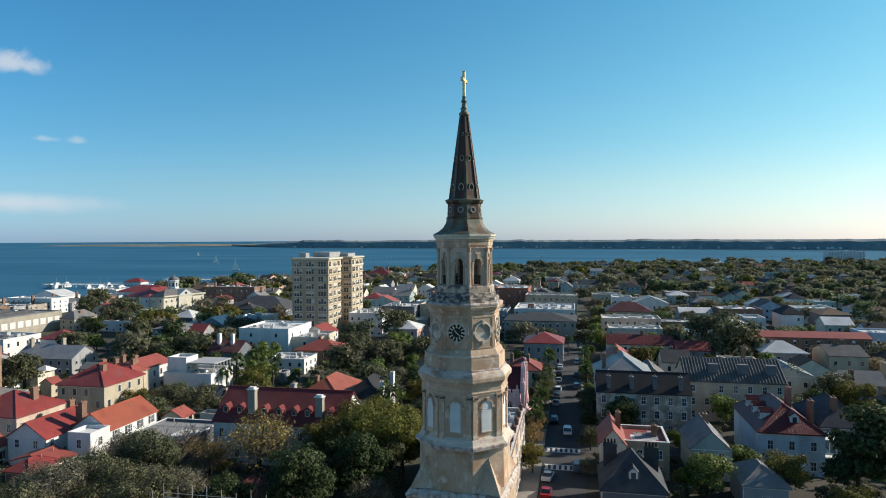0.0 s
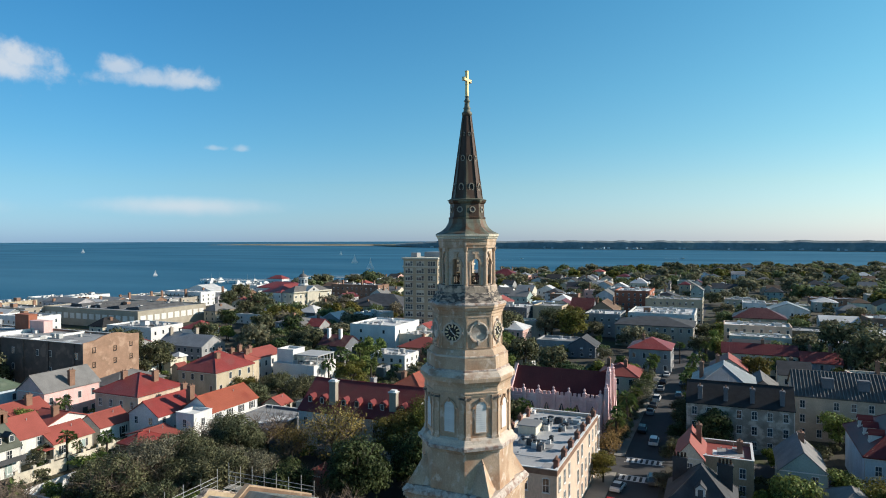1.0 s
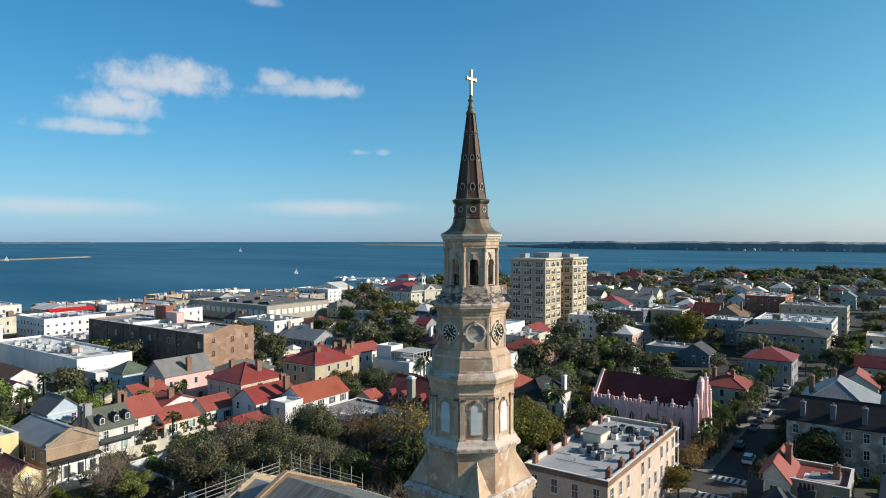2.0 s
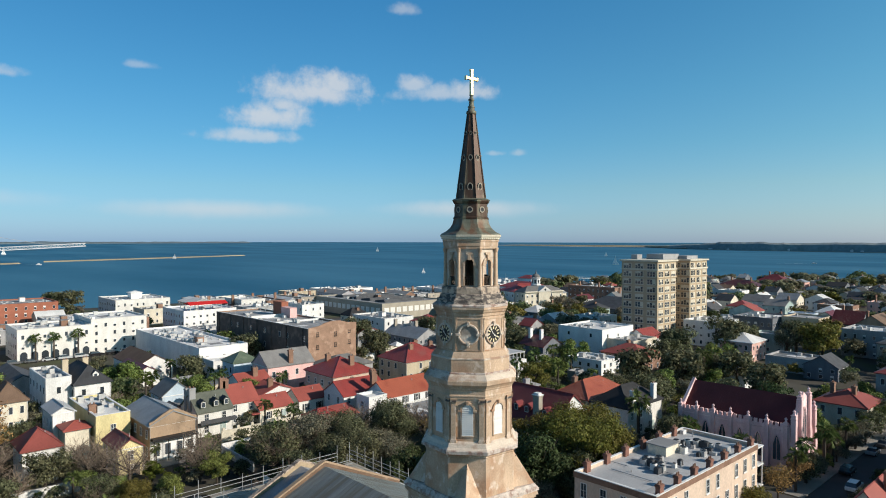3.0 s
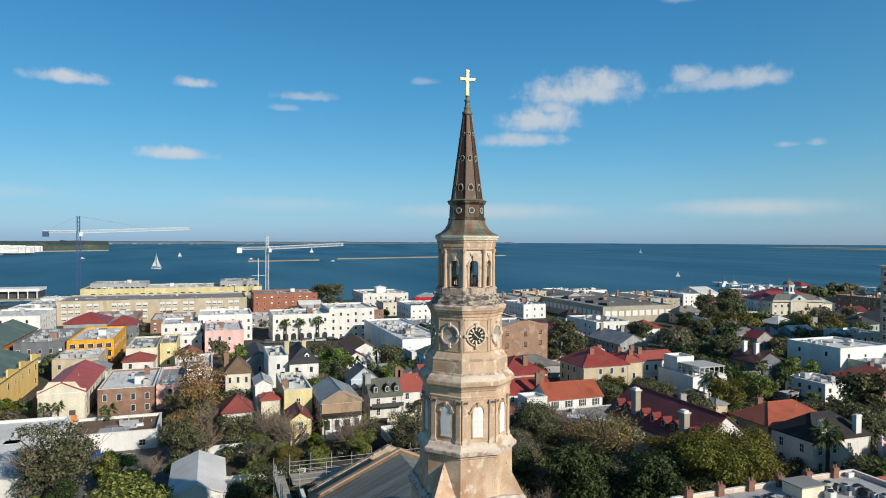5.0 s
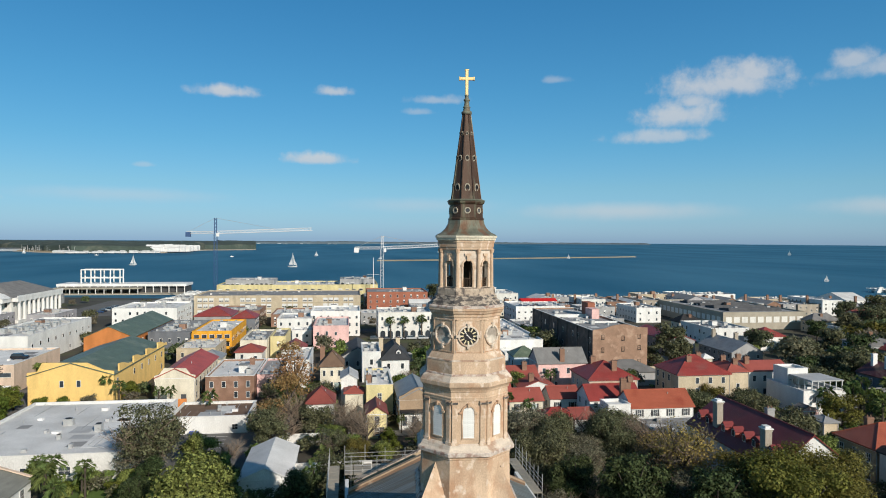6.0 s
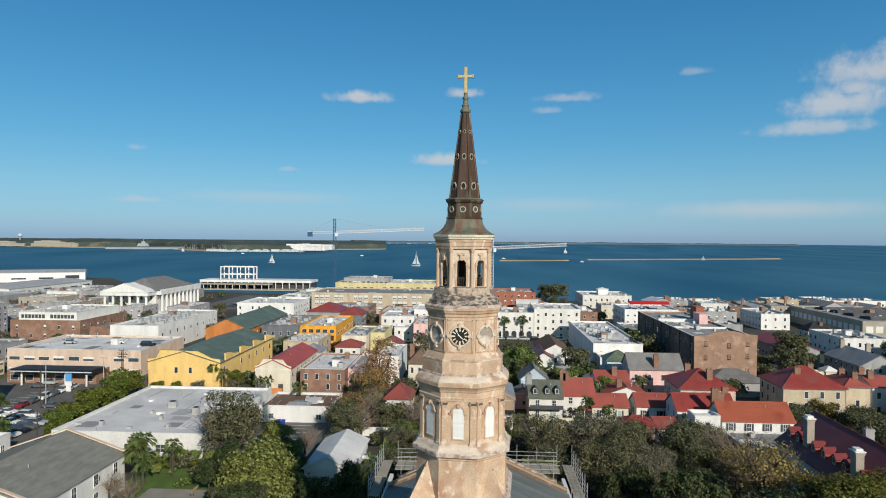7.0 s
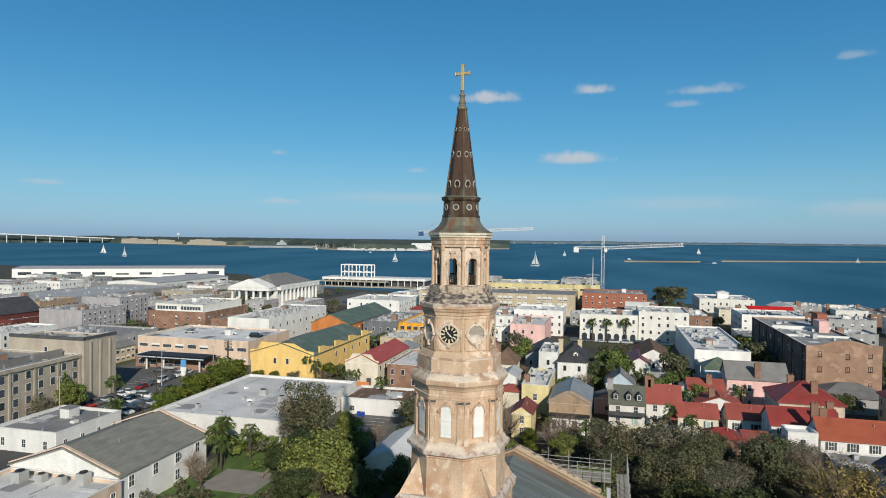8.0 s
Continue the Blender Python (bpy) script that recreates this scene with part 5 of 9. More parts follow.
dorm_house = house("house", "long house with dark red seamed roof, dormers and white gable", -56.5, -29.5, 55, 68.5, 8.6, "gx", 5.2, "white", DARKRED, 2, "NW",
                   ((0.0, 0.25, 14.6),), WALL["grey"])
for dx, zt in ((-6.0, 14.5), (8.4, 13.5)):
    chimney(dorm_house, dx, -4.8, 9.2, zt, WALL["stone"], 0.75, 0.6, False)
    bm = bmesh.new()
    box(bm, dx - 0.95, dx + 0.95, -5.6, -4.0, zt, zt + 0.16), box(bm, dx - 0.6, dx + 0.6, -5.3, -4.3, zt + 0.16, zt + 0.5)
    link("chimney_cap", bm, TRIM, dorm_house, "white chimney cap")
for x in (-11.6, -8.6, -3.2, 0.0, 3.2, 6.0, 10.6):
    dormer(dorm_house, x, -5.4, 9.5, 0, RUST, DARKRED, 0.6, 1.15, 1.9)
for y in (-3.2, 3.2):
    for zz in (9.4,):
        bm = bmesh.new()
        for k in (-1, 1):
            box(bm, k * 0.62 - 0.17, k * 0.62 + 0.17, -0.06, 0.02, 0, 1.5)
        sh = link("shutter", bm, WALL["teal"], dorm_house, "green window shutters")
        sh.matrix_local = pose(13.5, y * 0.5, zz - 3.6, 0, 0, 90)
CHIMBRICK = material("red_chimney_brick", (0.25, 0.125, 0.095), 0.9, 0.7, 0.8, 8.0, 0.3)
house("apartment_block", "peach stucco block with flat grey roof and brick parapet chimneys", -8, 5, 32.5, 65.2, 11, "flat", 0, "peach", PALEROOF, 3, "NW", [(0.93, -0.9 + 0.3 * i, 12.2) for i in range(7)] + [(-0.93, -0.85 + 0.32 * i, 12.0) for i in range(6)], CHIMBRICK, units=0, w=0.9, wh=2.0)
arng = random.Random(12)
for i in range(40):
    roof_units(-2.4 + arng.uniform(-2.2, 3.4), arng.choice((43, 46, 55, 58)) + arng.uniform(-2, 2), 10.45, 0.1, 0.1, 1, i, size=0.7)
band = thing("parapet_band", -1.5, 48.85, 0, 0, "dark brick parapet band under a flat roof", "parapet")
bm = bmesh.new()
for q in ((-6.62, 6.62, -16.5, -16.34), (6.5, 6.62, -16.34, 16.34), (-6.62, -6.5, -16.34, 16.34)):
    box(bm, *q, 10.2, 11.0)
link("course", bm, BRICK, band)
hatch = thing("roof_hatch", -4.4, 51.5, 10.45, 0, "cream rooftop stair hatch with sloping lid", "roof hatch")
bm = bmesh.new()
box(bm, -1.6, 1.6, -2.0, 2.0, 0, 1.5)
link("box", bm, WALL["cream"], hatch)
bm = bmesh.new()
box(bm, -1.8, 1.8, -2.2, 2.2, 1.5, 1.68)
link("lid", bm, TARPAPER, hatch)
gal = thing("gallery", 1.5, 66.4, 0, 0, "white two-tier timber gallery on slim posts", "gallery")
for z in (3.6, 7.2, 10.2):
    bm = bmesh.new()
    box(bm, -2.6, 3.6, -1.15, 1.2, z, z + 0.2)
    link("deck", bm, TRIM, gal)
bm = bmesh.new()
rod(bm, (0, 0, 0), (0, 0, 10.3), 0.11, 8)
me_gp = mesh_of(bm, "post", TRIM)
for x in (-2.4, -0.5, 1.5, 3.4):
    share("post", me_gp, gal, pose(x, 1.0, 0))
# office tower
tower9 = thing("office_tower", -99, 226, 0, 0, "nine-storey buff brick office tower with white cornices", "office building")
FOOT.append((-122, -72, 186, 250))
house("house", "long low house with red tin roof below an office tower", -116, -96, 188, 199, 6, "gx", 3.2, "cream", DEEPRED, 2, "NW", ((0.4, 0, 10),), far=True, take=False)
house("house", "white gabled house with red roof", -95, -84, 187, 199, 6, "gy", 3.2, "white", REDTIN, 2, "NW", far=True, take=False)
house("building", "white three-storey building with flat roof", -87, -71, 221, 239, 10.6, "flat", 0, "white", WHITEROOF, 3, "NW", far=True, take=False, units=8, category="building")
FOOT.append((-88, -70, 220, 240))
TANB = material("buff_brick", (0.49, 0.385, 0.262), 0.9, 0.8, 0.2, 5.0, 0.3)


def triple_sash(blind):
    bm = bmesh.new()
    box(bm, -1.95, 1.95, -0.10, 0.02, -0.12, 2.18, 0), box(bm, -2.05, 2.05, -0.24, 0.02, -0.3, -0.12, 0)
    for k in (-1, 0, 1):
        x = k * 1.25
        drop = blind[k + 1]
        box(bm, x - 0.5, x + 0.5, -0.13, -0.08, 0, 2.05, 1)
        if drop:
            box(bm, x - 0.5, x + 0.5, -0.14, -0.1, 2.05 - drop, 2.05, 0)
        box(bm, x - 0.5, x + 0.5, -0.16, -0.08, 1.0, 1.08, 0)
    return mesh_of(bm, "window", [WALL["cream"], GLASS])


sashes = [triple_sash(b) for b in ((0, 0, 0), (0.6, 0, 0.9), (0, 1.0, 0), (0.7, 0.7, 0), (0, 0, 1.9), (1.2, 1.2, 1.2))]
orng = random.Random(8)
blocks = [(-9, 8, -20, -4, "NW"), (-9, 2, -4, 20, ""), (2.0, 10.5, 3.5, 20, "NW")]
for x0, x1, y0, y1, fc in blocks:
    p, q = (x1 - x0) / 2, (y1 - y0) / 2
    bm = bmesh.new()
    box(bm, -p, p, -q, q, 0, 36.2)
    wbl = link("wing", bm, TANB, tower9)
    wbl.matrix_local = pose((x0 + x1) / 2, (y0 + y1) / 2, 0)
    for z in (5.0, 28.6, 31.9, 35.6):
        bm = bmesh.new()
        e = 0.7 if z > 35 else 0.35
        box(bm, -p - e, p + e, -q - e, q + e, z, z + (0.7 if z > 30 else 0.4))
        link("cornice", bm, WALL["cream"] if z > 30 else TANB, wbl)
    for f in fc:
        turn, dist, span = (0, q, 2 * p) if f == "N" else (90, p, 2 * q)
        n = max(1, round(span / 5.6))
        for row in range(9):
            z = 6.3 + row * 3.28
            for i in range(n):
                share("window", orng.choice(sashes), wbl, pose(0, 0, 0, 0, 0, turn) @ pose((i - (n - 1) / 2) * span / n, -dist, z))
bm = bmesh.new()
box(bm, -4, 4, -8, 6, 36.2, 38.6), box(bm, 3, 8, 6, 16, 36.2, 37.8), box(bm, -8, -5, -14, -10, 36.2, 38.4)
link("penthouse", bm, WALL["grey"], tower9)
# church with pinnacles
pink = thing("gothic_church", -8.5, 92.8, 0, 0, "rose-pink gothic church with dark red roof and pinnacles", "church")
FOOT.append((-22, 6, 85, 101))
bm = bmesh.new()
box(bm, -11, 11, -5.6, 5.6, 0, 8.7)
link("wall", bm, PINKWALL, pink)
link("roof", ridge_roof(10.8, 5.2, 8.7, 5.2, "x", 0.0), CHURCHRED, pink)
bm = bmesh.new()
box(bm, -0.3, 0.3, -0.22, 0.22, 0, 0.75)
me_merlon = mesh_of(bm, "merlon", PINKWALL)
for s in (-1, 1):
    for i in range(22):
        share("merlon", me_merlon, pink, pose(-10.5 + i, s * 5.5, 8.7))
bm = bmesh.new()
for s in (-1, 1):
    box(bm, -11, 11, s * 5.5 - 0.24, s * 5.5 + 0.24, 8.1, 8.72), box(bm, -11, 11, s * 5.6 - 0.22, s * 5.6 + 0.22, 7.8, 8.0)
link("parapet", bm, PINKWALL, pink)
pin_cache = {}


def pinnacle(parent, x, y, z1, w=0.36):
    key = (round(z1, 1), w)
    if key not in pin_cache:
        bm = bmesh.new()
        lathe(bm, [(w * 1.9, 0), (w * 1.9, z1 * 0.5), (w * 1.5, z1 * 0.56), (w * 1.5, z1 - 0.5), (w * 1.75, z1 - 0.42), (w * 1.75, z1 - 0.3), (w * 1.35, z1 - 0.25), (w * 1.35, z1 + 0.15), (w * 1.7, z1 + 0.2), (w * 1.7, z1 + 0.34), (w * 0.9, z1 + 0.42), (w * 0.4, z1 + 0.85)], 4, 45)
        lathe(bm, [(w * 0.35, z1 + 0.8), (w * 0.75, z1 + 0.95), (w * 0.75, z1 + 1.1), (w * 0.3, z1 + 1.25), (0.03, z1 + 1.45)], 8, 0)
        pin_cache[key] = mesh_of(bm, "pinnacle", PINKWALL)
    return share("pinnacle", pin_cache[key], parent, pose(x, y, 0))


for i in range(7):
    for s in (-1, 1):
        pinnacle(pink, -11 + i * 3.55, s * 5.85, 9.4)
for y in (-5.4, -2.4, 2.4, 5.4):
    pinnacle(pink, 11.6, y, 11.0 if abs(y) > 5 else 14.2, 0.42)
for xg, zz in ((11.0, 15.0), (-11.1, 14.4)):
    bm = bmesh.new()
    v = [(-5.8, 8.7), (5.8, 8.7), (2.6, 12.2), (2.4, 13.4), (0, zz), (-2.4, 13.4), (-2.6, 12.2)] if xg > 0 else [(-5.8, 8.7), (5.8, 8.7), (5.8, 9.2), (0, zz), (-5.8, 9.2)]
    lo = [bm.verts.new((xg - 0.1, y, z)) for y, z in v]
    hi = [bm.verts.new((xg + 0.5, y, z)) for y, z in v]
    bm.faces.new(lo), bm.faces.new(hi[::-1])
    for i in range(len(v)):
        bm.faces.new((lo[i], lo[(i + 1) % len(v)], hi[(i + 1) % len(v)], hi[i]))
    link("gable", bm, PINKWALL, pink)


def lancet(parent, m, w, h):
    bm = bmesh.new()
    n = 8
    pts = [(-w, 0), (w, 0), (w, h * 0.6)] + [(w * (1 - i / n), h * (0.6 + 0.4 * math.sin(math.pi / 2 * i / n))) for i in range(1, n + 1)] + [(-w * (i / n), h * (0.6 + 0.4 * math.cos(math.pi / 2 * i / n))) for i in range(1, n + 1)]
    extrude_poly(bm, pts, -0.05, 0.02)
    o = link("lancet_window", bm, GLASS, parent)
    o.matrix_local = m
    bm = bmesh.new()
    for (xa, za), (xb, zb) in zip(pts[1:], pts[2:] + pts[:1]):
        rod(bm, (xa, -0.06, za), (xb, -0.06, zb), 0.13, 4)
    rod(bm, (0, -0.06, 0), (0, -0.06, h * 0.9), 0.08, 4)
    link("tracery", bm, PINKWALL, o)


for i in range(6):
    lancet(pink, pose(-9.2 + i * 3.55, -5.6, 2.2), 0.8, 4.8)
lancet(pink, pose(11.55, 0, 5.0, 0, 0, 90), 1.1, 7.0)
porch_w = bmesh.new()
for y in (-1.4, 1.4):
    box(porch_w, 11.5, 13.0, y - 0.3, y + 0.3, 0, 3.4)
extrude_poly(porch_w, [(11.5, 3.4), (13.1, 3.4), (13.1, 3.8), (11.5, 5.2)], -1.9, 1.9)
link("porch", porch_w, PINKWALL, pink)

# waterfront and market blocks
house("arcaded_block", "white stucco block with arched ground floor", -250, -228, 0.5, 25, 11.9, "flat", 0, "ivory", WHITEROOF, 3, "NW", units=10, gap=3.2, far=True, category="building")
arc = thing("arcade", -227.9, 12.8, 0, 0, "dark arched openings along a white ground floor", "arcade")
bm = bmesh.new()
extrude_poly(bm, arch_outline(1.1, 0.3, 2.6)[:-1] + [(-1.1, 2.6)], -0.12, 0.02)
me_arco = mesh_of(bm, "arch", GLASS)
for i in range(7):
    share("arch", me_arco, arc, pose(0, -10.2 + 3.4 * i, 0, 0, 0, 90))
house("arcaded_block", "white stucco block of four storeys", -256, -230, 25.4, 46, 13.6, "flat", 0, "ivory", WHITEROOF, 4, "NW", units=5, far=True, category="building")
house("market_shed", "long white building with cluttered flat roof", -224, -162, 40, 57, 9, "flat", 0, "white", WHITEROOF, 2, "W", units=34, gap=4, far=True, category="building")
house("market_annex", "low white annex with flat roof", -161.5, -152, 40.5, 54, 6, "flat", 0, "white", WHITEROOF, 2, "NW", far=True, category="building")
deck_block = house("garage_block", "long concrete parking block with white barred openings", -355, -316, -99, -6, 12.3, "flat", 0, "buff", TARPAPER, 1, "", far=True, category="car park")
bm = bmesh.new()
for bay in range(8):
    y0 = -44.5 + bay * 11.6
    for c in range(3 if bay % 2 == 0 else 2):
        for row in range(3):
            yy, zz = y0 + c * 3.1, 2.0 + row * 3.35
            box(bm, 19.5, 19.58, yy, yy + 2.5, zz, zz + 2.2, 0)
            for k in (0, 1):
                box(bm, 19.56, 19.62, yy + 0.2 + k * 1.15, yy + 1.15 + k * 1.15, zz + 0.3, zz + 0.85, 1)
link("glazing", bm, [WHITE, BLACK], deck_block, "white barred window screens")["kind"] = "stuff"
bm = bmesh.new()
for z in (4.9, 8.2, 11.3):
    box(bm, 19.5, 19.66, -46.5, 46.5, z, z + 0.35)
link("string_course", bm, WALL["buff"], deck_block)
house("brick_block", "red brick block with white windows", -352, -322, -2, 34, 13.5, "flat", 0, REDBRICK, TARPAPER, 4, "NW", far=True, gap=3.6, category="building")
house("long_building", "long yellow and white harbour building under construction", -425, -385, -100, 7, 13.6, "flat", 0, "paleyellow", WHITEROOF, 3, "NW", far=True, category="building", units=30, gap=4.5, w=2.4, wh=1.2)
house("upper_floor", "unfinished grey upper storey on a harbour building", -418, -392, 7 - 26, 7 - 2, 17.0, "flat", 0, "grey", PALEROOF, 4, "W", far=True, category="building", take=False, gap=3.0, w=2.0, wh=1.4, units=8)
house("upper_floor", "unfinished grey upper storey on a harbour building", -418, -394, -96, -64, 16.4, "flat", 0, "grey", PALEROOF, 4, "W", far=True, category="building", take=False, gap=3.0, w=2.0, wh=1.4, units=8)
house("harbour_house", "cream harbour house with small roof tower", -362, -330, 63, 92, 11.6, "flat", 0, "ivory", WHITEROOF, 3, "NW", far=True, category="building", units=3)
house("roof_tower", "small cream rooftop tower", -346, -340, 74, 80, 14.6, "hip", 1.0, "white", WHITEROOF, 1, "", category="tower", take=False)
house("awning_building", "white building with red rooftop awning", -285, -258, 72, 98, 11, "flat", 0, "white", WHITEROOF, 3, "NW", far=True, category="building", units=4)
aw = thing("awning", -262, 85, 10.4, 0, "bright red rooftop awning on posts", "awning")
bm = bmesh.new()
extrude_poly(bm, [(-3.5, 3.4), (3.5, 3.0), (3.5, 3.1), (0, 4.4), (-3.5, 3.5)], -10, 9)
AWN = material("red_canvas", (0.55, 0.018, 0.018), 0.8, 0.85, 0.4, 6, 0.1)
link("canopy", bm, AWN, aw)
bm = bmesh.new()
rod(bm, (0, 0, 0), (0, 0, 3.2), 0.08, 6)
me_ap = mesh_of(bm, "post", TRIM)
for x in (-3.3, 3.3):
    for y in (-9.5, -3, 3, 8.5):
        share("post", me_ap, aw, pose(x, y, 0))
house("hall", "white hall with large flat white roof", -102.5, -62, -87, -54.3, 5, "flat", 0, "white", WHITEROOF, 1, "SW", gap=6, w=2.0, wh=1.5, category="hall")
for i, (x, y) in enumerate(((-84, -72), (-74, -70), (-79, -64), (-92, -62), (-68, -80))):
    roof_units(x, y, 4.45, 0.2, 0.2, 1, i, "white roof vent on a flat roof")
house("annex", "low white annex with flat roof by a court", -103, -89, -53, -35.5, 4, "flat", 0, "white", BROWNROOF, 1, "W", gap=5, w=1.2, wh=1.2)
hall_ = house("gabled_hall", "pale stucco hall with grey shingle gable roof", -45.5, -22.3, -83.5, -62.4, 6.6, "gx", 3.6, "white", HALLROOF, 2, "S", gap=4.6, skip=0.2, w=1.2, wh=1.9, category="hall")
for xc in (-11.55, 11.55):
    link("coping", gable_cope(xc, 10.75, 6.72, 10.42, 0.28), WALL["peach"], hall_)
share("medallion", mesh_of(disc(0.75, -0.05, 20), "medallion", WALL["white"]), hall_, pose(11.6, 0, 7.6, 0, 0, 90))
share("round_window", mesh_of(disc(0.7, -0.05, 20), "round_window", GLASS), hall_, pose(-3.3, 10.55, 4.8, 0, 0, 180))
house("annex", "low flat-roofed annex with air conditioners", -21.9, -11, -83, -61.5, 6.1, "flat", 0, "peach", WHITEROOF, 2, "SW")
for i, (x, y) in enumerate(((-19.4, -74.2), (-19.3, -70.4), (-18.6, -77.6), (-20.4, -67.2))):
    roof_units(x, y, 5.55, 0.05, 0.05, 1, i + 3, "large pale air conditioner on a flat roof", 1.35)
yellow_hall = house("warehouse", "bright yellow warehouse with green seamed roof", -166, -117.5, -95.5, -74.5, 8.6, "gx", 3.2, "yellow", GREENTIN, 2, "S", gap=6.5, skip=0.3, w=1.0, wh=1.6, category="warehouse")
house("warehouse", "terracotta gabled warehouse with green roof", -236, -184, -107, -90, 9, "gx", 3.8, "terracotta", GREENTIN, 2, "S", far=True, category="warehouse")
stepped = house("warehouse", "cream building with red roof and stepped front", -150, -118.5, -64.2, -54.0, 7.2, "gx", 2.4, "cream", REDTINY, 2, "S", gap=4, category="warehouse")
west_parapet(yellow_hall, 24.25, [(-10.7, 6.0), (10.7, 6.0), (10.7, 9.4), (8.2, 9.7), (4.0, 11.7), (-7.0, 11.9), (-8.2, 9.6), (-10.7, 9.3)], WALL["yellow"])
for y in (-2.2, 2.0):
    share("window", window_mesh(0.9, 1.6, "cross")[2], yellow_hall, pose(24.33, y, 5.4, 0, 0, 90))
for i in range(4):
    bm = bmesh.new()
    extrude_poly(bm, [(20 - i * 12.0, 8.3), (20 - i * 12.0, 10.6), (17.0 - i * 12.0, 10.4), (12.0 - i * 12.0, 9.2), (9.5 - i * 12.0, 9.1), (9.5 - i * 12.0, 8.3)], 10.3, 10.75)
    link("side_parapet", bm, WALL["yellow"], yellow_hall, "yellow stepped eaves parapet")
west_parapet(stepped, 15.75, [(-5.3, 6.0), (5.3, 6.0), (5.3, 7.6), (4.0, 7.9), (2.8, 9.5), (-2.8, 9.7), (-4.0, 8.0), (-5.3, 7.6)], WALL["cream"])
house("row_house", "brick row house with white flat roof", -146, -120, -51.5, -38.5, 6.8, "flat", 0, BRICK, WHITEROOF, 2, "NW", ((-0.5, 0.5, 8.2),), units=3)
house("row_house", "rose-pink row house with flat roof", -147, -123, -38.2, -31.5, 6.6, "flat", 0, "rose", TARPAPER, 2, "NW")
house("row_house", "white flat-roofed house with tall windows", -156, -133, -31.0, -24.3, 8.5, "flat", 0, "white", WHITEROOF, 2, "NW", units=2)
house("house", "tall cream house with brown hipped roof", -138, -128.5, -20.8, -14.2, 7.4, "hip", 3.9, "cream", BROWNROOF, 2, "NW", ((-0.5, -0.9, 12.0),), style="shutter", gap=1.6, w=0.7)
black_house = house("house", "white house with black hipped roof and dormer", -156, -137, -2.4, 6.2, 7.5, "hip", 4.0, "white", SLATE, 2, "NW", ((-0.1, -0.95, 12.6), (-0.5, 0.4, 12.0)), WALL["buff"])
dormer(black_house, 1.0, -8.2, 8.2, 90, WALL["white"], SLATE, 0.7, 1.4, 2.4)
house("house", "white flat-roofed wing beside a black-roofed house", -158, -139, -8.4, -2.6, 9.6, "flat", 0, "white", PALEROOF, 2, "NW", units=4, gap=3.2)
house("house", "pale yellow house with deep flat white roof", -117, -96, -8.2, -1.6, 8.8, "flat", 0, "paleyellow", WHITEROOF, 2, "W", ((0.5, -0.8, 10.2),), units=5, gap=3.0)
house("house", "small white house with pale gable roof", -112, -103, -14.4, -10.4, 9.2, "gx", 1.1, "white", PALEROOF, 2, "NW", gap=2.2, w=0.7)
house("outbuilding", "low wing with deep red lean-to roof", -102.6, -97.6, -13.4, -8.9, 6.6, "hip", 1.1, "cream", RUST, 1, "W")
house("cottage", "cream cottage with red tin roof", -97, -89, -22.2, -16.0, 6.4, "hip", 3.0, "ivory", DULLRED, 2, "NW", gap=2.6, w=0.8)
house("cottage", "pale yellow cottage with red roof", -90, -81, -8.4, -4.0, 5.8, "gx", 1.5, "paleyellow", DULLRED, 2, "NW")
play = house("house", "old tan brick hall with grey tin roof and curved gable", -104, -87, -0.7, 8.6, 7.4, "gx", 2.3, "brown", GREYTIN, 2, "N")
bm = bmesh.new()
box(bm, 8.5, 10.2, -4.6, 4.6, 4.3, 4.55), box(bm, 8.5, 9.9, -4.5, 4.5, 4.55, 4.75)
link("canopy", bm, BLACK, play, "flat black street canopy")
bm = bmesh.new()
box(bm, 8.5, 8.72, -4.6, 4.6, 0, 4.2)
link("shopfront", bm, WALL["white"], play, "white painted ground floor")
for y in (-3.4, -1.2, 1.2, 3.4):
    share("window", window_mesh(1.1, 2.2, "cross")[2], play, pose(8.74, y, 1.0, 0, 0, 90))
for y in (-4.3, -1.5, 1.5, 4.3):
    bm = bmesh.new()
    rod(bm, (10.0, y, 0), (10.0, y, 4.3), 0.08, 6)
    link("post", bm, BLACK, play)
west_parapet(play, 8.56, [(-4.75, 7.0), (4.75, 7.0), (4.75, 7.9), (4.0, 8.1), (2.2, 9.2), (0.8, 9.9), (-0.8, 9.9), (-2.2, 9.2), (-4.0, 8.1), (-4.75, 7.9)], WALL["brown"])
mossy = house("house", "pale grey house with green slate roof", -106, -96.3, 12.8, 21.0, 5.8, "gy", 3.2, "ivory", MOSS, 2, "NW", ((0.2, -0.95, 10.6), (-0.3, -0.95, 10.2)), WALL["grey"])
for y in (-2.6, 0.4, 2.8):
    dormer(mossy, y, -4.4, 6.3, 90, MOSS, SLATE, 0.6, 1.2, 2.0)
bm = bmesh.new()
box(bm, 4.85, 6.6, -4.1, 4.1, 3.1, 3.25), box(bm, 6.5, 6.6, -4.1, 4.1, 3.25, 4.1)
link("balcony", bm, SLATE, mossy, "dark iron balcony")
house("house", "white house with steep gable", -124, -116, 12, 19.5, 6.2, "gx", 3.0, "blue", SHINGLE, 2, "NW")
house("house", "red-roofed house with square chimney", -109, -100.4, 21.6, 29.6, 5.6, "gy", 3.4, "ivory", RUST, 2, "NW", ((0.1, -0.9, 11.0), (0.1, -0.7, 10.6)))
row_end = house("row_house", "low cream row house with coral red roof and dark red shutters", -105.5, -97.5, 28.5, 37.5, 3.6, "gy", 2.2, "cream", RUST, 1, "NW", style="shutter", gap=3.2)
bm = bmesh.new()
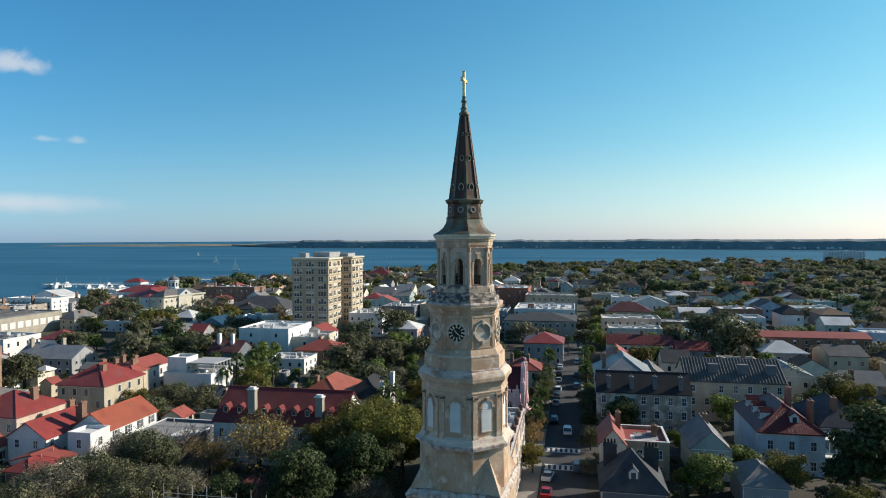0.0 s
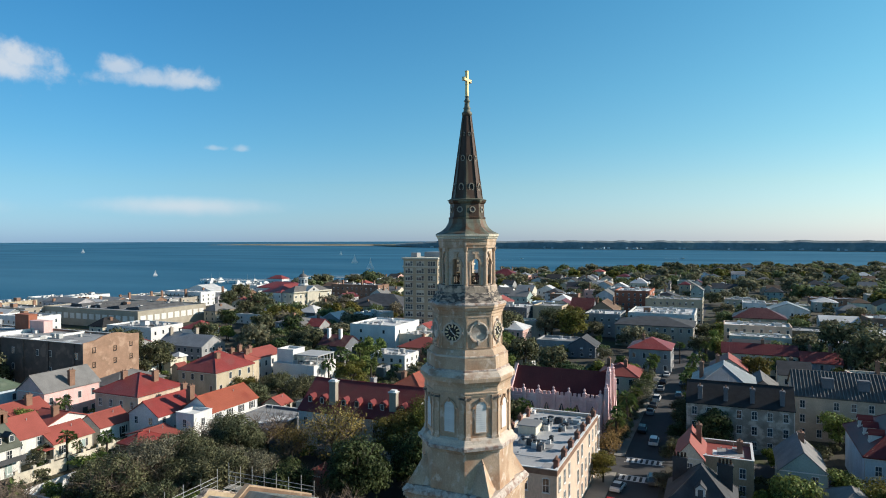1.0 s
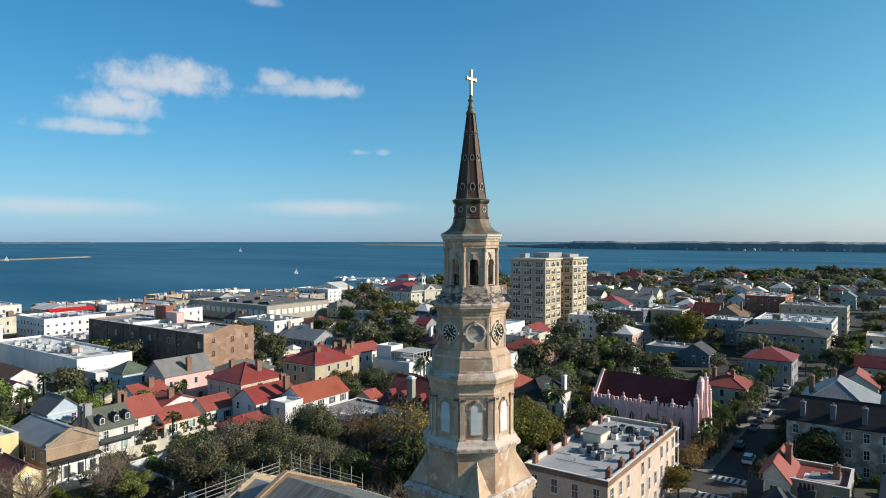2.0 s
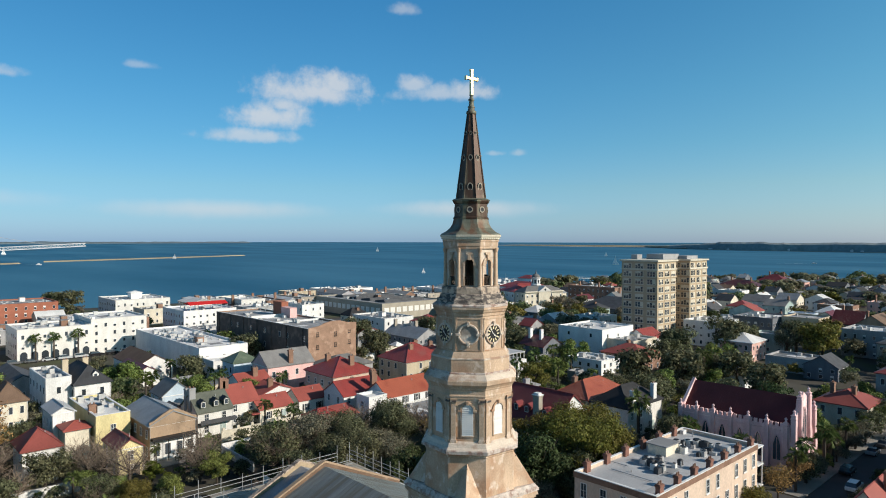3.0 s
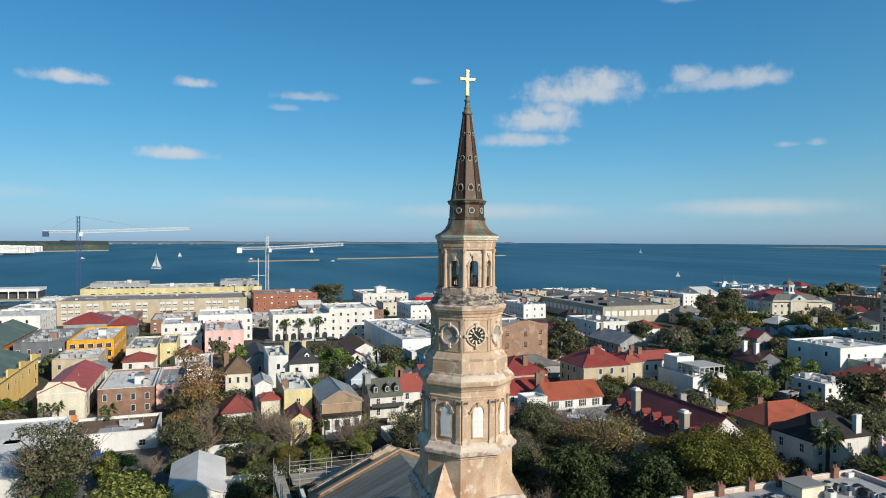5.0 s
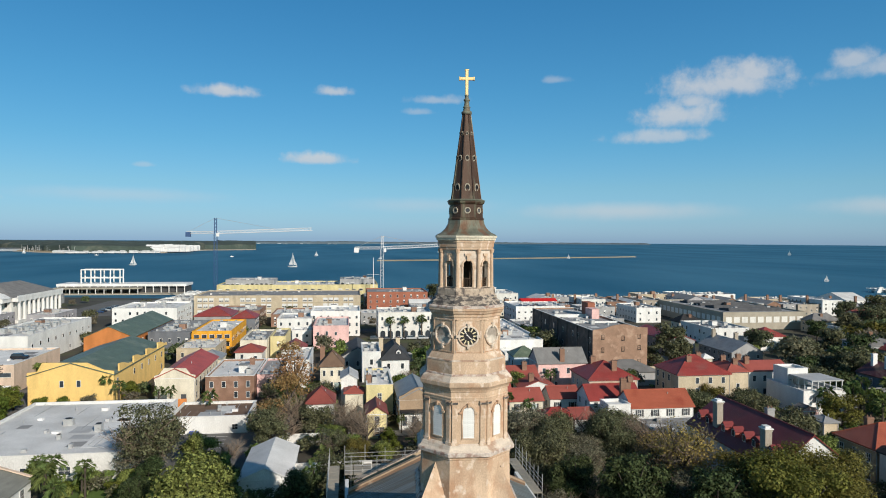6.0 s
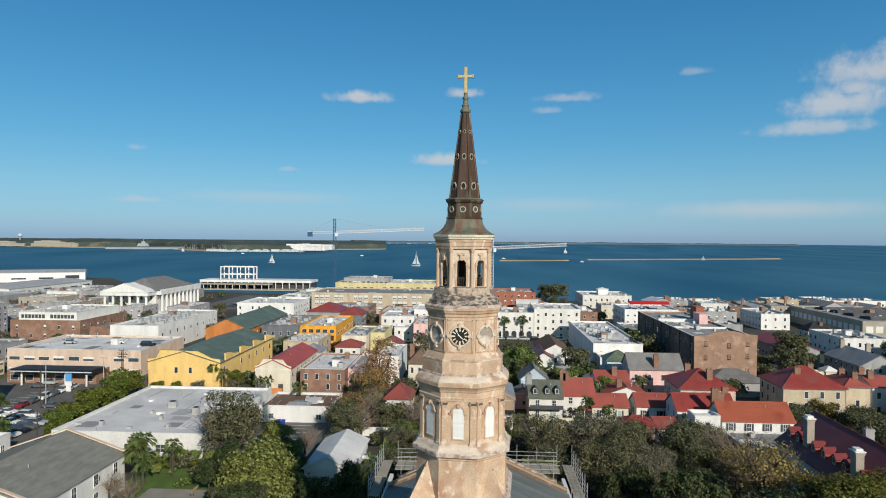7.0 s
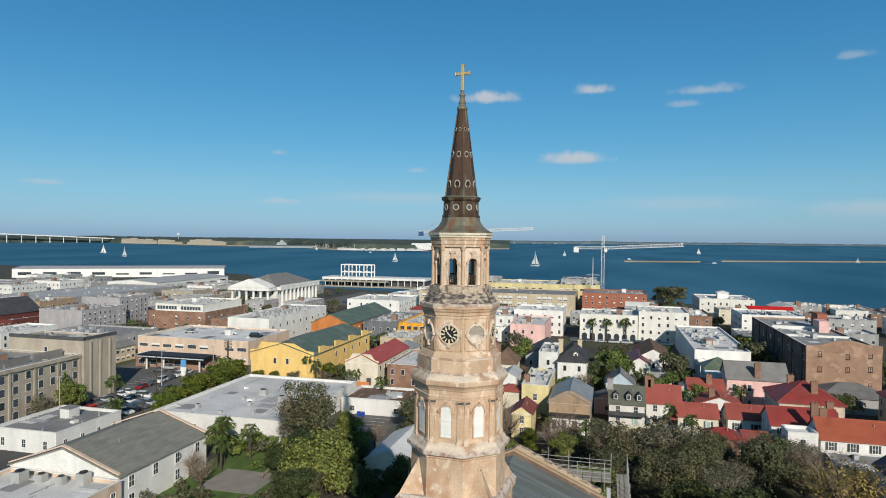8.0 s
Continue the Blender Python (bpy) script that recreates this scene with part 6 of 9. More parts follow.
extrude_poly(bm, [(-2.0, 2.5), (4.6, 2.5), (4.6, 2.66), (-2.0, 2.66)], -6.6, -4.6)
link("porch_roof", bm, RUST, row_end)
for x in (-1.6, 1.4, 4.2):
    bm = bmesh.new()
    rod(bm, (x, -6.4, 0), (x, -6.4, 2.5), 0.09, 6)
    link("porch_post", bm, TRIM, row_end)
house("row_house", "low cream row house with coral red roof beside a palm", -105, -97.8, 39.5, 47.5, 3.9, "gy", 2.3, "ivory", RUST, 1, "NW", style="shutter", gap=3.2)
house("row_house", "small house with coral red tin roof", -126, -117, 33, 42, 5.6, "gy", 2.2, "white", RUST, 2, "NW", ((0.4, 0.2, 9.2),))
house("row_house", "low white house with coral red roof and chimney", -116, -107.5, 34, 44.5, 4.4, "gx", 1.9, "white", RUST, 1, "NW", ((0.5, -0.3, 7.8),))
house("house", "low building with black slate gable roof", -184, -160, -15, -4, 4.6, "gx", 3.0, "grey", SLATE, 1, "NW", far=True)
house("house", "long low hall with maroon tin roof", -176, -158, 19, 26, 4.2, "gx", 2.0, "white", DEEPRED, 1, "NW", far=True)
house("house", "pale house with green tin hipped roof", -143, -135.5, 39.5, 47.5, 8, "hip", 2.6, "blue", GREENTIN, 2, "NW")
house("house", "rose stucco house with grey slate gable roof", -130.5, -121, 43, 58, 8.6, "gy", 3.6, "rose", SHINGLE, 2, "NW", ((0.9, 0.0, 12.5),))
house("house", "peach house with red hipped roof", -113, -99, 50.5, 64, 8, "hip", 3.8, "peach", REDTIN, 2, "NW", ((-0.4, -0.3, 12.4), (0.55, 0.2, 12.4)))
house("house", "white stucco cube with flat roof", -112, -91.5, 166, 188, 10.6, "flat", 0, "white", WHITEROOF, 3, "NW", far=True, units=5, gap=6.5, w=0.9, wh=1.4)
house("outbuilding", "low white terrace house with flat roof", -86, -72.6, 137, 148, 5.0, "flat", 0, "white", WHITEROOF, 2, "NW", units=4)
house("studio_house", "white house with roof terrace and penthouse", -101, -86, 103, 115, 6.6, "flat", 0, "white", PALEROOF, 2, "W", gap=4, units=3)
loggia = thing("roof_loggia", -91, 110, 6.0, 0, "pale flat loggia roof on white posts over a terrace", "loggia")
bm = bmesh.new()
box(bm, -4.2, 4.8, -4.6, 4.6, 2.9, 3.2)
link("slab", bm, PALEROOF, loggia)
bm = bmesh.new()
rod(bm, (0, 0, 0), (0, 0, 2.9), 0.13, 8)
me_lp = mesh_of(bm, "post", TRIM)
for x, y in [(4.5, -4.3 + 1.72 * i) for i in range(6)] + [(-3.0 + 2.4 * i, -4.3) for i in range(3)]:
    share("post", me_lp, loggia, pose(x, y, 0))
bm = bmesh.new()
box(bm, 4.45, 4.55, -4.3, 4.3, 0.85, 0.95), box(bm, 4.45, 4.55, -4.3, 4.3, 0.4, 0.46)
link("railing", bm, TRIM, loggia)
house("house", "white stucco house with red tin roof beside a terrace", -116, -106, 101, 114, 8, "gy", 2.0, "white", RUST, 2, "NW", ((-0.5, -0.8, 11.4), (0.3, -0.8, 11.4)))
house("penthouse", "small white rooftop penthouse", -101, -95, 105, 111, 10.6, "flat", 0, "white", WHITEROOF, 1, "NW", take=False, z0=0, w=1.4, category="penthouse")
house("house", "buff house with low red hipped roof", -114, -103, 92.5, 98.8, 8.5, "hip", 1.8, "buff", RUST, 3, "NW", ((-0.4, 0, 11.6), (0.5, 0.2, 11.6)))
house("house", "house with orange tin hipped roof", -50.5, -40.5, 83, 100, 7, "hip", 3.4, "tan", ORANGE, 2, "NW", ((-0.5, -0.4, 10.8),))
house("house", "white house with black hipped roof and white chimneys", -39.6, -30, 83, 98, 7.0, "hip", 3.8, "ivory", BLACKSLATE, 2, "NW", ((0.9, -0.6, 10.6), (0.9, 0.6, 11)), WALL["white"])
house("cottage", "small white cottage with red roof", -14, -8.6, 69, 77, 5.5, "gy", 2.0, "white", RUST, 2, "NW", take=True)
ex = house("exchange_hall", "pale stone exchange hall with pediment and white cupola", -219.5, -208.5, 266, 295, 12.2, "hip", 3.6, "cream", SHINGLE, 3, "NW", far=True, category="hall", ang=-16, gap=3.4, w=1.1, wh=2.0)
bm = bmesh.new()
box(bm, 5.2, 6.4, -4.6, 4.6, 0, 12.2), box(bm, 5.3, 6.6, -14.8, 14.8, 12.0, 12.7), box(bm, 5.3, 6.5, -14.6, 14.6, 4.2, 4.6)
link("front_bay", bm, WALL["cream"], ex)
bm = bmesh.new()
lo = [bm.verts.new((1.0, y, z)) for y, z in ((-5.2, 12.4), (5.2, 12.4), (0, 15.8))]
hi = [bm.verts.new((6.8, y, z)) for y, z in ((-5.2, 12.4), (5.2, 12.4), (0, 15.8))]
bm.faces.new(lo), bm.faces.new(hi[::-1])
for i in range(3):
    bm.faces.new((lo[i], lo[(i + 1) % 3], hi[(i + 1) % 3], hi[i]))
link("pediment", bm, WALL["ivory"], ex)
share("round_window", mesh_of(disc(0.7, -0.05, 16), "round_window", GLASS), ex, pose(6.86, 0, 13.6, 0, 0, 90))
bm = bmesh.new()
lathe(bm, [(3.3, 13.4), (3.3, 16.2), (2.9, 16.4), (2.9, 20.0), (3.4, 20.2), (3.4, 20.6), (2.8, 20.8)], 8, 22.5)
cup = link("cupola", bm, WHITE, ex)
cup.matrix_local = pose(-3.5, 0, 0)
bm = bmesh.new()
lathe(bm, [(2.9, 20.7), (2.6, 21.7), (1.7, 22.6), (0.5, 23.1), (0.35, 24.2), (0.06, 25.8)], 16, 0)
link("dome", bm, SHINGLE, cup, "grey lead dome")
for k in range(8):
    share("cupola_window", window_mesh(1.0, 2.4, "plain")[2], cup, pose(0, 0, 0, 0, 0, 45 * k) @ pose(0, -2.69, 17.0))
house("exchange_wing", "white rear wing with red hipped tin roof", -240, -221, 271, 298, 11.6, "hip", 4.6, "white", REDTIN, 3, "NW", far=True, category="hall", ang=-16)
house("annex", "low cream stone annex before a hall", -219, -198, 248, 258, 6.2, "flat", 0, "cream", PALEROOF, 1, "NW", far=True, ang=-16, category="annex")
house("building", "dark brick block with white windows and cornice", -232, -194, 336, 352, 12.6, "flat", 0, BRICK, TARPAPER, 3, "NW", far=True, gap=3.4, category="building", units=8, chim=((-0.6, -0.6, 15.5), (0.2, -0.5, 15.5), (0.7, -0.4, 15.5)))
house("hall", "dark slate-roofed hall with hipped roof", -180, -142, 272, 298, 6, "hip", 6, "slate", SLATE, 2, "NW", far=True, category="hall")
house("house", "white gabled house with tall chimney behind a hall", -190, -180, 318, 330, 8, "gy", 3.4, "ivory", SHINGLE, 2, "NW", ((0.3, 0.2, 13.5),), far=True)
house("house", "white building with red hipped roof", -294, -258, 330, 350, 9, "hip", 4, "white", REDTIN, 2, "NW", far=True)
house("house", "white gabled waterfront house", -345, -319, 310, 326, 7, "gy", 4, "white", WHITEROOF, 2, "NW", far=True)
house("house", "white house with flat roof near the harbour", -330, -306, 345, 365, 9, "flat", 0, "white", WHITEROOF, 3, "NW", far=True, units=3)
depot = house("depot", "long grey concrete depot with dark skylights and pale panels", -310, -240, 175, 221, 9, "flat", 0, CONCRETE, TARPAPER, 1, "", far=True, units=10, category="depot")
bm = bmesh.new()
for i in range(10):
    y = -21.5 + i * 4.4
    box(bm, 35.0, 35.1, y, y + 3.2, 3.6, 6.6)
for i in range(14):
    x = -33 + i * 4.8
    box(bm, x, x + 3.2, -23.1, -23.0, 3.6, 6.4)
link("wall_panel", bm, WALL["ivory"], depot, "pale square wall panels")["kind"] = "stuff"
bm = bmesh.new()
for i in range(4):
    extrude_poly(bm, [(-26 + i * 14, 8.4), (-16 + i * 14, 8.4), (-17 + i * 14, 10.2), (-25 + i * 14, 9.4)], -14, 16)
link("skylight", bm, SLATE, depot, "dark sloping skylights")["kind"] = "stuff"
house("house", "grey stone house with low hipped slate roof", -150, -136.5, 167, 180, 9.2, "hip", 2.2, "grey", SHINGLE, 3, "NW", ((-0.4, 0.2, 12.4),), far=True)
house("house", "narrow grey house with red tin gable", -136, -129.5, 170, 178, 8.2, "gx", 2.6, "grey", REDTIN, 2, "NW", far=True)
house("house", "dark maroon-roofed house with two white chimneys", -107, -96, 136, 147, 7, "gx", 3.0, "slate", BROWNRED, 2, "NW", ((-0.6, -0.3, 12.4), (0.3, -0.3, 12.4)), WALL["white"])
house("house", "brick house with low rusty red hipped roof", -82, -66, 150.8, 163.5, 5.6, "hip", 3.0, BRICK, RUST, 2, "NW", ((-0.2, 0.2, 9.4),))
house("cottage", "small white gabled garden cottage", -41.5, -33, 153, 159.5, 4.2, "gy", 2.4, "white", GREYTIN, 1, "NW")
house("house", "low grey block with flat roof among trees", -41, -26, 189.5, 202, 5, "flat", 0, "grey", TARPAPER, 1, "NW", far=True)
house("building", "dark blue-grey block with white windows and white roof", -85, -67, 266, 288, 9.0, "flat", 0, "slate", WHITEROOF, 2, "NW", far=True, units=9, gap=2.5, w=1.1, category="building")
house("building", "beige stucco block with flat roof beside a dark one", -66, -50.5, 274, 292, 9.6, "flat", 0, "buff", TARPAPER, 2, "NW", far=True, gap=5, category="building")
house("house", "dark house with steep maroon gable roof and white gable end", -49, -37, 286, 300, 7.4, "gx", 5.4, "slate", DEEPRED, 2, "NW", ((-0.6, 0.3, 14.5),), far=True)
house("house", "brown stone house with conical dormer and slate roof", -36.5, -23, 272, 290, 8.6, "gy", 4.6, "brown", BROWNROOF, 3, "NW", ((0.6, 0.5, 14.5), (-0.6, 0.2, 14.0)), far=True)
house("house", "teal house with slate gable roof", -102, -90, 346, 360, 7.5, "gx", 3.2, "teal", SHINGLE, 2, "NW", ((0.9, 0, 12.5),), far=True)
house("house", "white house with red hipped roof behind blocks", -116, -104, 330, 343, 7, "hip", 3.2, "white", REDTIN, 2, "NW", far=True)
house("house", "grey shingled house with sunlit gable", -121, -106, 362, 376, 8, "gx", 3.4, "ivory", SHINGLE, 2, "NW", far=True)
house("house", "white house with maroon roof near the point", -196, -164, 494, 514, 7.5, "hip", 4.6, "white", BROWNRED, 2, "NW", ((-0.5, 0, 14), (0.5, 0, 14)), far=True)
house("house", "large house with red hipped roof and white dormers", -186, -160, 546, 568, 9, "hip", 6.2, "rose", DARKRED, 2, "NW", ((-0.4, 0.2, 17), (0.5, 0.2, 17)), far=True)
house("house", "white gabled house among trees near the point", -182, -170, 440, 452, 7, "gy", 4.2, "white", SLATE, 2, "NW", far=True)
house("building", "cream block with low parapet and flat roof", -92.4, -80, 169, 186, 7.2, "flat", 0, "cream", PALEROOF, 2, "NW", far=True, units=3, category="building")
house("house", "white house with low red hipped roof", -191, -180, 155, 166, 6, "hip", 3.2, "white", REDTIN, 1, "NW", far=True)
# south-west of the tower
house("house", "derelict house with peeling stucco and dark slate roof", 20, 40.3, 88.3, 98, 10, "gx", 3.6, RUINED, BLACKSLATE, 3, "NW", ((-0.75, -0.75, 13.2), (-0.25, -0.75, 13.2), (0.25, -0.75, 13.4), (0.8, -0.75, 13.4)), WALL["slate"], gap=2.4)
house("house", "rear wing with grey metal hipped roof", 20.2, 34, 98.2, 119, 10, "hip", 5, RUINED, GREYTIN, 3, "W", ((-0.7, -0.2, 15.4), (-0.2, 0.7, 15.6)))
TANPEEL = material("worn_tan_stucco", (0.62, 0.52, 0.41), 0.95, 0.7, 0.4, 5.0, 0.5, stain=(0.46, 0.39, 0.31), stain_at=0.55)
tenement = house("tenement", "derelict stucco block with corrugated roof and broad chimneys", 41.6, 64.4, 103.2, 118.5, 10, "gx", 4.2, TANPEEL, CORRUG, 3, "NW", gap=2.8)
bm = bmesh.new()
for i in range(32):
    x = -11.3 + i * 0.73
    for s_ in (-1, 1):
        rod(bm, (x, s_ * 8.0, 9.9), (x, 0, 14.28), 0.11, 5)
link("roof_ribs", bm, SHINGLE, tenement, "corrugated roof ribs")
for x in (-4.6, 2.2, 8.6):
    chimney(tenement, x, -4.6, 10.5, 13.6, WALL["slate"], 1.15, 0.7, False)
house("house", "house with flat rusty red roof", 21.5, 32, 61, 71.5, 7, "flat", 0, "tan", RUST, 2, "NW", ((0.6, 0.1, 8.6),))
house("house", "narrow house with red gable roof and white dormer", 19.6, 24, 59.5, 70, 7, "gy", 2.6, "cream", RUST, 2, "NW", ((0.6, 0.3, 11),), take=False)
house("cottage", "pale teal cottage with grey shingle gable", 36, 43, 62.5, 74.5, 6, "gy", 3.2, "teal", SHINGLE, 2, "NW", ((0.1, 0.3, 10.4),))
rh_ = house("house", "white house with dark red hipped roof and white dormers", 49.2, 60.5, 68, 88, 8, "hip", 4.2, "blue", DEEPRED, 2, "NW", ((0.5, 0.2, 14.2), (0.9, -0.4, 13.0)), BRICK, porch=True)
dormer(rh_, 1.0, -8.2, 9.2, 0, WALL["white"], DEEPRED)
for x in (-5.0, 0.0, 5.0):
    dormer(rh_, x, -4.4, 9.2, 270, WALL["white"], DEEPRED)
house("house", "dark blue-roofed house behind a red roof", 62, 71, 74, 90, 8, "hip", 4.0, "grey", SLATE, 2, "NW", ((-0.3, -0.6, 13),))
house("cottage", "low cottage with grey slate hipped roof", 41.8, 48.5, 48.6, 58, 4.6, "hip", 2.4, "grey", SHINGLE, 1, "N")
dark_house = house("house", "dark slate-roofed house with black chimney stacks and white dormer", 19.2, 29.0, 42.5, 53.5, 4.6, "hip", 5.0, "slate", SLATE, 1, "NW")
dormer(dark_house, 0.0, -4.3, 5.8, 0, WALL["white"], SLATE, 0.7, 1.4, 2.2)
bm = bmesh.new()
rod(bm, (0, 0, 0), (0, 0, 0.75), 0.2, 8, 0, 0.15)
me_pot = mesh_of(bm, "chimney_pot", DARKIN)
for x, y in ((-3.3, 2.6), (3.4, 1.8)):
    ch = chimney(dark_house, x, y, 4.6, 9.6, SLATE, 1.1, 0.5, False)
    for i in range(4):
        share("chimney_pot", me_pot, ch, pose(-0.8 + i * 0.53, 0, 5.0))
house("house", "white row house with deep red roof and dormer", 26.5, 49, 175.5, 186, 7, "gx", 2.6, "cream", DEEPRED, 2, "NW", ((0.1, 0.1, 11),), gap=2.2, far=True)
house("house", "grey house with red tin hipped roof", -2.4, 11, 165.5, 180, 8, "hip", 3, "grey", REDTIN, 2, "NW", ((-0.4, 0, 11.8),), far=True)
house("house", "low house with rusty red hipped roof", -6, 5, 127.5, 140, 6, "hip", 2.6, "cream", RUST, 2, "NW", ((-0.6, 0, 9.8), (0.3, -0.2, 9.8)), far=True)
house("house", "pale green house with purple-red gable", 76, 87, 139, 148, 6.5, "gy", 3.2, "teal", BROWNROOF, 2, "NW", far=True)
house("school_block", "dark brick block with red metal roof and white windows", 78.6, 117, 188, 200, 9, "gx", 1.4, BRICK, RUST, 3, "NW", far=True, gap=3.6, category="building")
house("row", "long dark block with pale flat roof", 78, 88, 200.5, 245, 9, "flat", 0, "slate", WHITEROOF, 3, "NW", far=True, category="building")
# white block; the blue wall colour paints in its shade
house("house", "pale blue house with flat roof", 120.5, 134, 204, 216, 9, "flat", 0, "blue", WHITEROOF, 2, "NW", far=True)
house("house", "light blue gabled house", 111, 124.5, 311, 326, 7.2, "gy", 3.5, "blue", SLATE, 2, "NW", far=True)
house("house", "grey-brown block with slate mansard roof and white dormers", -15, 15.6, 219, 241, 9, "hip", 2.6, "stone", SLATE, 3, "NW", far=True)
house("house", "white stepped block with flat roofs", -13, 15.2, 243, 272, 11.4, "flat", 0, "ivory", WHITEROOF, 4, "NW", far=True, units=14)
house("house", "grey terrace with white flat roof", -32, -16, 240, 258, 10.5, "flat", 0, "grey", WHITEROOF, 3, "NW", far=True, units=6)
house("house", "orange brick block with white flat roof", -31, -11.6, 322, 350, 15, "flat", 0, REDBRICK, WHITEROOF, 5, "NW", far=True, units=12)
house("house", "pale stone block with flat roof and cornice", -12, 16.6, 304, 322, 12.6, "flat", 0, "buff", TARPAPER, 4, "NW", far=True, units=6)
house("house", "cream flat-roofed block with roof terrace", 29, 50.5, 215, 226, 7.1, "flat", 0, "cream", WHITEROOF, 2, "NW", far=True, units=6)
house("house", "dark lean-to with slate roof", 30, 44, 203, 213, 5.4, "gx", 1.6, "slate", SLATE, 1, "NW", far=True)
house("house", "long cream block with white roof", 27, 52, 232, 246, 9.2, "flat", 0, "peach", WHITEROOF, 3, "NW", far=True, units=8)
house("house", "house with maroon gable roof beside a white one", 31, 54, 282, 298, 6.8, "hip", 4.2, "buff", BROWNRED, 2, "NW", far=True)
house("house", "white house with flat roof terrace", 36, 47, 316, 330, 11, "flat", 0, "white", WHITEROOF, 3, "NW", far=True, units=4)
house("house", "pale house with grey tin gable roof and arched windows", 48, 67, 318, 332, 7.6, "gy", 3.6, "ivory", GREYTIN, 2, "NW", far=True)
house("hall", "dark green hall with teal gable", 52.5, 68, 240, 254, 7, "flat", 0, MOSS, TARPAPER, 1, "W", far=True, category="hall")
house("cottage", "dark gabled cottage with white attic window", -27, -17, 184, 194, 4.6, "gy", 3.2, "slate", SLATE, 2, "NW", far=True)
house("house", "lavender house with red seamed gable roof", 49.6, 61, 173, 183, 5.8, "gx", 2.6, "lavender", REDTIN, 2, "NW", ((-0.5, 0.1, 10.2), (0.5, 0.1, 10.2)), far=True)
house("house", "white cottage with pale tin roof", 68, 84, 287, 299, 6.2, "gx", 2.2, "white", WHITEROOF, 1, "NW", far=True)
house("house", "red brick front with rounded gable and white roof", 86, 106, 281, 298, 9.0, "flat", 0, BRICK, WHITEROOF, 2, "NW", far=True, units=6)
house("house", "white house with flat roof beside a blue gable", 127, 146, 300, 315, 8, "flat", 0, "white", WHITEROOF, 2, "NW", far=True, units=3)
# north-east blocks
house("office_block", "grey concrete office block with tall blank end wall", -90, -78.5, -146, -121.5, 16.5, "flat", 0, "stone", TARPAPER, 4, "W", gap=40, units=3, category="building")
for i in range(3):
    bm = bmesh.new()
    box(bm, -0.25, 0.25, -0.2, 0.2, 0, 16)
    pl = link("pilaster", bm, WALL["stone"], tower)
    pl.parent = None
    pl.name = "wall_pier"
    tagged(pl, "flat concrete pier on a blank end wall", "pier", "wall piers", "structure")
    pl.matrix_world = pose(-87.5 + i * 3.4, -121.4, 0)
office = house("office_block", "grey stone office block with rows of windows", -78.3, -36, -148, -122.5, 13, "flat", 0, "stone", TARPAPER, 4, "SW", gap=3.2, w=1.3, wh=2.0, units=10, style="dark", category="building")
bm = bmesh.new()
box(bm, -0.3, 0.3, 0.0, 0.35, 0, 12.2)
me_pier = mesh_of(bm, "pier", WALL["stone"])
for i in range(7):
    share("pier", me_pier, office, pose(-20.8 + i * 6.9, 12.72, 0))
bm = bmesh.new()
box(bm, -21.4, 21.4, 12.7, 13.3, 12.2, 12.7)
link("cornice", bm, WALL["stone"], office)
for i in range(4):
    bm = bmesh.new()
    box(bm, -20 + i * 10, -11 + i * 10, 8.0, 8.25, 12.4, 14.4)
    link("roof_screen", bm, SHINGLE, office, "grey louvred screen on the roof")
house("workshop", "low white workshop with dark flat roof", -61, -43, -111, -95, 4.6, "flat", 0, "white", TARPAPER, 1, "SW", gap=4)
house("parking_deck", "peach parking deck with dark openings", -166, -136, -152, -107.5, 8.2, "flat", 0, "peach", WHITEROOF, 2, "W", gap=4.4, w=3.4, wh=1.3, style="dark", skip=0, far=False, category="car park")
house("shop", "low brick shop with dark canopy roof", -131, -124, -143, -115, 4.0, "flat", 0, BRICK, SLATE, 1, "W", gap=4, w=2.4, wh=1.6, category="shop")
station = thing("filling_station", -122.5, -126, 0, 0, "black flat filling-station canopy on white posts", "canopy")
bm = bmesh.new()
box(bm, -3.4, 3.4, -12.5, 12.5, 4.3, 5.1), box(bm, -3.2, 3.2, -12.3, 12.3, 5.1, 5.16)
link("canopy", bm, BLACK, station)
bm = bmesh.new()
box(bm, 3.4, 3.46, -12.5, 12.5, 4.4, 4.7)
link("fascia", bm, WALL["blue"], station, "pale blue fascia stripe")
for y in (-10, -3.5, 3.5, 10):
    bm = bmesh.new()
    box(bm, 1.6, 2.0, y - 0.2, y + 0.2, 0, 4.3)
    link("post", bm, WALL["white"], station)
SIGNBLUE = material("blue_sign_panel", (0.10, 0.32, 0.62), 0.5, 0.9, 1.0, 8.0, 0.0)
sign = thing("roadside_sign", -114.5, -117.5, 0, 0, "blue and white roadside totem sign", "sign")
bm = bmesh.new()
box(bm, -0.15, 0.15, -0.9, 0.9, 3.0, 5.2)
link("panel", bm, SIGNBLUE, sign)
bm = bmesh.new()
box(bm, -0.17, 0.17, -0.95, 0.95, 1.6, 2.95), box(bm, -0.12, 0.12, -0.7, 0.7, 0, 1.6)
link("base", bm, WALL["white"], sign)


def lamp_post(x, y, h):
    ob = thing("street_lamp", x, y, 0, 0, "tall grey car-park lamp post", "street lamp", "street lamps")
    bm = bmesh.new()
    rod(bm, (0, 0, 0), (0, 0, h), 0.14, 8, 0, 0.09)
    link("post", bm, STEEL, ob)
    bm = bmesh.new()
    box(bm, -0.2, 0.2, -0.9, 0.9, h, h + 0.18)
    link("lamp_head", bm, STEEL, ob)


edge = thing("roof_edging", -84.25, -121.7, 16.6, 0, "black metal roof edging on a concrete block", "roof edging")
bm = bmesh.new()
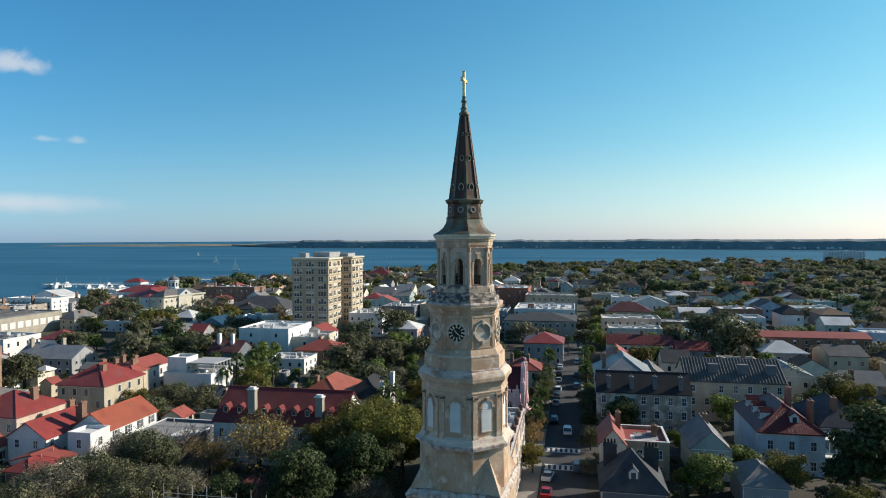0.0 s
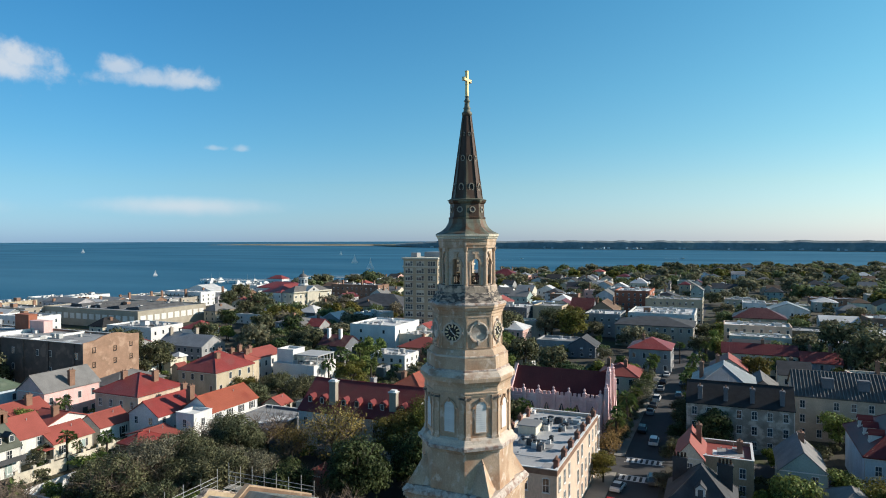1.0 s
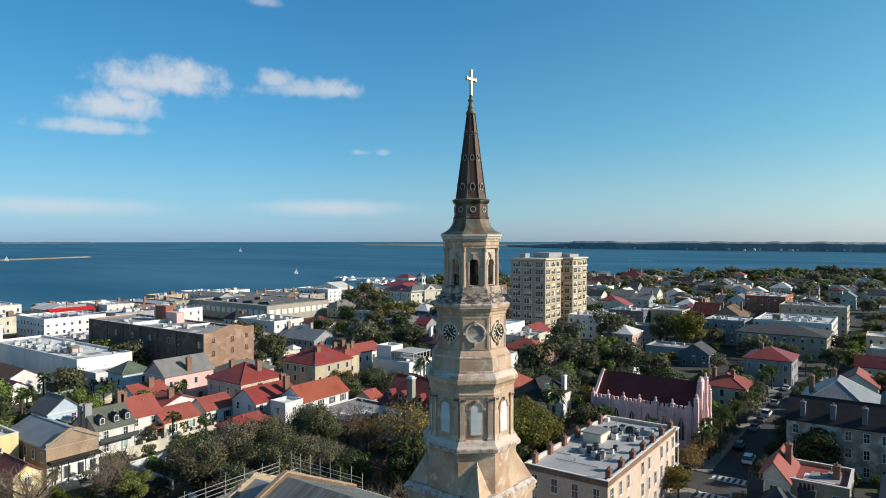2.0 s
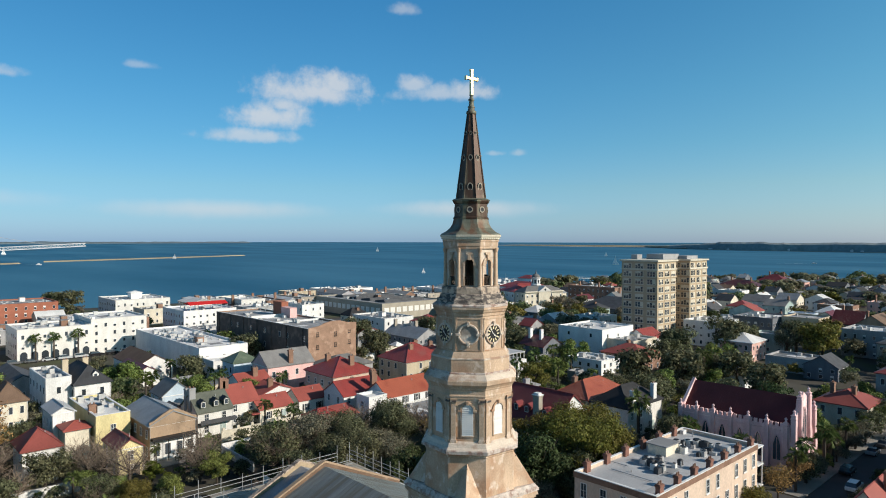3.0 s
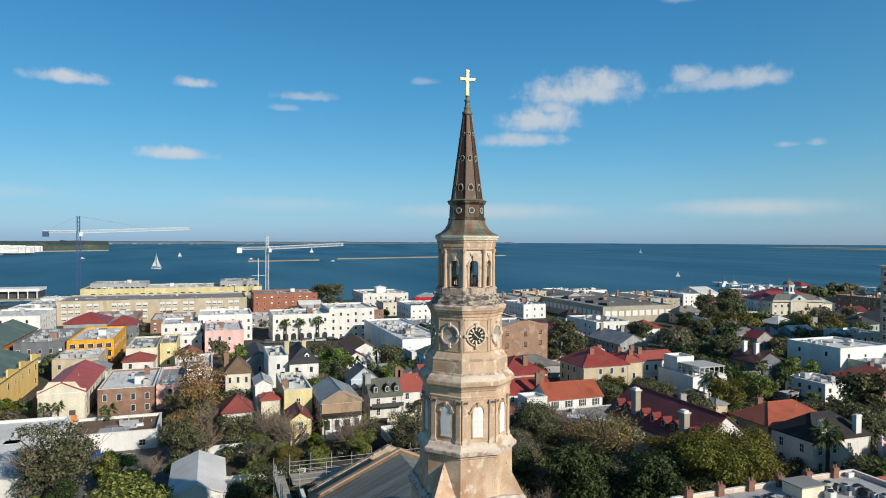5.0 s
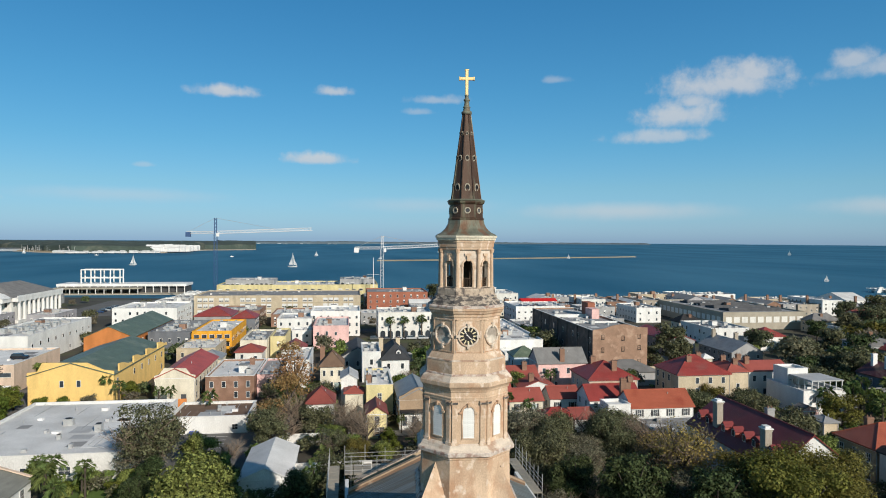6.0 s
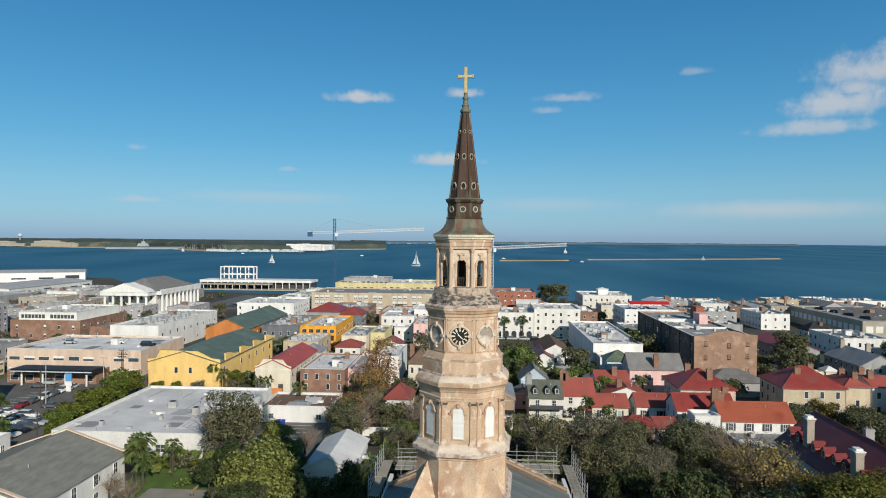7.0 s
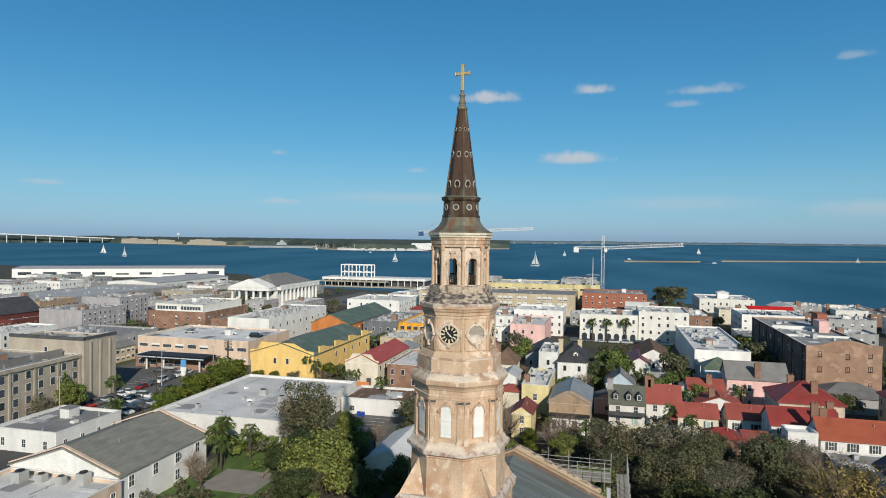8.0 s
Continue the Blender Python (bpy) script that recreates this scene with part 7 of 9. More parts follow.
box(bm, -5.9, 5.9, -0.3, 0.35, 0, 0.8), box(bm, 5.6, 6.1, -24.0, 0.35, 0, 0.8)
link("edging", bm, SLATE, edge)
lamp_post(-100.7, -114.8, 10.5), lamp_post(-118.5, -109.5, 9.0), lamp_post(-61.5, -112.5, 11.0)
house("building", "lavender-grey block with blank end wall and flat roof", -200, -173, -234, -211, 11, "flat", 0, "lavender", TARPAPER, 4, "S", far=True, units=16, gap=2.6, category="building")
house("building", "taller lavender-grey block with roof plant", -220, -200.5, -237, -215, 14, "flat", 0, "lavender", TARPAPER, 5, "S", far=True, units=10, gap=2.8, category="building")
house("building", "low grey block beside a car park", -165, -128, -200, -166, 6.5, "flat", 0, "grey", TARPAPER, 2, "SW", far=True, units=14, category="building")
MAROONBRICK = material("maroon_brick", (0.15, 0.045, 0.04), 0.9, 0.7, 0.6, 8.0, 0.3)
gothic = house("chapel", "dark maroon brick gothic chapel with pale arched windows", -182, -156, -258, -242, 9.5, "gx", 6.0, MAROONBRICK, SLATE, 1, "", far=True, category="chapel")
for y, zz, w_, h_ in ((0.0, 3.2, 2.2, 8.0), (-5.4, 3.0, 0.8, 4.0), (5.4, 3.0, 0.8, 4.0)):
    bm = bmesh.new()
    extrude_poly(bm, [(-w_, 0), (w_, 0), (w_, h_ * 0.6), (w_ * 0.6, h_ * 0.85), (0, h_), (-w_ * 0.6, h_ * 0.85), (-w_, h_ * 0.6)], -0.15, 0.0)
    wo = link("arched_window", bm, WALL["ivory"], gothic, "pale stone arched window")
    wo.matrix_local = pose(13.02, y, zz, 0, 0, 90)
    for k in (-1, 0, 1):
        bm = bmesh.new()
        box(bm, k * w_ * 0.6 - w_ * 0.22, k * w_ * 0.6 + w_ * 0.22, -0.2, -0.1, 0.4, h_ * 0.6)
        link("pane", bm, GLASS, wo)
house("chapel_wing", "low maroon brick wing with pale windows", -180, -160, -241.6, -234.6, 7.4, "flat", 0, MAROONBRICK, TARPAPER, 2, "SW", far=True, category="chapel")
house("building", "brown brick block with arched windows and white band", -240, -203, -201, -170, 8.4, "flat", 0, BRICK, WHITEROOF, 2, "SW", far=True, units=0, gap=5, category="building")
ribbon = house("upper_floor", "white upper storey with long dark ribbon windows", -239, -205.5, -199, -173, 11.6, "flat", 0, "ivory", WHITEROOF, 1, "", far=True, units=14, take=False, category="building")
bm = bmesh.new()
for y0_ in (-12, 1):
    box(bm, 16.7, 16.85, y0_, y0_ + 11, 9.0, 10.6, 0)
    for k in range(8):
        box(bm, 16.8, 16.95, y0_ + k * 1.55, y0_ + k * 1.55 + 0.18, 9.0, 10.6, 1)
link("ribbon_window", bm, [GLASS, TRIM], ribbon)["kind"] = "stuff"
house("building", "brown brick cube with white windows", -192, -179, -151, -134, 9.5, "flat", 0, BRICK, TARPAPER, 2, "W", far=True, gap=5, category="building")
house("motel_wing", "long low two-storey wing with grey shingle roof", -135.5, -118, -160, -152.6, 5.4, "gx", 1.6, "buff", SHINGLE, 2, "S", far=True, gap=2.2, w=1.4, wh=1.2, category="building")
house("warehouse", "broad low warehouse with pale grey flat roof", -352, -215, -346, -294, 7, "flat", 0, "grey", PALEROOF, 1, "SW", far=True, units=20, gap=9, w=4, wh=2, category="warehouse")
house("building", "brown flat-roofed block before a warehouse", -236, -212, -290, -274, 9, "flat", 0, "brown", TARPAPER, 2, "SW", far=True, units=4, category="building")
house("building", "white building with white roof units", -232, -176, -141, -122, 10.6, "flat", 0, "white", WHITEROOF, 2, "S", far=True, units=44, gap=6, w=0.9, category="building")
house("building", "dark grey block with grey flat roof and units", -230, -194, -88, -72.2, 9, "flat", 0, "slate", TARPAPER, 2, "SW", far=True, units=18)
ochre = house("building", "ochre building with arched balconies and white roof", -228, -192, -71.5, -57, 9.4, "flat", 0, "ochre", WHITEROOF, 2, "S", far=True, units=10)
for z in (2.9, 6.0):
    bm = bmesh.new()
    box(bm, 18.0, 19.6, -7.0, 7.0, z - 0.2, z), box(bm, 19.45, 19.6, -7.0, 7.0, z, z + 0.9)
    link("balcony", bm, WALL["ochre"], ochre)
    for i in range(5):
        share("balcony_opening", window_mesh(1.7, 1.9, "dark")[2], ochre, pose(18.02, -5.6 + 2.8 * i, z + 0.15, 0, 0, 90))
for i in range(6):
    bm = bmesh.new()
    rod(bm, (19.5, -7.0 + 2.8 * i, 0), (19.5, -7.0 + 2.8 * i, 8.9), 0.14, 6)
    link("post", bm, WALL["ochre"], ochre)
house("house", "house with red hipped roof", -262, -242, -82, -66, 9.5, "hip", 3.6, "grey", REDTIN, 2, "SW", far=True)
house("house", "slate-blue house with red roof", -246, -233, -64, -54, 9.5, "hip", 3, "slate", REDTIN, 3, "SW", far=True)
house("row_house", "tan row house with flat roof and units", -205, -177, -51.5, -42, 8, "flat", 0, "cream", TARPAPER, 2, "NW", far=True, units=8)
house("row_house", "pale yellow row house", -205, -183, -41.5, -36, 8.4, "flat", 0, "paleyellow", TARPAPER, 2, "NW", far=True)
house("row_house", "rose-pink row house with white roof", -236, -205, -27.0, -12.6, 9.2, "flat", 0, "rose", WHITEROOF, 2, "NW", far=True, units=6)
house("row_house", "tall white row house behind a pink one", -262, -238, -30, -7.5, 11.6, "flat", 0, "white", WHITEROOF, 3, "W", far=True, units=4)
house("row_house", "white stucco row house with flat roof", -250, -228, -44, -29, 9.5, "flat", 0, "white", WHITEROOF, 3, "NW", far=True)
house("house", "white block with several roof levels", -300, -268, -126, -96, 10.5, "flat", 0, "white", WHITEROOF, 3, "SW", far=True, units=6)
house("house", "barn-like hall with dark red roof", -190, -166, 22, 33, 5, "gx", 3, "white", BROWNROOF, 1, "NW", far=True)
# custom house with portico
cust = house("custom_house", "large white classical custom house with columned portico", -351, -298, -213, -185, 13.4, "hip", 6.6, "ivory", SHINGLE, 2, "SW", far=True, gap=4.6, wh=3.4, w=1.3, category="custom house")
bm = bmesh.new()
box(bm, 26.5, 35, -13.6, 13.6, 0, 1.6), box(bm, 26.5, 35.2, -14, 14, 11.2, 13.2), box(bm, -26.6, 26.5, 14.2, 17.2, 11.2, 13.2), box(bm, -26.6, 26.5, 14.2, 17.2, 0, 1.6)
link("podium", bm, WALL["white"], cust)
for y0_, y1_ in ((-14.4, -14.05), (16.9, 17.3)):
    bm = bmesh.new()
    box(bm, -26.9, 26.9, y0_, y1_, 13.2, 14.3)
    link("balustrade", bm, WALL["white"], cust)
bm = bmesh.new()
ped = [(-14.4, 13.2), (14.4, 13.2), (0, 18.2)]
lo = [bm.verts.new((24.0, y, z)) for y, z in ped]
hi = [bm.verts.new((35.5, y, z)) for y, z in ped]
bm.faces.new(lo), bm.faces.new(hi[::-1])
for i in range(3):
    bm.faces.new((lo[i], lo[(i + 1) % 3], hi[(i + 1) % 3], hi[i]))
link("pediment", bm, WALL["white"], cust)
bm = bmesh.new()
lathe(bm, [(1.0, 1.6), (0.85, 2.0), (0.7, 10.2), (1.05, 11.2)], 10, 0)
me_cc = mesh_of(bm, "column", WALL["white"])
for i in range(6):
    share("column", me_cc, cust, pose(33.6, -12 + 4.8 * i, 0))
for i in range(10):
    share("column", me_cc, cust, pose(-24 + 5.3 * i, 16.4, 0))
FOOT.append((-440, -320, -184, -138))
# waterfront terraces
cols = ["grey", BRICK, "ivory", BRICK, "grey", "stone", "white", "lavender"]
rng = random.Random(5)
y = 100.0
k = 0
while y < 330:
    wdt = rng.uniform(9, 16)
    house("terrace_house", "waterfront terrace house with flat roof", -345 + rng.uniform(-6, 10) + (y - 100) * 0.14, -318 + (y - 100) * 0.14, y, y + wdt - 0.3, rng.uniform(5.5, 9.5), "flat" if rng.random() < 0.6 else "gx", 2.2, cols[k % 8], TARPAPER if k % 2 else WHITEROOF, 3, "NW", far=True, group="waterfront terrace", gap=3.2,
          chim=((0.2, 0.9, 11.4), (-0.4, -0.9, 11.0)) if k % 2 else ())
    y += wdt
    k += 1
house("terminal_shed", "very long white harbour warehouse with low grey roof", -563, -503, -590, -390, 9, "gy", 1.6, "white", PALEROOF, 1, "W", far=True, gap=22, w=12, wh=3.4, category="warehouse", ang=30.4)
house("terminal_shed", "long white harbour warehouse with low grey roof", -470, -372, -374, -328, 7, "gx", 1.8, "white", PALEROOF, 1, "SW", far=True, gap=14, w=9, wh=3, category="warehouse")
pier_shed = thing("pier_shed", -508.5, -196, -1.2, 0, "white flat-roofed open pier shed on posts", "shed")
bm = bmesh.new()
box(bm, -12, 12, -50, 50, 6.2, 8.2)
link("roof", bm, WHITEROOF, pier_shed)
# added dark block paints the shaded gap below the open shed's roof
bm = bmesh.new()
box(bm, -11, 8.5, -49, 49, 0.4, 6.2)
link("core", bm, SLATE, pier_shed, "dark recessed shed wall")
bm = bmesh.new()
box(bm, -12.5, 22.5, -51, 51, -1.0, 0.9), box(bm, 12, 21.5, -50, 16, 4.6, 5.5)
link("deck", bm, CONCRETE, pier_shed)
bm = bmesh.new()
box(bm, -0.3, 0.3, -0.3, 0.3, 0.9, 6.3)
me_ps = mesh_of(bm, "post", TRIM)
for i in range(17):
    share("post", me_ps, pier_shed, pose(11.6, -49 + i * 6.1, 0))
bm = bmesh.new()
box(bm, -0.25, 0.25, -0.25, 0.25, 0.9, 4.6)
me_ps = mesh_of(bm, "post", TRIM)
for i in range(11):
    share("post", me_ps, pier_shed, pose(21.0, -49 + i * 6.4, 0))
FOOT.append((-522, -485, -248, -144))
fr = thing("steel_frame", -508, -215, 7.0, 0, "white steel loading frame on a pier", "frame")
bm = bmesh.new()
rod(bm, (0, 0, 0), (0, 0, 11.5), 0.55, 6)
me_fp = mesh_of(bm, "post", TRIM)
for x in (-4, 4):
    for yy in (-15, -7.5, 0, 7.5, 15):
        share("post", me_fp, fr, pose(x, yy, 0))
bm = bmesh.new()
for x in (-4, 4):
    for z in (4.5, 11.2):
        rod(bm, (x, -15, z), (x, 15, z), 0.55, 6)
link("beam", bm, TRIM, fr)
# white wall colour stands in for haze over the distant shaded block
house("apartment_tower", "distant pale seafront apartment block", 397, 449, 1032, 1050, 22, "flat", 0, "white", WHITEROOF, 7, "N", far=True, gap=4, category="apartment block")
shed = house("garden_shed", "white metal shed with low gable roof", -66, -48.5, -31, -22.5, 3.8, "gx", 1.8, "white", WHITEROOF, 1, "", category="shed")
bm = bmesh.new()
box(bm, -95, -60, -26.6, -26.3, 0, 2.4), box(bm, -60.3, -60, -26.3, -8, 0, 2.2), box(bm, -60, -58, 10, 10.3, 0, 2)
box(bm, -80.2, -79.9, -26.2, -15, 0, 2.0), box(bm, -82.2, -81.9, 12, 22, 0, 2.2), box(bm, -81.9, -68, 12, 12.3, 0, 1.8)
tagged(link("garden_wall", bm, WALL["white"]), "white plastered garden wall", "wall", kind="structure")

bm = bmesh.new()
box(bm, -114.2, -113.9, -76, -55, 0, 2.3)
tagged(link("garden_wall", bm, WALL["terracotta"]), "terracotta painted garden wall", "wall", kind="structure")
bm = bmesh.new()
box(bm, -90.2, -89.9, 15.5, 38, 0, 2.4)
for y in np.arange(16, 38, 3.4):
    box(bm, -90.3, -89.8, y - 0.3, y + 0.3, 2.4, 3.0)
tagged(link("garden_wall", bm, WALL["cream"]), "cream garden wall with square piers along a lane", "wall", kind="structure")
srng = random.Random(31)
for i in range(110):
    x, y = srng.uniform(-165, -62), srng.uniform(-32, 150)
    w, d = srng.uniform(2.5, 6), srng.uniform(3, 7)
    if any(x - w / 2 < b - 0.6 and x + w / 2 > a + 0.6 and y - d / 2 < q - 0.6 and y + d / 2 > c + 0.6 for a, b, c, q in FOOT) or (-62 < x) or (x > -86 and y < 22) or (y < 10) or (-102 < x < -55 and -51 < y < -26) or (-128 < x < -117 and y < 36) or (-97 < x < -83 and y < 47) or (-78 < x < -58 and 10 < y < 74):
        continue
    house("outbuilding", "small lean-to outbuilding in a back yard", x - w / 2, x + w / 2, y - d / 2, y + d / 2, srng.uniform(2.6, 4.8), srng.choice(("gx", "gy", "flat", "hip")), srng.uniform(0.8, 1.6), srng.choice(("white", "cream", "rose", "grey", BRICK, "buff")),
          srng.choice((RUST, WHITEROOF, SHINGLE, REDTIN, TARPAPER, GREYTIN)), 1, "W", far=True, group="outbuildings", w=0.7, wh=1.0)
house("garden_shed", "small brick garden shed with red tin roof", -42.5, -39, 37.5, 41, 2.4, "gy", 1.0, REDBRICK, DULLRED, 1, "", category="shed")
bench = thing("bench", -44.6, -49.4, 0.1, 8, "weathered wooden garden bench on a paved terrace", "bench")
bm = bmesh.new()
for i in range(4):
    box(bm, -1.5, 1.5, -0.3 + i * 0.15, -0.18 + i * 0.15, 0.42, 0.46)
link("seat", bm, WALL["tan"], bench)
bm = bmesh.new()
for i in range(3):
    box(bm, -1.5, 1.5, 0.27, 0.31, 0.55 + i * 0.15, 0.66 + i * 0.15)
link("backrest", bm, WALL["tan"], bench)
for x in (-1.35, 1.3):
    for yy in (-0.28, 0.24):
        bm = bmesh.new()
        box(bm, x, x + 0.08, yy, yy + 0.08, 0, 0.95 if yy > 0 else 0.42)
        link("leg", bm, BARK, bench)
BLUEBIN = material("blue_plastic", (0.02, 0.06, 0.36), 0.5, 0.9, 1.0, 8.0, 0.0)
for x, yy in ((-87.3, -47.6), (-87.2, -46.5)):
    wb = thing("wheelie_bin", x, yy, 0.05, 4, "blue plastic wheelie bin beside a white annex", "bin", "bins")
    bm = bmesh.new()
    taper(bm, -0.32, 0.32, -0.36, 0.36, 0, 1.05, 1.15)
    link("body", bm, BLUEBIN, wb)
    bm = bmesh.new()
    box(bm, -0.42, 0.42, -0.46, 0.44, 1.05, 1.13)
    link("lid", bm, BLUEBIN, wb)


# ---- trees ----
def leaf_cloud(bm, rng, lobes, n, size, flat=0.75):
    """Small bent leaf sprays scattered through overlapping lobes, dense at their skins."""
    total = sum(r ** 2 for *_, r in lobes)
    sd = rng.uniform(0, 50)
    for cx, cy, cz, r in lobes:
        for _ in range(int(n * r * r / total)):
            u, t = rng.uniform(-0.75, 1), rng.uniform(0, 2 * math.pi)
            q = math.sqrt(max(0, 1 - u * u))
            d = Vector((q * math.cos(t), q * math.sin(t), u))
            k = r * (1 - 0.5 * rng.random() ** 1.8) * (1 + 0.15 * rng.uniform(-1, 1) + 0.55 * noise.noise((d.x * 2.2 + sd + cx, d.y * 2.2 + cy, d.z * 2.2)))
            p = Vector((cx, cy, cz)) + Vector((d.x * k, d.y * k, d.z * k * flat))
            nrm = (d + Vector((rng.uniform(-1, 1), rng.uniform(-1, 1), rng.uniform(-0.4, 1.1))) * 0.75).normalized()
            side = nrm.orthogonal().normalized()
            side.rotate(Matrix.Rotation(rng.uniform(0, 6.28), 3, nrm))
            up = nrm.cross(side)
            s = size * rng.uniform(0.6, 1.35)
            v = [bm.verts.new(p + side * s * a + up * s * b) for a, b in ((-0.5, -0.4), (0.55, -0.3), (0.05, 0.75))]
            bm.faces.new(v)


def limb_set(bm, rng, h, spread, n, r, up=0.55):
    rod(bm, (0, 0, -0.1), (rng.uniform(-0.2, 0.2), rng.uniform(-0.2, 0.2), h * 0.42), r, 8, 0, r * 0.72)
    tips = []
    for i in range(n):
        a = 6.283 * i / n + rng.uniform(-0.3, 0.3)
        z0 = h * rng.uniform(0.25, 0.42)
        e = Vector((math.cos(a) * spread * rng.uniform(0.45, 0.75), math.sin(a) * spread * rng.uniform(0.45, 0.75), h * rng.uniform(up, up + 0.25)))
        rod(bm, (0, 0, z0), e, r * 0.5, 6, 0, r * 0.16)
        tips.append(e)
    return tips


def tree_kind(name, seed, kind, h, spread, n, size, lobes=9):
    """Returns meshes of trunk and crown."""
    rng = random.Random(seed)
    tb, cb = bmesh.new(), bmesh.new()
    tips = limb_set(tb, rng, h, spread, 7, 0.055 * spread + 0.06)
    if kind == "bare":
        for e in tips:
            for _ in range(n // len(tips)):
                p = e * rng.uniform(0.45, 1.0)
                q = p + Vector((rng.uniform(-1, 1), rng.uniform(-1, 1), rng.uniform(-0.1, 1.2))) * spread * 0.42
                rod(cb, p, q, 0.035, 3, 0, 0.012)
                w = q + Vector((rng.uniform(-1, 1), rng.uniform(-1, 1), rng.uniform(-0.2, 0.8))) * spread * 0.2
                rod(cb, p.lerp(q, 0.6), w, 0.022, 3, 0, 0.01)
        return mesh_of(tb, "trunk", BARK), mesh_of(cb, "crown", TWIG)
    ls = [(0, 0, h * 0.68, spread * 0.5)]
    lobes = int(lobes * 1.5)
    for i in range(lobes):
        a = 6.283 * i / lobes + rng.uniform(-0.4, 0.4)
        d = spread * rng.uniform(0.35, 0.68)
        ls.append((math.cos(a) * d, math.sin(a) * d, h * rng.uniform(0.3, 0.8), spread * rng.uniform(0.18, 0.44)))
    leaf_cloud(cb, rng, ls, n, size)
    me = bpy.data.meshes.new("crown")
    cb.to_mesh(me), cb.free()
    me.materials.append(LEAVES[kind])
    return mesh_of(tb, "trunk", BARK), me


def palm_kind(seed, h, n=34, ln=1.9):
    rng = random.Random(seed)
    tb, cb = bmesh.new(), bmesh.new()
    for i in range(6):
        rod(tb, (0, 0, h * i / 6 - (0.1 if i == 0 else 0)), (0, 0, h * (i + 1) / 6), 0.2 + 0.03 * (i % 2), 8, 0, 0.19 + 0.03 * ((i + 1) % 2))
    for i in range(n):
        a, e = rng.uniform(0, 6.283), rng.uniform(-0.7, 1.15)
        d = Vector((math.cos(a) * math.cos(e), math.sin(a) * math.cos(e), math.sin(e)))
        s = Vector((-math.sin(a), math.cos(a), 0))
        p = Vector((0, 0, h))
        l = ln * rng.uniform(0.8, 1.15)
        m = p + d * l * 0.6
        for j in range(7):
            t = (j - 3) / 3
            tip = m + d * l * 0.42 * (1 - 0.3 * abs(t)) + s * t * l * 0.42 - Vector((0, 0, 0.22 * l * (1 + abs(t))))
            w = s.cross(d) * 0.05 + s * 0.06
            v = [cb.verts.new(q) for q in (p + d * l * 0.45 - w * 0.6, p + d * l * 0.45 + w * 0.6, m + (tip - m) * 0.5 + w, tip, m + (tip - m) * 0.5 - w)]
            cb.faces.new(v)
        rod(cb, p, m, 0.03, 3)
    me = bpy.data.meshes.new("crown")
    cb.to_mesh(me), cb.free()
    me.materials.append(LEAVES["palm"])
    return mesh_of(tb, "trunk", BARK), me


KINDS = {
    "oak": [tree_kind("oak", 1 + i, "oak", 11, 6.2, 4800, 0.42, 10) for i in range(3)],
    "magnolia": [tree_kind("magnolia", 11 + i, "magnolia", 13, 5.6, 5000, 0.44, 11) for i in range(2)],
    "golden": [tree_kind("golden", 21, "golden", 12, 6.0, 5000, 0.4, 11)],
    "green": [tree_kind("green", 31 + i, "green", 10, 4.6, 4600, 0.38, 9) for i in range(2)],
    "autumn": [tree_kind("autumn", 41 + i, "autumn", 11, 4.2, 1700, 0.28, 13) for i in range(2)],
    "dense": [tree_kind("dense", 36 + i, "green", 8.6, 6.2, 15000, 0.33, 16) for i in range(2)],
    "grey": [tree_kind("grey", 51 + i, "grey", 9, 5.0, 4200, 0.3, 10) for i in range(2)],
    "gilded": [tree_kind("gilded", 45, "gilded", 10, 5.4, 3000, 0.2, 14)],
    "thin": [tree_kind("thin", 55, "oak", 10, 4.2, 3600, 0.3, 13)],
    "bare": [tree_kind("bare", 61 + i, "bare", 8, 4.6, 300, 0.3) for i in range(2)],
    "shrub": [tree_kind("shrub", 71, "green", 4, 2.2, 2600, 0.26, 7)],
    "hedge": [tree_kind("hedge", 75, "hedge", 5, 2.8, 3200, 0.28, 7)],
    "cypress": [tree_kind("cypress", 78, "magnolia", 7, 2.4, 3000, 0.24, 6)],
    "palm": [palm_kind(81, 6.5), palm_kind(82, 5.2)],
    # most distant crowns wear the paler leaves with haze in their colour
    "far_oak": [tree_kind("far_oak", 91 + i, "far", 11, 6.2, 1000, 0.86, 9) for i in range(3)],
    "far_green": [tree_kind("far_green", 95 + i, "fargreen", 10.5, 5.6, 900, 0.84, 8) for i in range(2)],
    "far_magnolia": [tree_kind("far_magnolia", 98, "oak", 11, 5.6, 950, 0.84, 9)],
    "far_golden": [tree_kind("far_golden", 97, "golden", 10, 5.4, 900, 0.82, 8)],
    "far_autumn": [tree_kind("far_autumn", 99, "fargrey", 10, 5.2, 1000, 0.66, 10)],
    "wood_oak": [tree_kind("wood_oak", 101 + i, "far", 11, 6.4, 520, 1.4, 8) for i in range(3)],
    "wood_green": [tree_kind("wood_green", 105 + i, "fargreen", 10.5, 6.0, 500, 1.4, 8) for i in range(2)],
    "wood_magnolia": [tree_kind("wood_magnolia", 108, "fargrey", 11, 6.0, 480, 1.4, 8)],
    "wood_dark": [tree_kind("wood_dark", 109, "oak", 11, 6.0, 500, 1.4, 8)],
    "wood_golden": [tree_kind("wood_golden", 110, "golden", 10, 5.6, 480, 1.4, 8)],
    "under_green": [tree_kind("under_green", 171 + i, "green", 3.0, 1.9, 300, 0.38, 6) for i in range(2)],
    "under_oak": [tree_kind("under_oak", 175 + i, "oak", 3.4, 2.2, 320, 0.38, 6) for i in range(2)],
    "under_grey": [tree_kind("under_grey", 178, "grey", 3.0, 2.1, 290, 0.32, 6)],
}
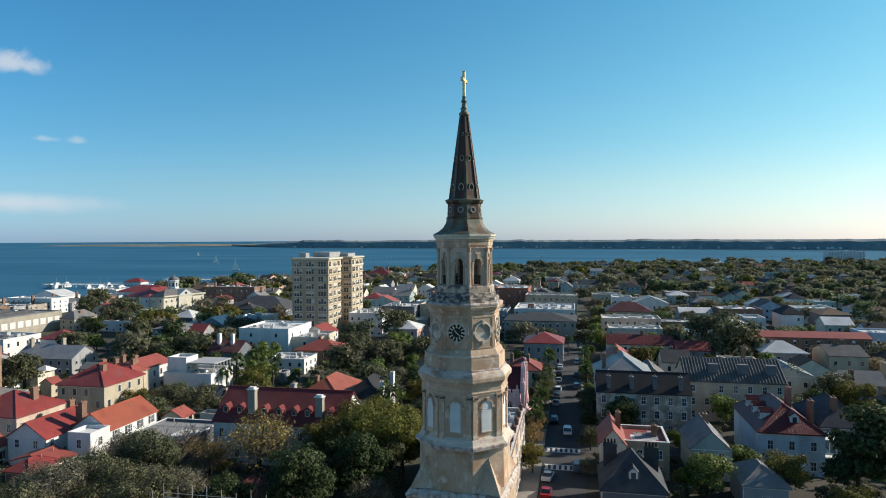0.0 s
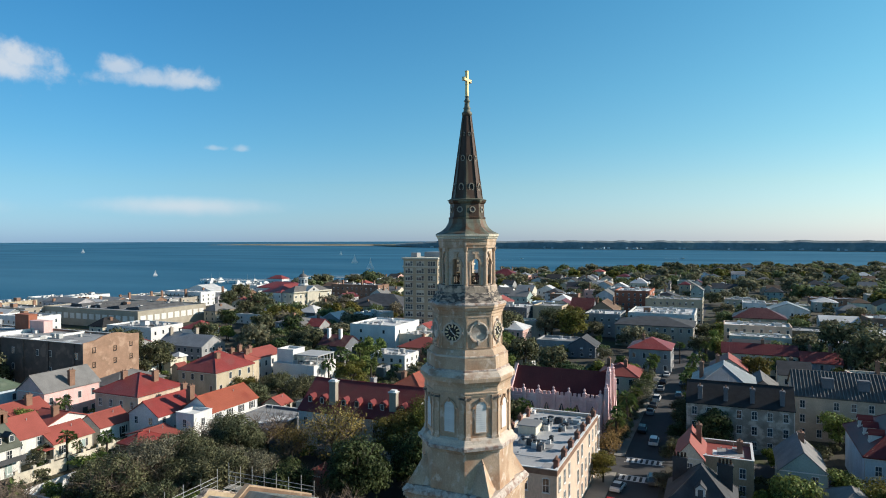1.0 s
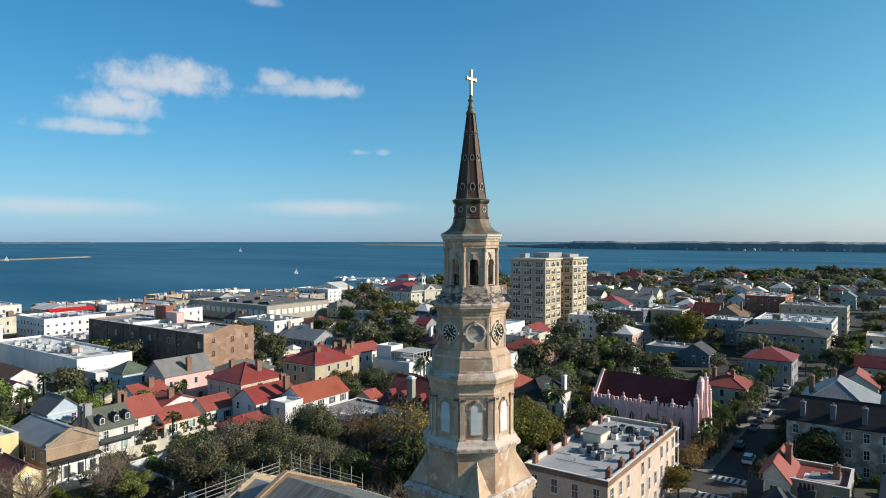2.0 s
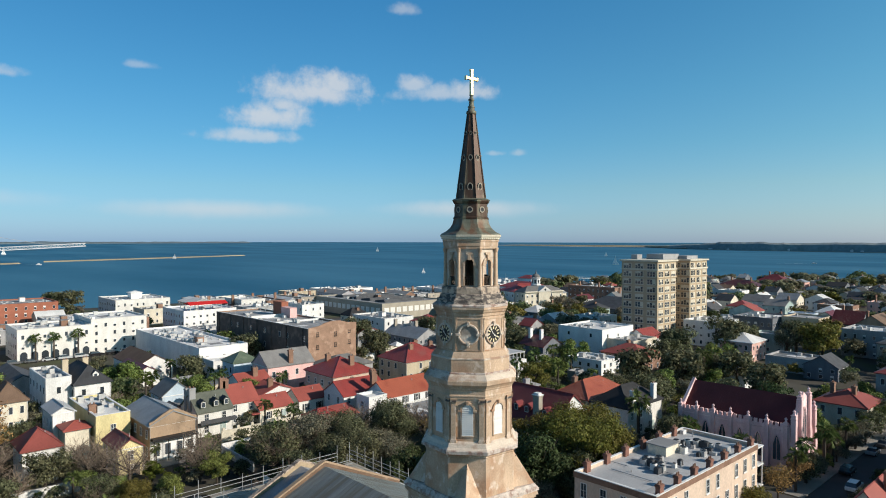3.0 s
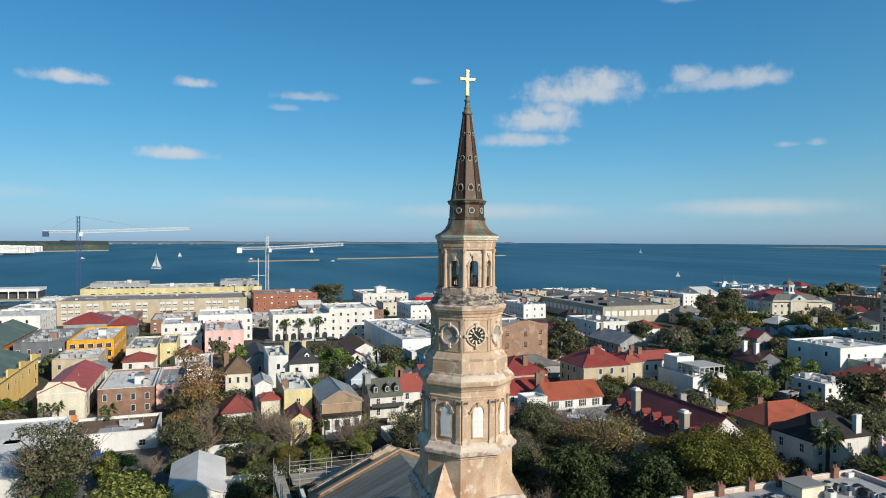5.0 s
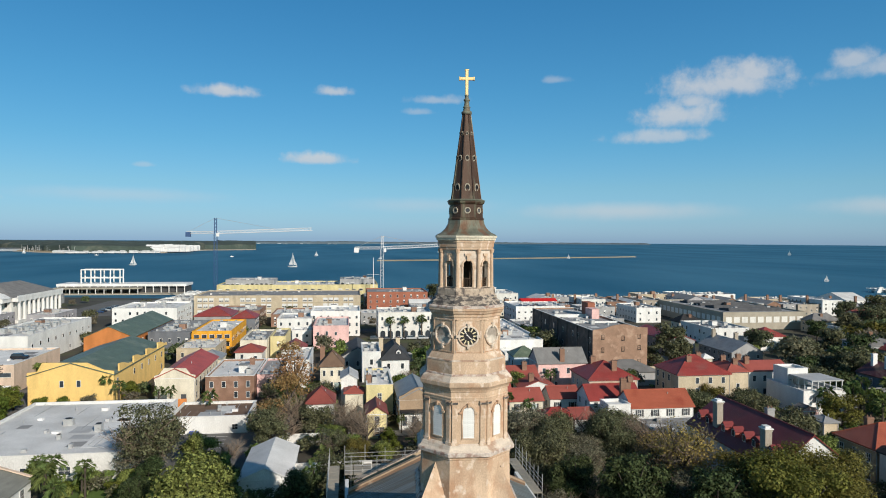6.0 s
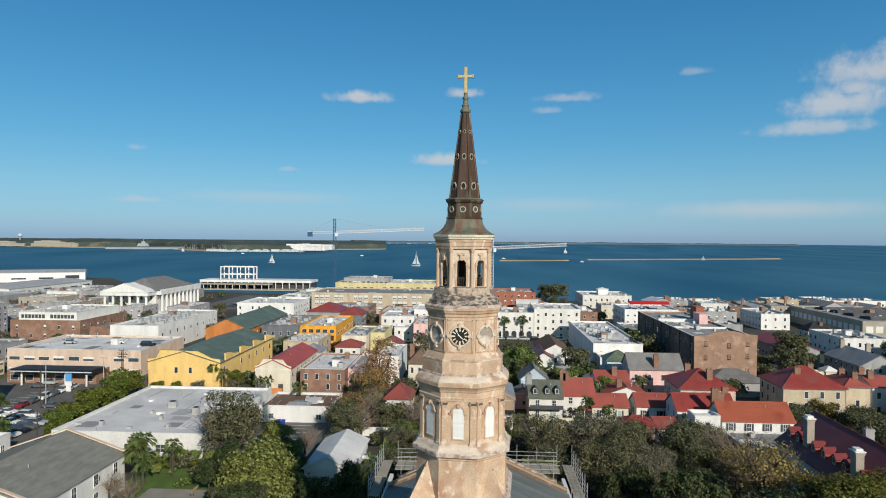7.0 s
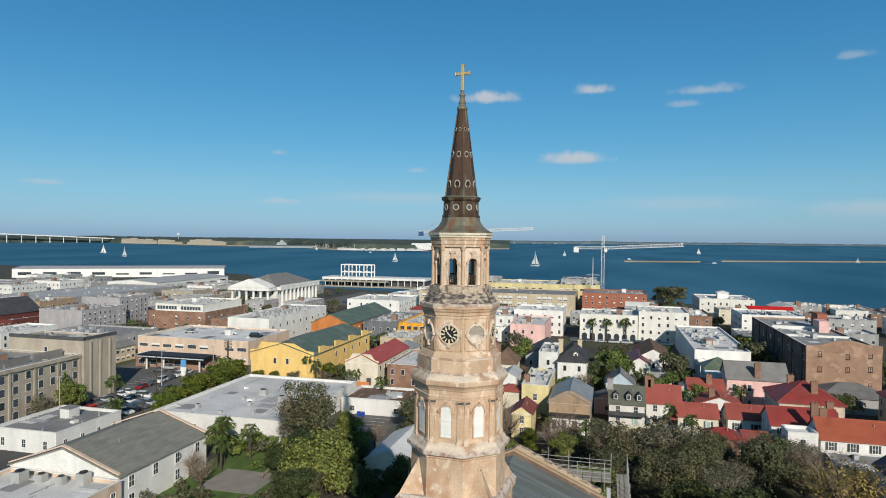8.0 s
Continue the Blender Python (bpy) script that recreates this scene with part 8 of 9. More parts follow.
# finer foliage for the churchyard, which the camera passes nearest
FINE = {
    "oak": [tree_kind("oak", 1 + i, "oak", 11, 6.2, 13000, 0.27, 12) for i in range(3)],
    "magnolia": [tree_kind("magnolia", 11 + i, "magnolia", 13, 5.6, 14000, 0.29, 13) for i in range(2)],
    "golden": [tree_kind("golden", 21 + i, "golden", 12, 6.2, 15000, 0.25, 13) for i in range(2)],
    "green": [tree_kind("green", 31 + i, "green", 10, 4.6, 10000, 0.26, 11) for i in range(2)],
    "grey": [tree_kind("grey", 51 + i, "grey", 9, 5.0, 7600, 0.21, 13) for i in range(2)],
    "thin": [tree_kind("thin", 55, "oak", 10, 4.2, 6000, 0.22, 15)],
}
MID = {
    "oak": [tree_kind("oak", 5 + i, "oak", 11, 6.2, 2500, 0.58, 10) for i in range(2)],
    "magnolia": [tree_kind("magnolia", 15, "magnolia", 13, 5.6, 2500, 0.6, 11)],
    "golden": [tree_kind("golden", 25, "golden", 12, 6.0, 2500, 0.56, 11)],
    "green": [tree_kind("green", 35 + i, "green", 10, 4.6, 2200, 0.54, 9) for i in range(2)],
}
WORDS = dict(oak="live oak with dark olive foliage", magnolia="dense dark green magnolia", golden="broad oak with yellow-green foliage", green="leafy green tree", dense="broad round-headed dense green tree", cypress="narrow dark columnar cypress", autumn="tree with thin orange autumn leaves",
             gilded="broad half-bare tree with thin golden leaves", grey="half-bare tree with grey-green foliage", thin="tall sparse oak", bare="leafless tree with grey twigs", shrub="green garden shrub", hedge="yellow-green hedge bush", palm="palmetto palm with fan fronds")
trng = random.Random(77)


def tree(kind, x, y, scale=1.0, tall=None):
    near = kind in FINE and -76 < x < 4 and -62 < y < 66
    tb, cb = trng.choice((FINE if near else MID if kind in MID and math.hypot(x, y) > 140 else KINDS)[kind])
    base = kind.replace("far_", "")
    nm = {"palm": "palm_tree", "shrub": "shrub", "hedge": "hedge_bush"}.get(base, "tree")
    ob = thing(nm, x, y, 0, trng.uniform(0, 360), WORDS[base] + (" among distant roofs" if kind.startswith("far") else " among town houses"), nm.split("_")[0] if nm != "palm_tree" else "palm", base + " trees")
    s = scale * trng.uniform(0.92, 1.08)
    z = s * (tall or 1.0)
    twigs = [("limb_crown", trng.choice(KINDS["bare"])[1])] if base in ("grey", "thin", "gilded") else []
    for n, me in [("trunk", tb), ("crown", cb)] + twigs:
        share(n, me, ob, Matrix.Diagonal((s, s, z, 1)))
    return ob


WOODS = {}


def wood(kind, x, y, s, z=1.0):
    """A distant tree, kept for the joined woods."""
    tb, cb = trng.choice(KINDS[kind])
    a = trng.uniform(0, 6.28)
    WOODS.setdefault(kind, []).append((cb, x, y, a, s, s * z))


def join_woods():
    for kind, items in WOODS.items():
        pts, off = [], 0
        for me, x, y, a, s, z in items:
            co = np.empty(len(me.vertices) * 3, np.float32)
            me.vertices.foreach_get("co", co)
            co = co.reshape(-1, 3) * (s, s, z)
            c, q = math.cos(a), math.sin(a)
            pts.append(np.stack((co[:, 0] * c - co[:, 1] * q + x, co[:, 0] * q + co[:, 1] * c + y, co[:, 2]), 1))
        pts = np.concatenate(pts)
        nf = len(pts) // 3
        low = kind.startswith("under")
        me = bpy.data.meshes.new("undergrowth" if low else "distant_trees")
        me.vertices.add(len(pts)), me.loops.add(len(pts)), me.polygons.add(nf)
        me.vertices.foreach_set("co", pts.astype(np.float32).ravel())
        me.loops.foreach_set("vertex_index", np.arange(len(pts), dtype=np.int32))
        me.polygons.foreach_set("loop_start", np.arange(nf, dtype=np.int32) * 3)
        me.update()
        me.materials.append(items[0][0].materials[0])
        tagged(new("undergrowth" if low else "distant_trees", me), "mixed green garden undergrowth between houses" if low else "dark green tree canopy among distant roofs", "shrubs" if low else "trees", kind="stuff")


NEAR = [("green", -70, -12, 0.5), ("green", -66, 4, 0.55), ("hedge", -76, -4, 0.7), ("palm", -72, -18, 0.8), ("green", -77, -15, 0.45), ("hedge", -70, -3, 0.6), ("green", -75, 6, 0.5), ("palm", -78, 8, 0.9), ("autumn", -98, -27, 1.1), ("golden", -64, -11, 0.4),
        ("magnolia", -95, 121, 0.6), ("palm", -88, 121, 1.1), ("oak", -104, 121, 0.7), ("palm", -80, 112, 1.2), ("green", -78, 118, 0.7), ("palm", -84, 108, 1.1), ("oak", -122, 146, 0.9), ("magnolia", -140, 166, 0.9), ("bare", -73, 4, 1.0), ("oak", 18.6, 100, 0.38), ("oak", 18.5, 112, 0.42), ("green", 18.6, 124, 0.4), ("oak", 18.4, 136, 0.45), ("oak", 6.2, 84, 0.4), ("green", 6.4, 94, 0.38), ("grey", 6.5, 101, 0.45), ("oak", 6.3, 125, 0.5), ("oak", 6.3, 136, 0.5), ("grey", 17.9, 84.5, 0.3), ("grey", 17.5, 60, 0.35),
        ("bare", -73.8, -8.6, 1.1), ("thin", -67, -15.5, 0.6), ("green", -62, -6, 0.55), ("bare", -69, 2, 0.9), ("bare", -79.5, -12, 0.9), ("bare", -78, -26, 0.9), ("autumn", -152, -31, 1.2), ("bare", -84, -13, 1.0), ("autumn", -112, -27, 1.35), ("palm", -55.7, -17, 0.9),
        ("green", -63, -40, 0.75), ("bare", -66, -35.5, 0.7), ("shrub", -52, -34, 1.2), ("oak", -47, -14.5, 0.6), ("green", -153, 14.6, 0.9), ("green", -166, -15.5, 0.9), ("green", -103, -28, 0.8), ("palm", -101.5, -46.5, 1.1),
        ("magnolia", -27.4, 30, 0.95), ("magnolia", -21, 40, 0.85), ("golden", -18, 50, 0.95), ("golden", -24, 60, 0.9), ("golden", -29, 50, 0.85), ("bare", -59.9, 48.5, 1.1), ("palm", -28.5, 85, 1.5), ("palm", -13.9, 79.5, 1.05), ("palm", -3, 78.6, 0.95),
        ("oak", -175, 113, 0.9), ("green", -173, 164, 0.8), ("green", -84, 123, 0.8), ("palm", -72, 113, 1.1), ("palm", -122, 146, 1.3), ("oak", -57, 131, 0.9), ("oak", -69, 172, 0.8), ("oak", -216, 225, 0.9), ("green", -92, 146, 0.9),
        ("grey", -64.4, 22, 0.95), ("oak", -60.4, 40, 0.8), ("thin", -70, 33, 0.75), ("oak", -56, 27, 0.75), ("oak", -48, 22, 0.75), ("oak", -146, 101, 0.9), ("green", -79, 122, 0.7), ("oak", -113.5, 142, 0.85),
        ("hedge", 34, 54, 1.0), ("green", 37, 53.5, 0.8), ("golden", 50, 55, 0.55), ("magnolia", 67, 57, 1.15), ("magnolia", 61, 55, 0.85), ("golden", 57, 46, 0.45), ("oak", 68.5, 170, 1.25), ("golden", -42, 261, 0.8), ("oak", -59, 219, 0.9), ("green", 25, 250, 0.8), ("green", 25, 205, 0.85),
        ("palm", 7.0, 91.7, 1.1), ("palm", 7.0, 97, 1.0), ("palm", 7.1, 104.8, 1.05), ("palm", 18.2, 150, 1.1), ("palm", 7, 141, 1.1), ("palm", 18.3, 160, 1.1), ("palm", 7.2, 130, 1.0), ("palm", 7.2, 118, 1.0), ("golden", 7.0, 60, 0.42), ("grey", 6.6, 113, 0.6), ("grey", 6.5, 108, 0.5),
        ("green", 73.6, 154, 0.9), ("oak", 80, 118, 0.8), ("oak", 69, 128, 0.8), ("oak", 64, 96, 0.6), ("green", 40, 80, 0.55), ("hedge", 36.5, 78, 0.9), ("green", 46, 64, 0.6),
        ("grey", -62.0, -50, 0.85), ("thin", -61.4, -49.2, 1.3), ("magnolia", -36, -26, 0.5), ("dense", -40.8, -36.5, 1.05), ("palm", -56.5, -66, 0.85), ("palm", -44.4, -58.5, 0.9), ("palm", -52.8, -57.6, 0.8), ("palm", -66.5, -100.5, 0.85), ("palm", -52, -56.8, 0.8), ("shrub", -57, -58, 1.0), ("bare", -36, -57, 0.7), ("bare", -40, -62, 0.6),
        ("green", -72, -118, 0.75), ("grey", -62, -118, 0.6), ("palm", -64, -99.5, 0.9), ("palm", -114.5, -72, 0.9), ("hedge", -113.5, -85.5, 0.8), ("hedge", -113.5, -91, 0.8), ("palm", -114, -59, 0.85), ("palm", -114, -62, 0.8), ("green", -150, -106, 0.6),
        ("thin", -62, 13, 0.95), ("green", -46, 10, 0.75), ("grey", -72, 28, 0.75), ("grey", -79, 34, 0.5), ("grey", -47, 30, 0.8), ("gilded", -42, 46, 1.35), ("gilded", -52, 46, 0.8), ("magnolia", -36, 24, 0.7), ("oak", -152, 33.5, 0.7), ("green", -212, 62, 0.7),
        ("oak", -38, 106, 0.8), ("palm", -34, 104, 1.1), ("oak", -46, 140, 0.95), ("oak", -35, 152, 0.9), ("golden", -35, 229, 0.95), ("oak", -25, 120, 0.8), ("oak", -22, 140, 0.9), ("magnolia", -12, 118, 0.75), ("oak", -395, 55, 1.1), ("oak", -402, 48, 1.0), ("palm", -226.5, 6, 1.3), ("palm", -226.5, 20, 1.3), ("palm", -227, 12, 1.2),
        ("palm", -76, 22, 0.95), ("palm", -84, 30, 0.9), ("autumn", -87, -30, 0.8), ("bare", -92, -26, 0.9), ("oak", -106, -19, 0.6), ("green", -118, 2, 0.7), ("green", -125, 26, 0.7), ("palm", -131, 22, 1.0), ("palm", -127, 30, 1.0), ("green", -118, 36, 0.7), ("magnolia", -38, -20, 0.6), ("hedge", -54, -53, 0.5), ("hedge", -50, -50.5, 0.45), ("shrub", -70, -44, 1.0),
        ("thin", -87, -30, 0.8), ("shrub", -68, -31, 1.0), ("oak", -82, -20, 0.6)]
for i in range(13):
    NEAR.append(("hedge", -70 - i * 3.9, -91.2 - i * 0.62 - 1.3 * (i % 2), 0.95 + 0.2 * (i % 3)))
NEAR += [("hedge", -41, -44, 0.6), ("palm", -47.2, -18.5, 1.0), ("magnolia", -179, 117.2, 0.7), ("oak", -156.5, 158, 0.7), ("oak", -169.8, 146.5, 0.8), ("green", -159.5, 138, 0.7), ("magnolia", -118, 128, 0.7), ("oak", -160, 172, 0.9),
         ("green", -212, 60.5, 0.75), ("hedge", -190, 61.5, 1.5), ("hedge", -184, 61.5, 1.6), ("hedge", -178, 62, 1.5), ("green", -156.5, 17.3, 0.85), ("green", -155.7, 12.5, 0.8), ("palm", -142.4, 18.6, 1.1), ("palm", -160.7, 30.2, 1.1), ("palm", -159.7, 36.1, 1.0), ("green", -141.2, 30.2, 0.55), ("palm", -134, 14, 1.0), ("palm", -129, 24, 1.0), ("palm", -112, 33, 1.0),
         ("palm", -130, 34, 1.0), ("green", -128, 10, 0.5), ("palm", -118, 46, 1.1), ("palm", -90, 26, 0.9), ("palm", -112, 68, 1.0), ("green", -118, 66, 0.6), ("palm", -83.3, 125.3, 1.3), ("palm", -79.6, 130, 1.2), ("palm", -57.5, 136.4, 1.2), ("palm", -44.8, 150.6, 1.6),
         ("cypress", -102.4, 130.5, 0.75), ("oak", -68.9, 179.5, 1.0), ("oak", -60, 205, 1.1), ("oak", -44.7, 230, 1.1), ("magnolia", -93, 257, 0.9), ("green", -50, 170, 1.0), ("green", -112, -100.5, 0.8), ("hedge", -55, -60, 0.55), ("green", -57.5, -66.5, 0.55), 
         ("shrub", -52, -60, 0.6), ("palm", -48.5, -60.5, 1.1), ("palm", -46, -60.5, 1.15), ("shrub", -58, -52, 0.8), ("shrub", -57.5, -48, 0.8), ("shrub", -58, -55.5, 0.8), ("green", -73, -124.5, 1.0), ("green", -69, -117.5, 0.7), ("palm", -71.3, -105.5, 1.1), ("hedge", -124, -72.5, 1.0), ("grey", -114.5, -79.5, 0.4),
         ("hedge", -119.5, -84, 0.8), ("palm", -117.8, -76, 1.0), ("magnolia", -49.7, -33.2, 0.45)]
for k, x, y, s in NEAR:
    tree(k, x, y, s * (1.25 if k in ("oak", "magnolia", "golden", "grey", "thin") else 1.1))

# ---- the rest of the town ----
FOOT += [(-227, -198, -6, 38)]
frng = random.Random(2024)


def free(x0, x1, y0, y1):
    if any(x0 < b and x1 > a and y0 < d and y1 > c for a, b, c, d in FOOT):
        return False
    if x1 > 5 and x0 < 19.5 and y1 > 20 and y0 < 420:
        return False
    if x1 > -20 and x0 < 30 and y1 > -20 and y0 < 30:
        return False
    return True


def inside(x, y):
    c = False
    n = len(COAST)
    for i in range(n):
        (xa, ya), (xb, yb) = COAST[i], COAST[(i + 1) % n]
        if (ya > y) != (yb > y) and x < (xb - xa) * (y - ya) / (yb - ya) + xa:
            c = not c
    return c


walls_res = ["white", "cream", "grey", "buff", "pink", "white", "white", "blue", "cream", "teal", "slate"]
roofs_res = [SLATE, SLATE, SLATE, SHINGLE, GREYTIN, DEEPRED, RUST, BROWNROOF, BLACKSLATE, SHINGLE, WHITEROOF]


def random_house(x, y, kind):
    r = frng
    if (-82 < x < -16 and 98 < y < 160) or (-176 < x < -84 and -30 < y < 48) or (-128 < x < 0 and 98 < y < 205) or (-98 < x < -57 and 60 < y < 100) or (-34 < x < 24 and 200 < y < 345):
        return None
    w, d = (r.uniform(8, 14), r.uniform(9, 16)) if kind == "res" else (r.uniform(14, 30), r.uniform(12, 24))
    if not free(x - w / 2 - 0.5, x + w / 2 + 0.5, y - d / 2 - 0.5, y + d / 2 + 0.5) or not inside(x, y) or not inside(x - 25, y + 25):
        return None
    h = (r.uniform(5.5, 8.5) if y > 130 else r.uniform(5.0, 7.5)) if kind == "res" else r.uniform(4.5, 8.6)
    faces = "NW" if y > -20 else "SW"
    if kind == "res":
        wall, roofm = r.choice(walls_res), r.choice(roofs_res)
        form = r.choice(("hip", "hip", "gx", "gy", "gy", "flat"))
        return house("house", f"{wall if wall != 'slate' else 'dark grey'} town house with {'flat' if form == 'flat' else 'pitched'} roof among trees", x - w / 2, x + w / 2, y - d / 2, y + d / 2, h, form, r.uniform(2.2, 3.6), wall,
                     (WHITEROOF if r.random() < 0.5 else TARPAPER) if form == "flat" else roofm, 2, faces, ((r.uniform(-0.6, 0.6), r.uniform(-0.5, 0.5), h + r.uniform(3, 4)),) if r.random() < 0.45 else (), far="joined", group="town houses")
    wall = r.choice(("grey", "grey", "white", "white", "lavender", "stone", "lavender") if y < -90 else ("white", "cream", "white", BRICK, BRICK, "buff", "grey"))
    return house("building", "flat-roofed town building with roof units", x - w / 2, x + w / 2, y - d / 2, y + d / 2, h, "flat", 0, wall, WHITEROOF if r.random() < 0.6 else TARPAPER, max(2, int(h / 3.3)), faces, far="joined", group="town buildings", units=r.randrange(4, 12), category="building", gap=3.4)


def near_free(x, y, r=2.0):
    return free(x - r, x + r, y - r, y + r)


# churchyard and gardens: crowns that meet
TAKEN = [(x, y) for _, x, y, _ in NEAR]
for x in np.arange(-71, -18, 6.6):
    for y in np.arange(14, 56, 6.6):
        px_, py_ = x + frng.uniform(-2, 2), y + frng.uniform(-2, 2)
        if near_free(px_, py_, 1.5) and all(math.hypot(px_ - a, py_ - b) > 4.6 for a, b in TAKEN) and not (px_ > -45 and py_ < 16) and not (-56 < px_ < -34 and py_ > 33) and not (px_ < -60 and py_ > 48):
            tree(frng.choice(("grey", "grey", "thin", "bare", "bare", "oak") if px_ < -45 else ("magnolia", "grey", "oak", "golden", "bare")), px_, py_, frng.uniform(0.75, 1.05))
            TAKEN.append((px_, py_))
for x in np.arange(-112, -44, 6.5):
    for y in np.arange(-34, 12, 6.5):
        px_, py_ = x + frng.uniform(-2, 2), y + frng.uniform(-2, 2)
        if near_free(px_, py_, 1.5) and all(math.hypot(px_ - a, py_ - b) > 5 for a, b in TAKEN) and not (-102 < px_ < -55 and -51 < py_ < -26) and frng.random() < 0.6:
            tree(frng.choice(("grey", "bare", "bare", "shrub", "thin", "shrub") if px_ < -98 or px_ > -62 else ("bare", "shrub", "shrub", "palm", "bare")), px_, py_, frng.uniform(0.5, 0.85))
            TAKEN.append((px_, py_))
for x in np.arange(-60, -26, 5):
    for y in np.arange(-46, -34, 5):
        px_, py_ = x + frng.uniform(-2, 2), y + frng.uniform(-2, 2)
        if near_free(px_, py_, 1.5) and all(math.hypot(px_ - a, py_ - b) > 4 for a, b in TAKEN) and px_ - py_ < 8:
            tree(frng.choice(("magnolia", "green", "shrub", "oak")), px_, py_, frng.uniform(0.5, 0.7))
            TAKEN.append((px_, py_))

for x in np.arange(-170, -88, 7.5):
    for y in np.arange(-22, 46, 7.5):
        px_, py_ = x + frng.uniform(-2.5, 2.5), y + frng.uniform(-2.5, 2.5)
        if near_free(px_, py_, 1.2) and all(math.hypot(px_ - a, py_ - b) > 4.5 for a, b in TAKEN) and frng.random() < 0.75:
            tree(frng.choice(("palm", "shrub", "green", "shrub", "grey", "bare", "palm")), px_, py_, frng.uniform(0.5, 0.8))
            TAKEN.append((px_, py_))

# south: houses among trees; they thin out into a canopy towards the point
for y in np.arange(112, 600, 19):
    reach = 0.62 * (y + 64)
    for x in np.arange(-0.95 * reach, 0.42 * reach + 70, 17):
        px_, py_ = x + frng.uniform(-3, 3), y + frng.uniform(-4, 4)
        com = x < -118 and y < 330 and not (x > -205 and y > 125)
        if frng.random() < (0.3 if x > 15 and y > 240 else 0.72 if y < 330 else 0.45):
            random_house(px_, py_, "com" if frng.random() < (0.6 if com else 0.22 if 170 < y < 480 else 0.0) else "res")
for y in np.arange(610, 1000, 30):
    reach = 0.62 * (y + 64)
    for x in np.arange(-0.6 * reach, 0.5 * reach + 60, 34):
        if frng.random() < 0.36:
            random_house(x + frng.uniform(-8, 8), y + frng.uniform(-8, 8), "res")
# east and north-east: flat-roofed blocks
for x in np.arange(-395, -120, 27):
    for y in np.arange(-330, 340, 24):
        if abs(x + 257) < 16 or not inside(x - 20, y) or (x > -205 and y > 120):
            continue
        if y < -150 and x > -180:
            continue
        if frng.random() < 0.8:
            random_house(x + frng.uniform(-2, 2), y + frng.uniform(-2, 2), "com" if frng.random() < 0.88 or y < -60 else "res")
for x in np.arange(-118, -60, 15):
    for y in np.arange(-34, 130, 16):
        if (x > -95 and y < 58) or (-112 < x < -76 and 90 < y < 165):
            continue
        if frng.random() < 0.4:
            random_house(x + frng.uniform(-2, 2), y + frng.uniform(-2, 2), "res")
for x in np.arange(-420, -60, 34):
    for y in np.arange(-640, -210, 30):
        if inside(x - 30, y) and frng.random() < 0.6 and y < -0.9 * abs(x) * 0.7:
            random_house(x, y, "com")

for x in np.arange(-232, -118, 12.5):
    for y in np.arange(-70, 66, 12.5):
        w, d = frng.uniform(7, 11), frng.uniform(7, 11)
        px_, py_ = x + frng.uniform(-1.5, 1.5), y + frng.uniform(-1.5, 1.5)
        if free(px_ - w / 2, px_ + w / 2, py_ - d / 2, py_ + d / 2) and not (-172 < px_ and -26 < py_ < 46) and frng.random() < 0.5:
            form = frng.choice(("flat", "flat", "gx", "hip"))
            house("house", "small white back-street house with a " + ("flat" if form == "flat" else "pitched") + " roof", px_ - w / 2, px_ + w / 2, py_ - d / 2, py_ + d / 2, frng.uniform(4.5, 7), form, 2.2, frng.choice(("white", "cream", "white", "ivory", "rose")),
                  frng.choice((WHITEROOF, PALEROOF)) if form == "flat" else frng.choice((RUST, SHINGLE, SLATE, GREYTIN)), 2, "NW", far="joined", group="town houses", units=0)
# trees in every gap; the distant ones are joined into woods
for k_, x, y, s_ in (("golden", -33, 218, 1.35), ("oak", 18.2, 76, 0.5), ("magnolia", 18.4, 88, 0.5), ("oak", 18.6, 104, 0.55), ("autumn", 6.2, 71, 0.7), ("autumn", 6.4, 79, 0.6), ("grey", 6.2, 88, 0.6),
                     ("palm", 6.6, 78, 1.0), ("palm", 6.4, 84, 1.1), ("palm", 6.8, 150, 1.1), ("palm", 6.5, 160, 1.1), ("palm", 6.7, 172, 1.0), ("palm", 18.3, 124, 1.15), ("palm", 18.2, 134, 1.1), ("palm", 18.4, 142, 1.15), ("oak", 18.6, 205, 0.8), ("green", 6.0, 192, 0.8), ("oak", 19.5, 240, 0.9), ("oak", 4.6, 206, 0.8),
                     ("oak", -42, 156, 0.8), ("green", 23, 224, 0.9), ("oak", 64, 190, 1.7), ("magnolia", -89, 252, 0.9), ("green", -49, 180, 0.9),
                     ("oak", -52, 164, 0.85), ("grey", -46, 224, 1.2), ("oak", -58, 216, 1.0), ("palm", -19, 203, 1.0), ("palm", 21, 193, 1.1), ("palm", 12.6, 186, 1.1), ("palm", -44.5, 154, 1.0), ("palm", 20.5, 172, 1.1),
                     ("palm", -98, 150, 0.9), ("green", -90, 152, 0.8), ("cypress", -94, 126, 0.8), ("green", -112, 158, 0.9), ("oak", -171, 117, 0.6), ("oak", -206, 222, 0.9), ("oak", -222, 246, 1.3), ("magnolia", -200, 196, 0.8), ("oak", -176, 166, 0.6), ("oak", -254, 256, 1.3), ("oak", -288, 306, 1.4), ("green", -238, 262, 1.2), ("oak", -212, 206, 0.8), ("oak", -76, -29, 0.75), ("thin", -80, -31, 0.9), ("oak", -170, 60, 1.2), ("green", -186, 61, 1.3)):
    tree(k_, x, y, s_)
    TAKEN.append((x, y))
y = 76.0
while y < 1040:
    step = 9.5 if y < 230 else 11.5 if y < 420 else 15.0
    for x in np.arange(-0.66 * (y + 64), 0.46 * (y + 64) + 45, step):
        px_, py_ = x + frng.uniform(-0.4, 0.4) * step, y + frng.uniform(-0.4, 0.4) * step
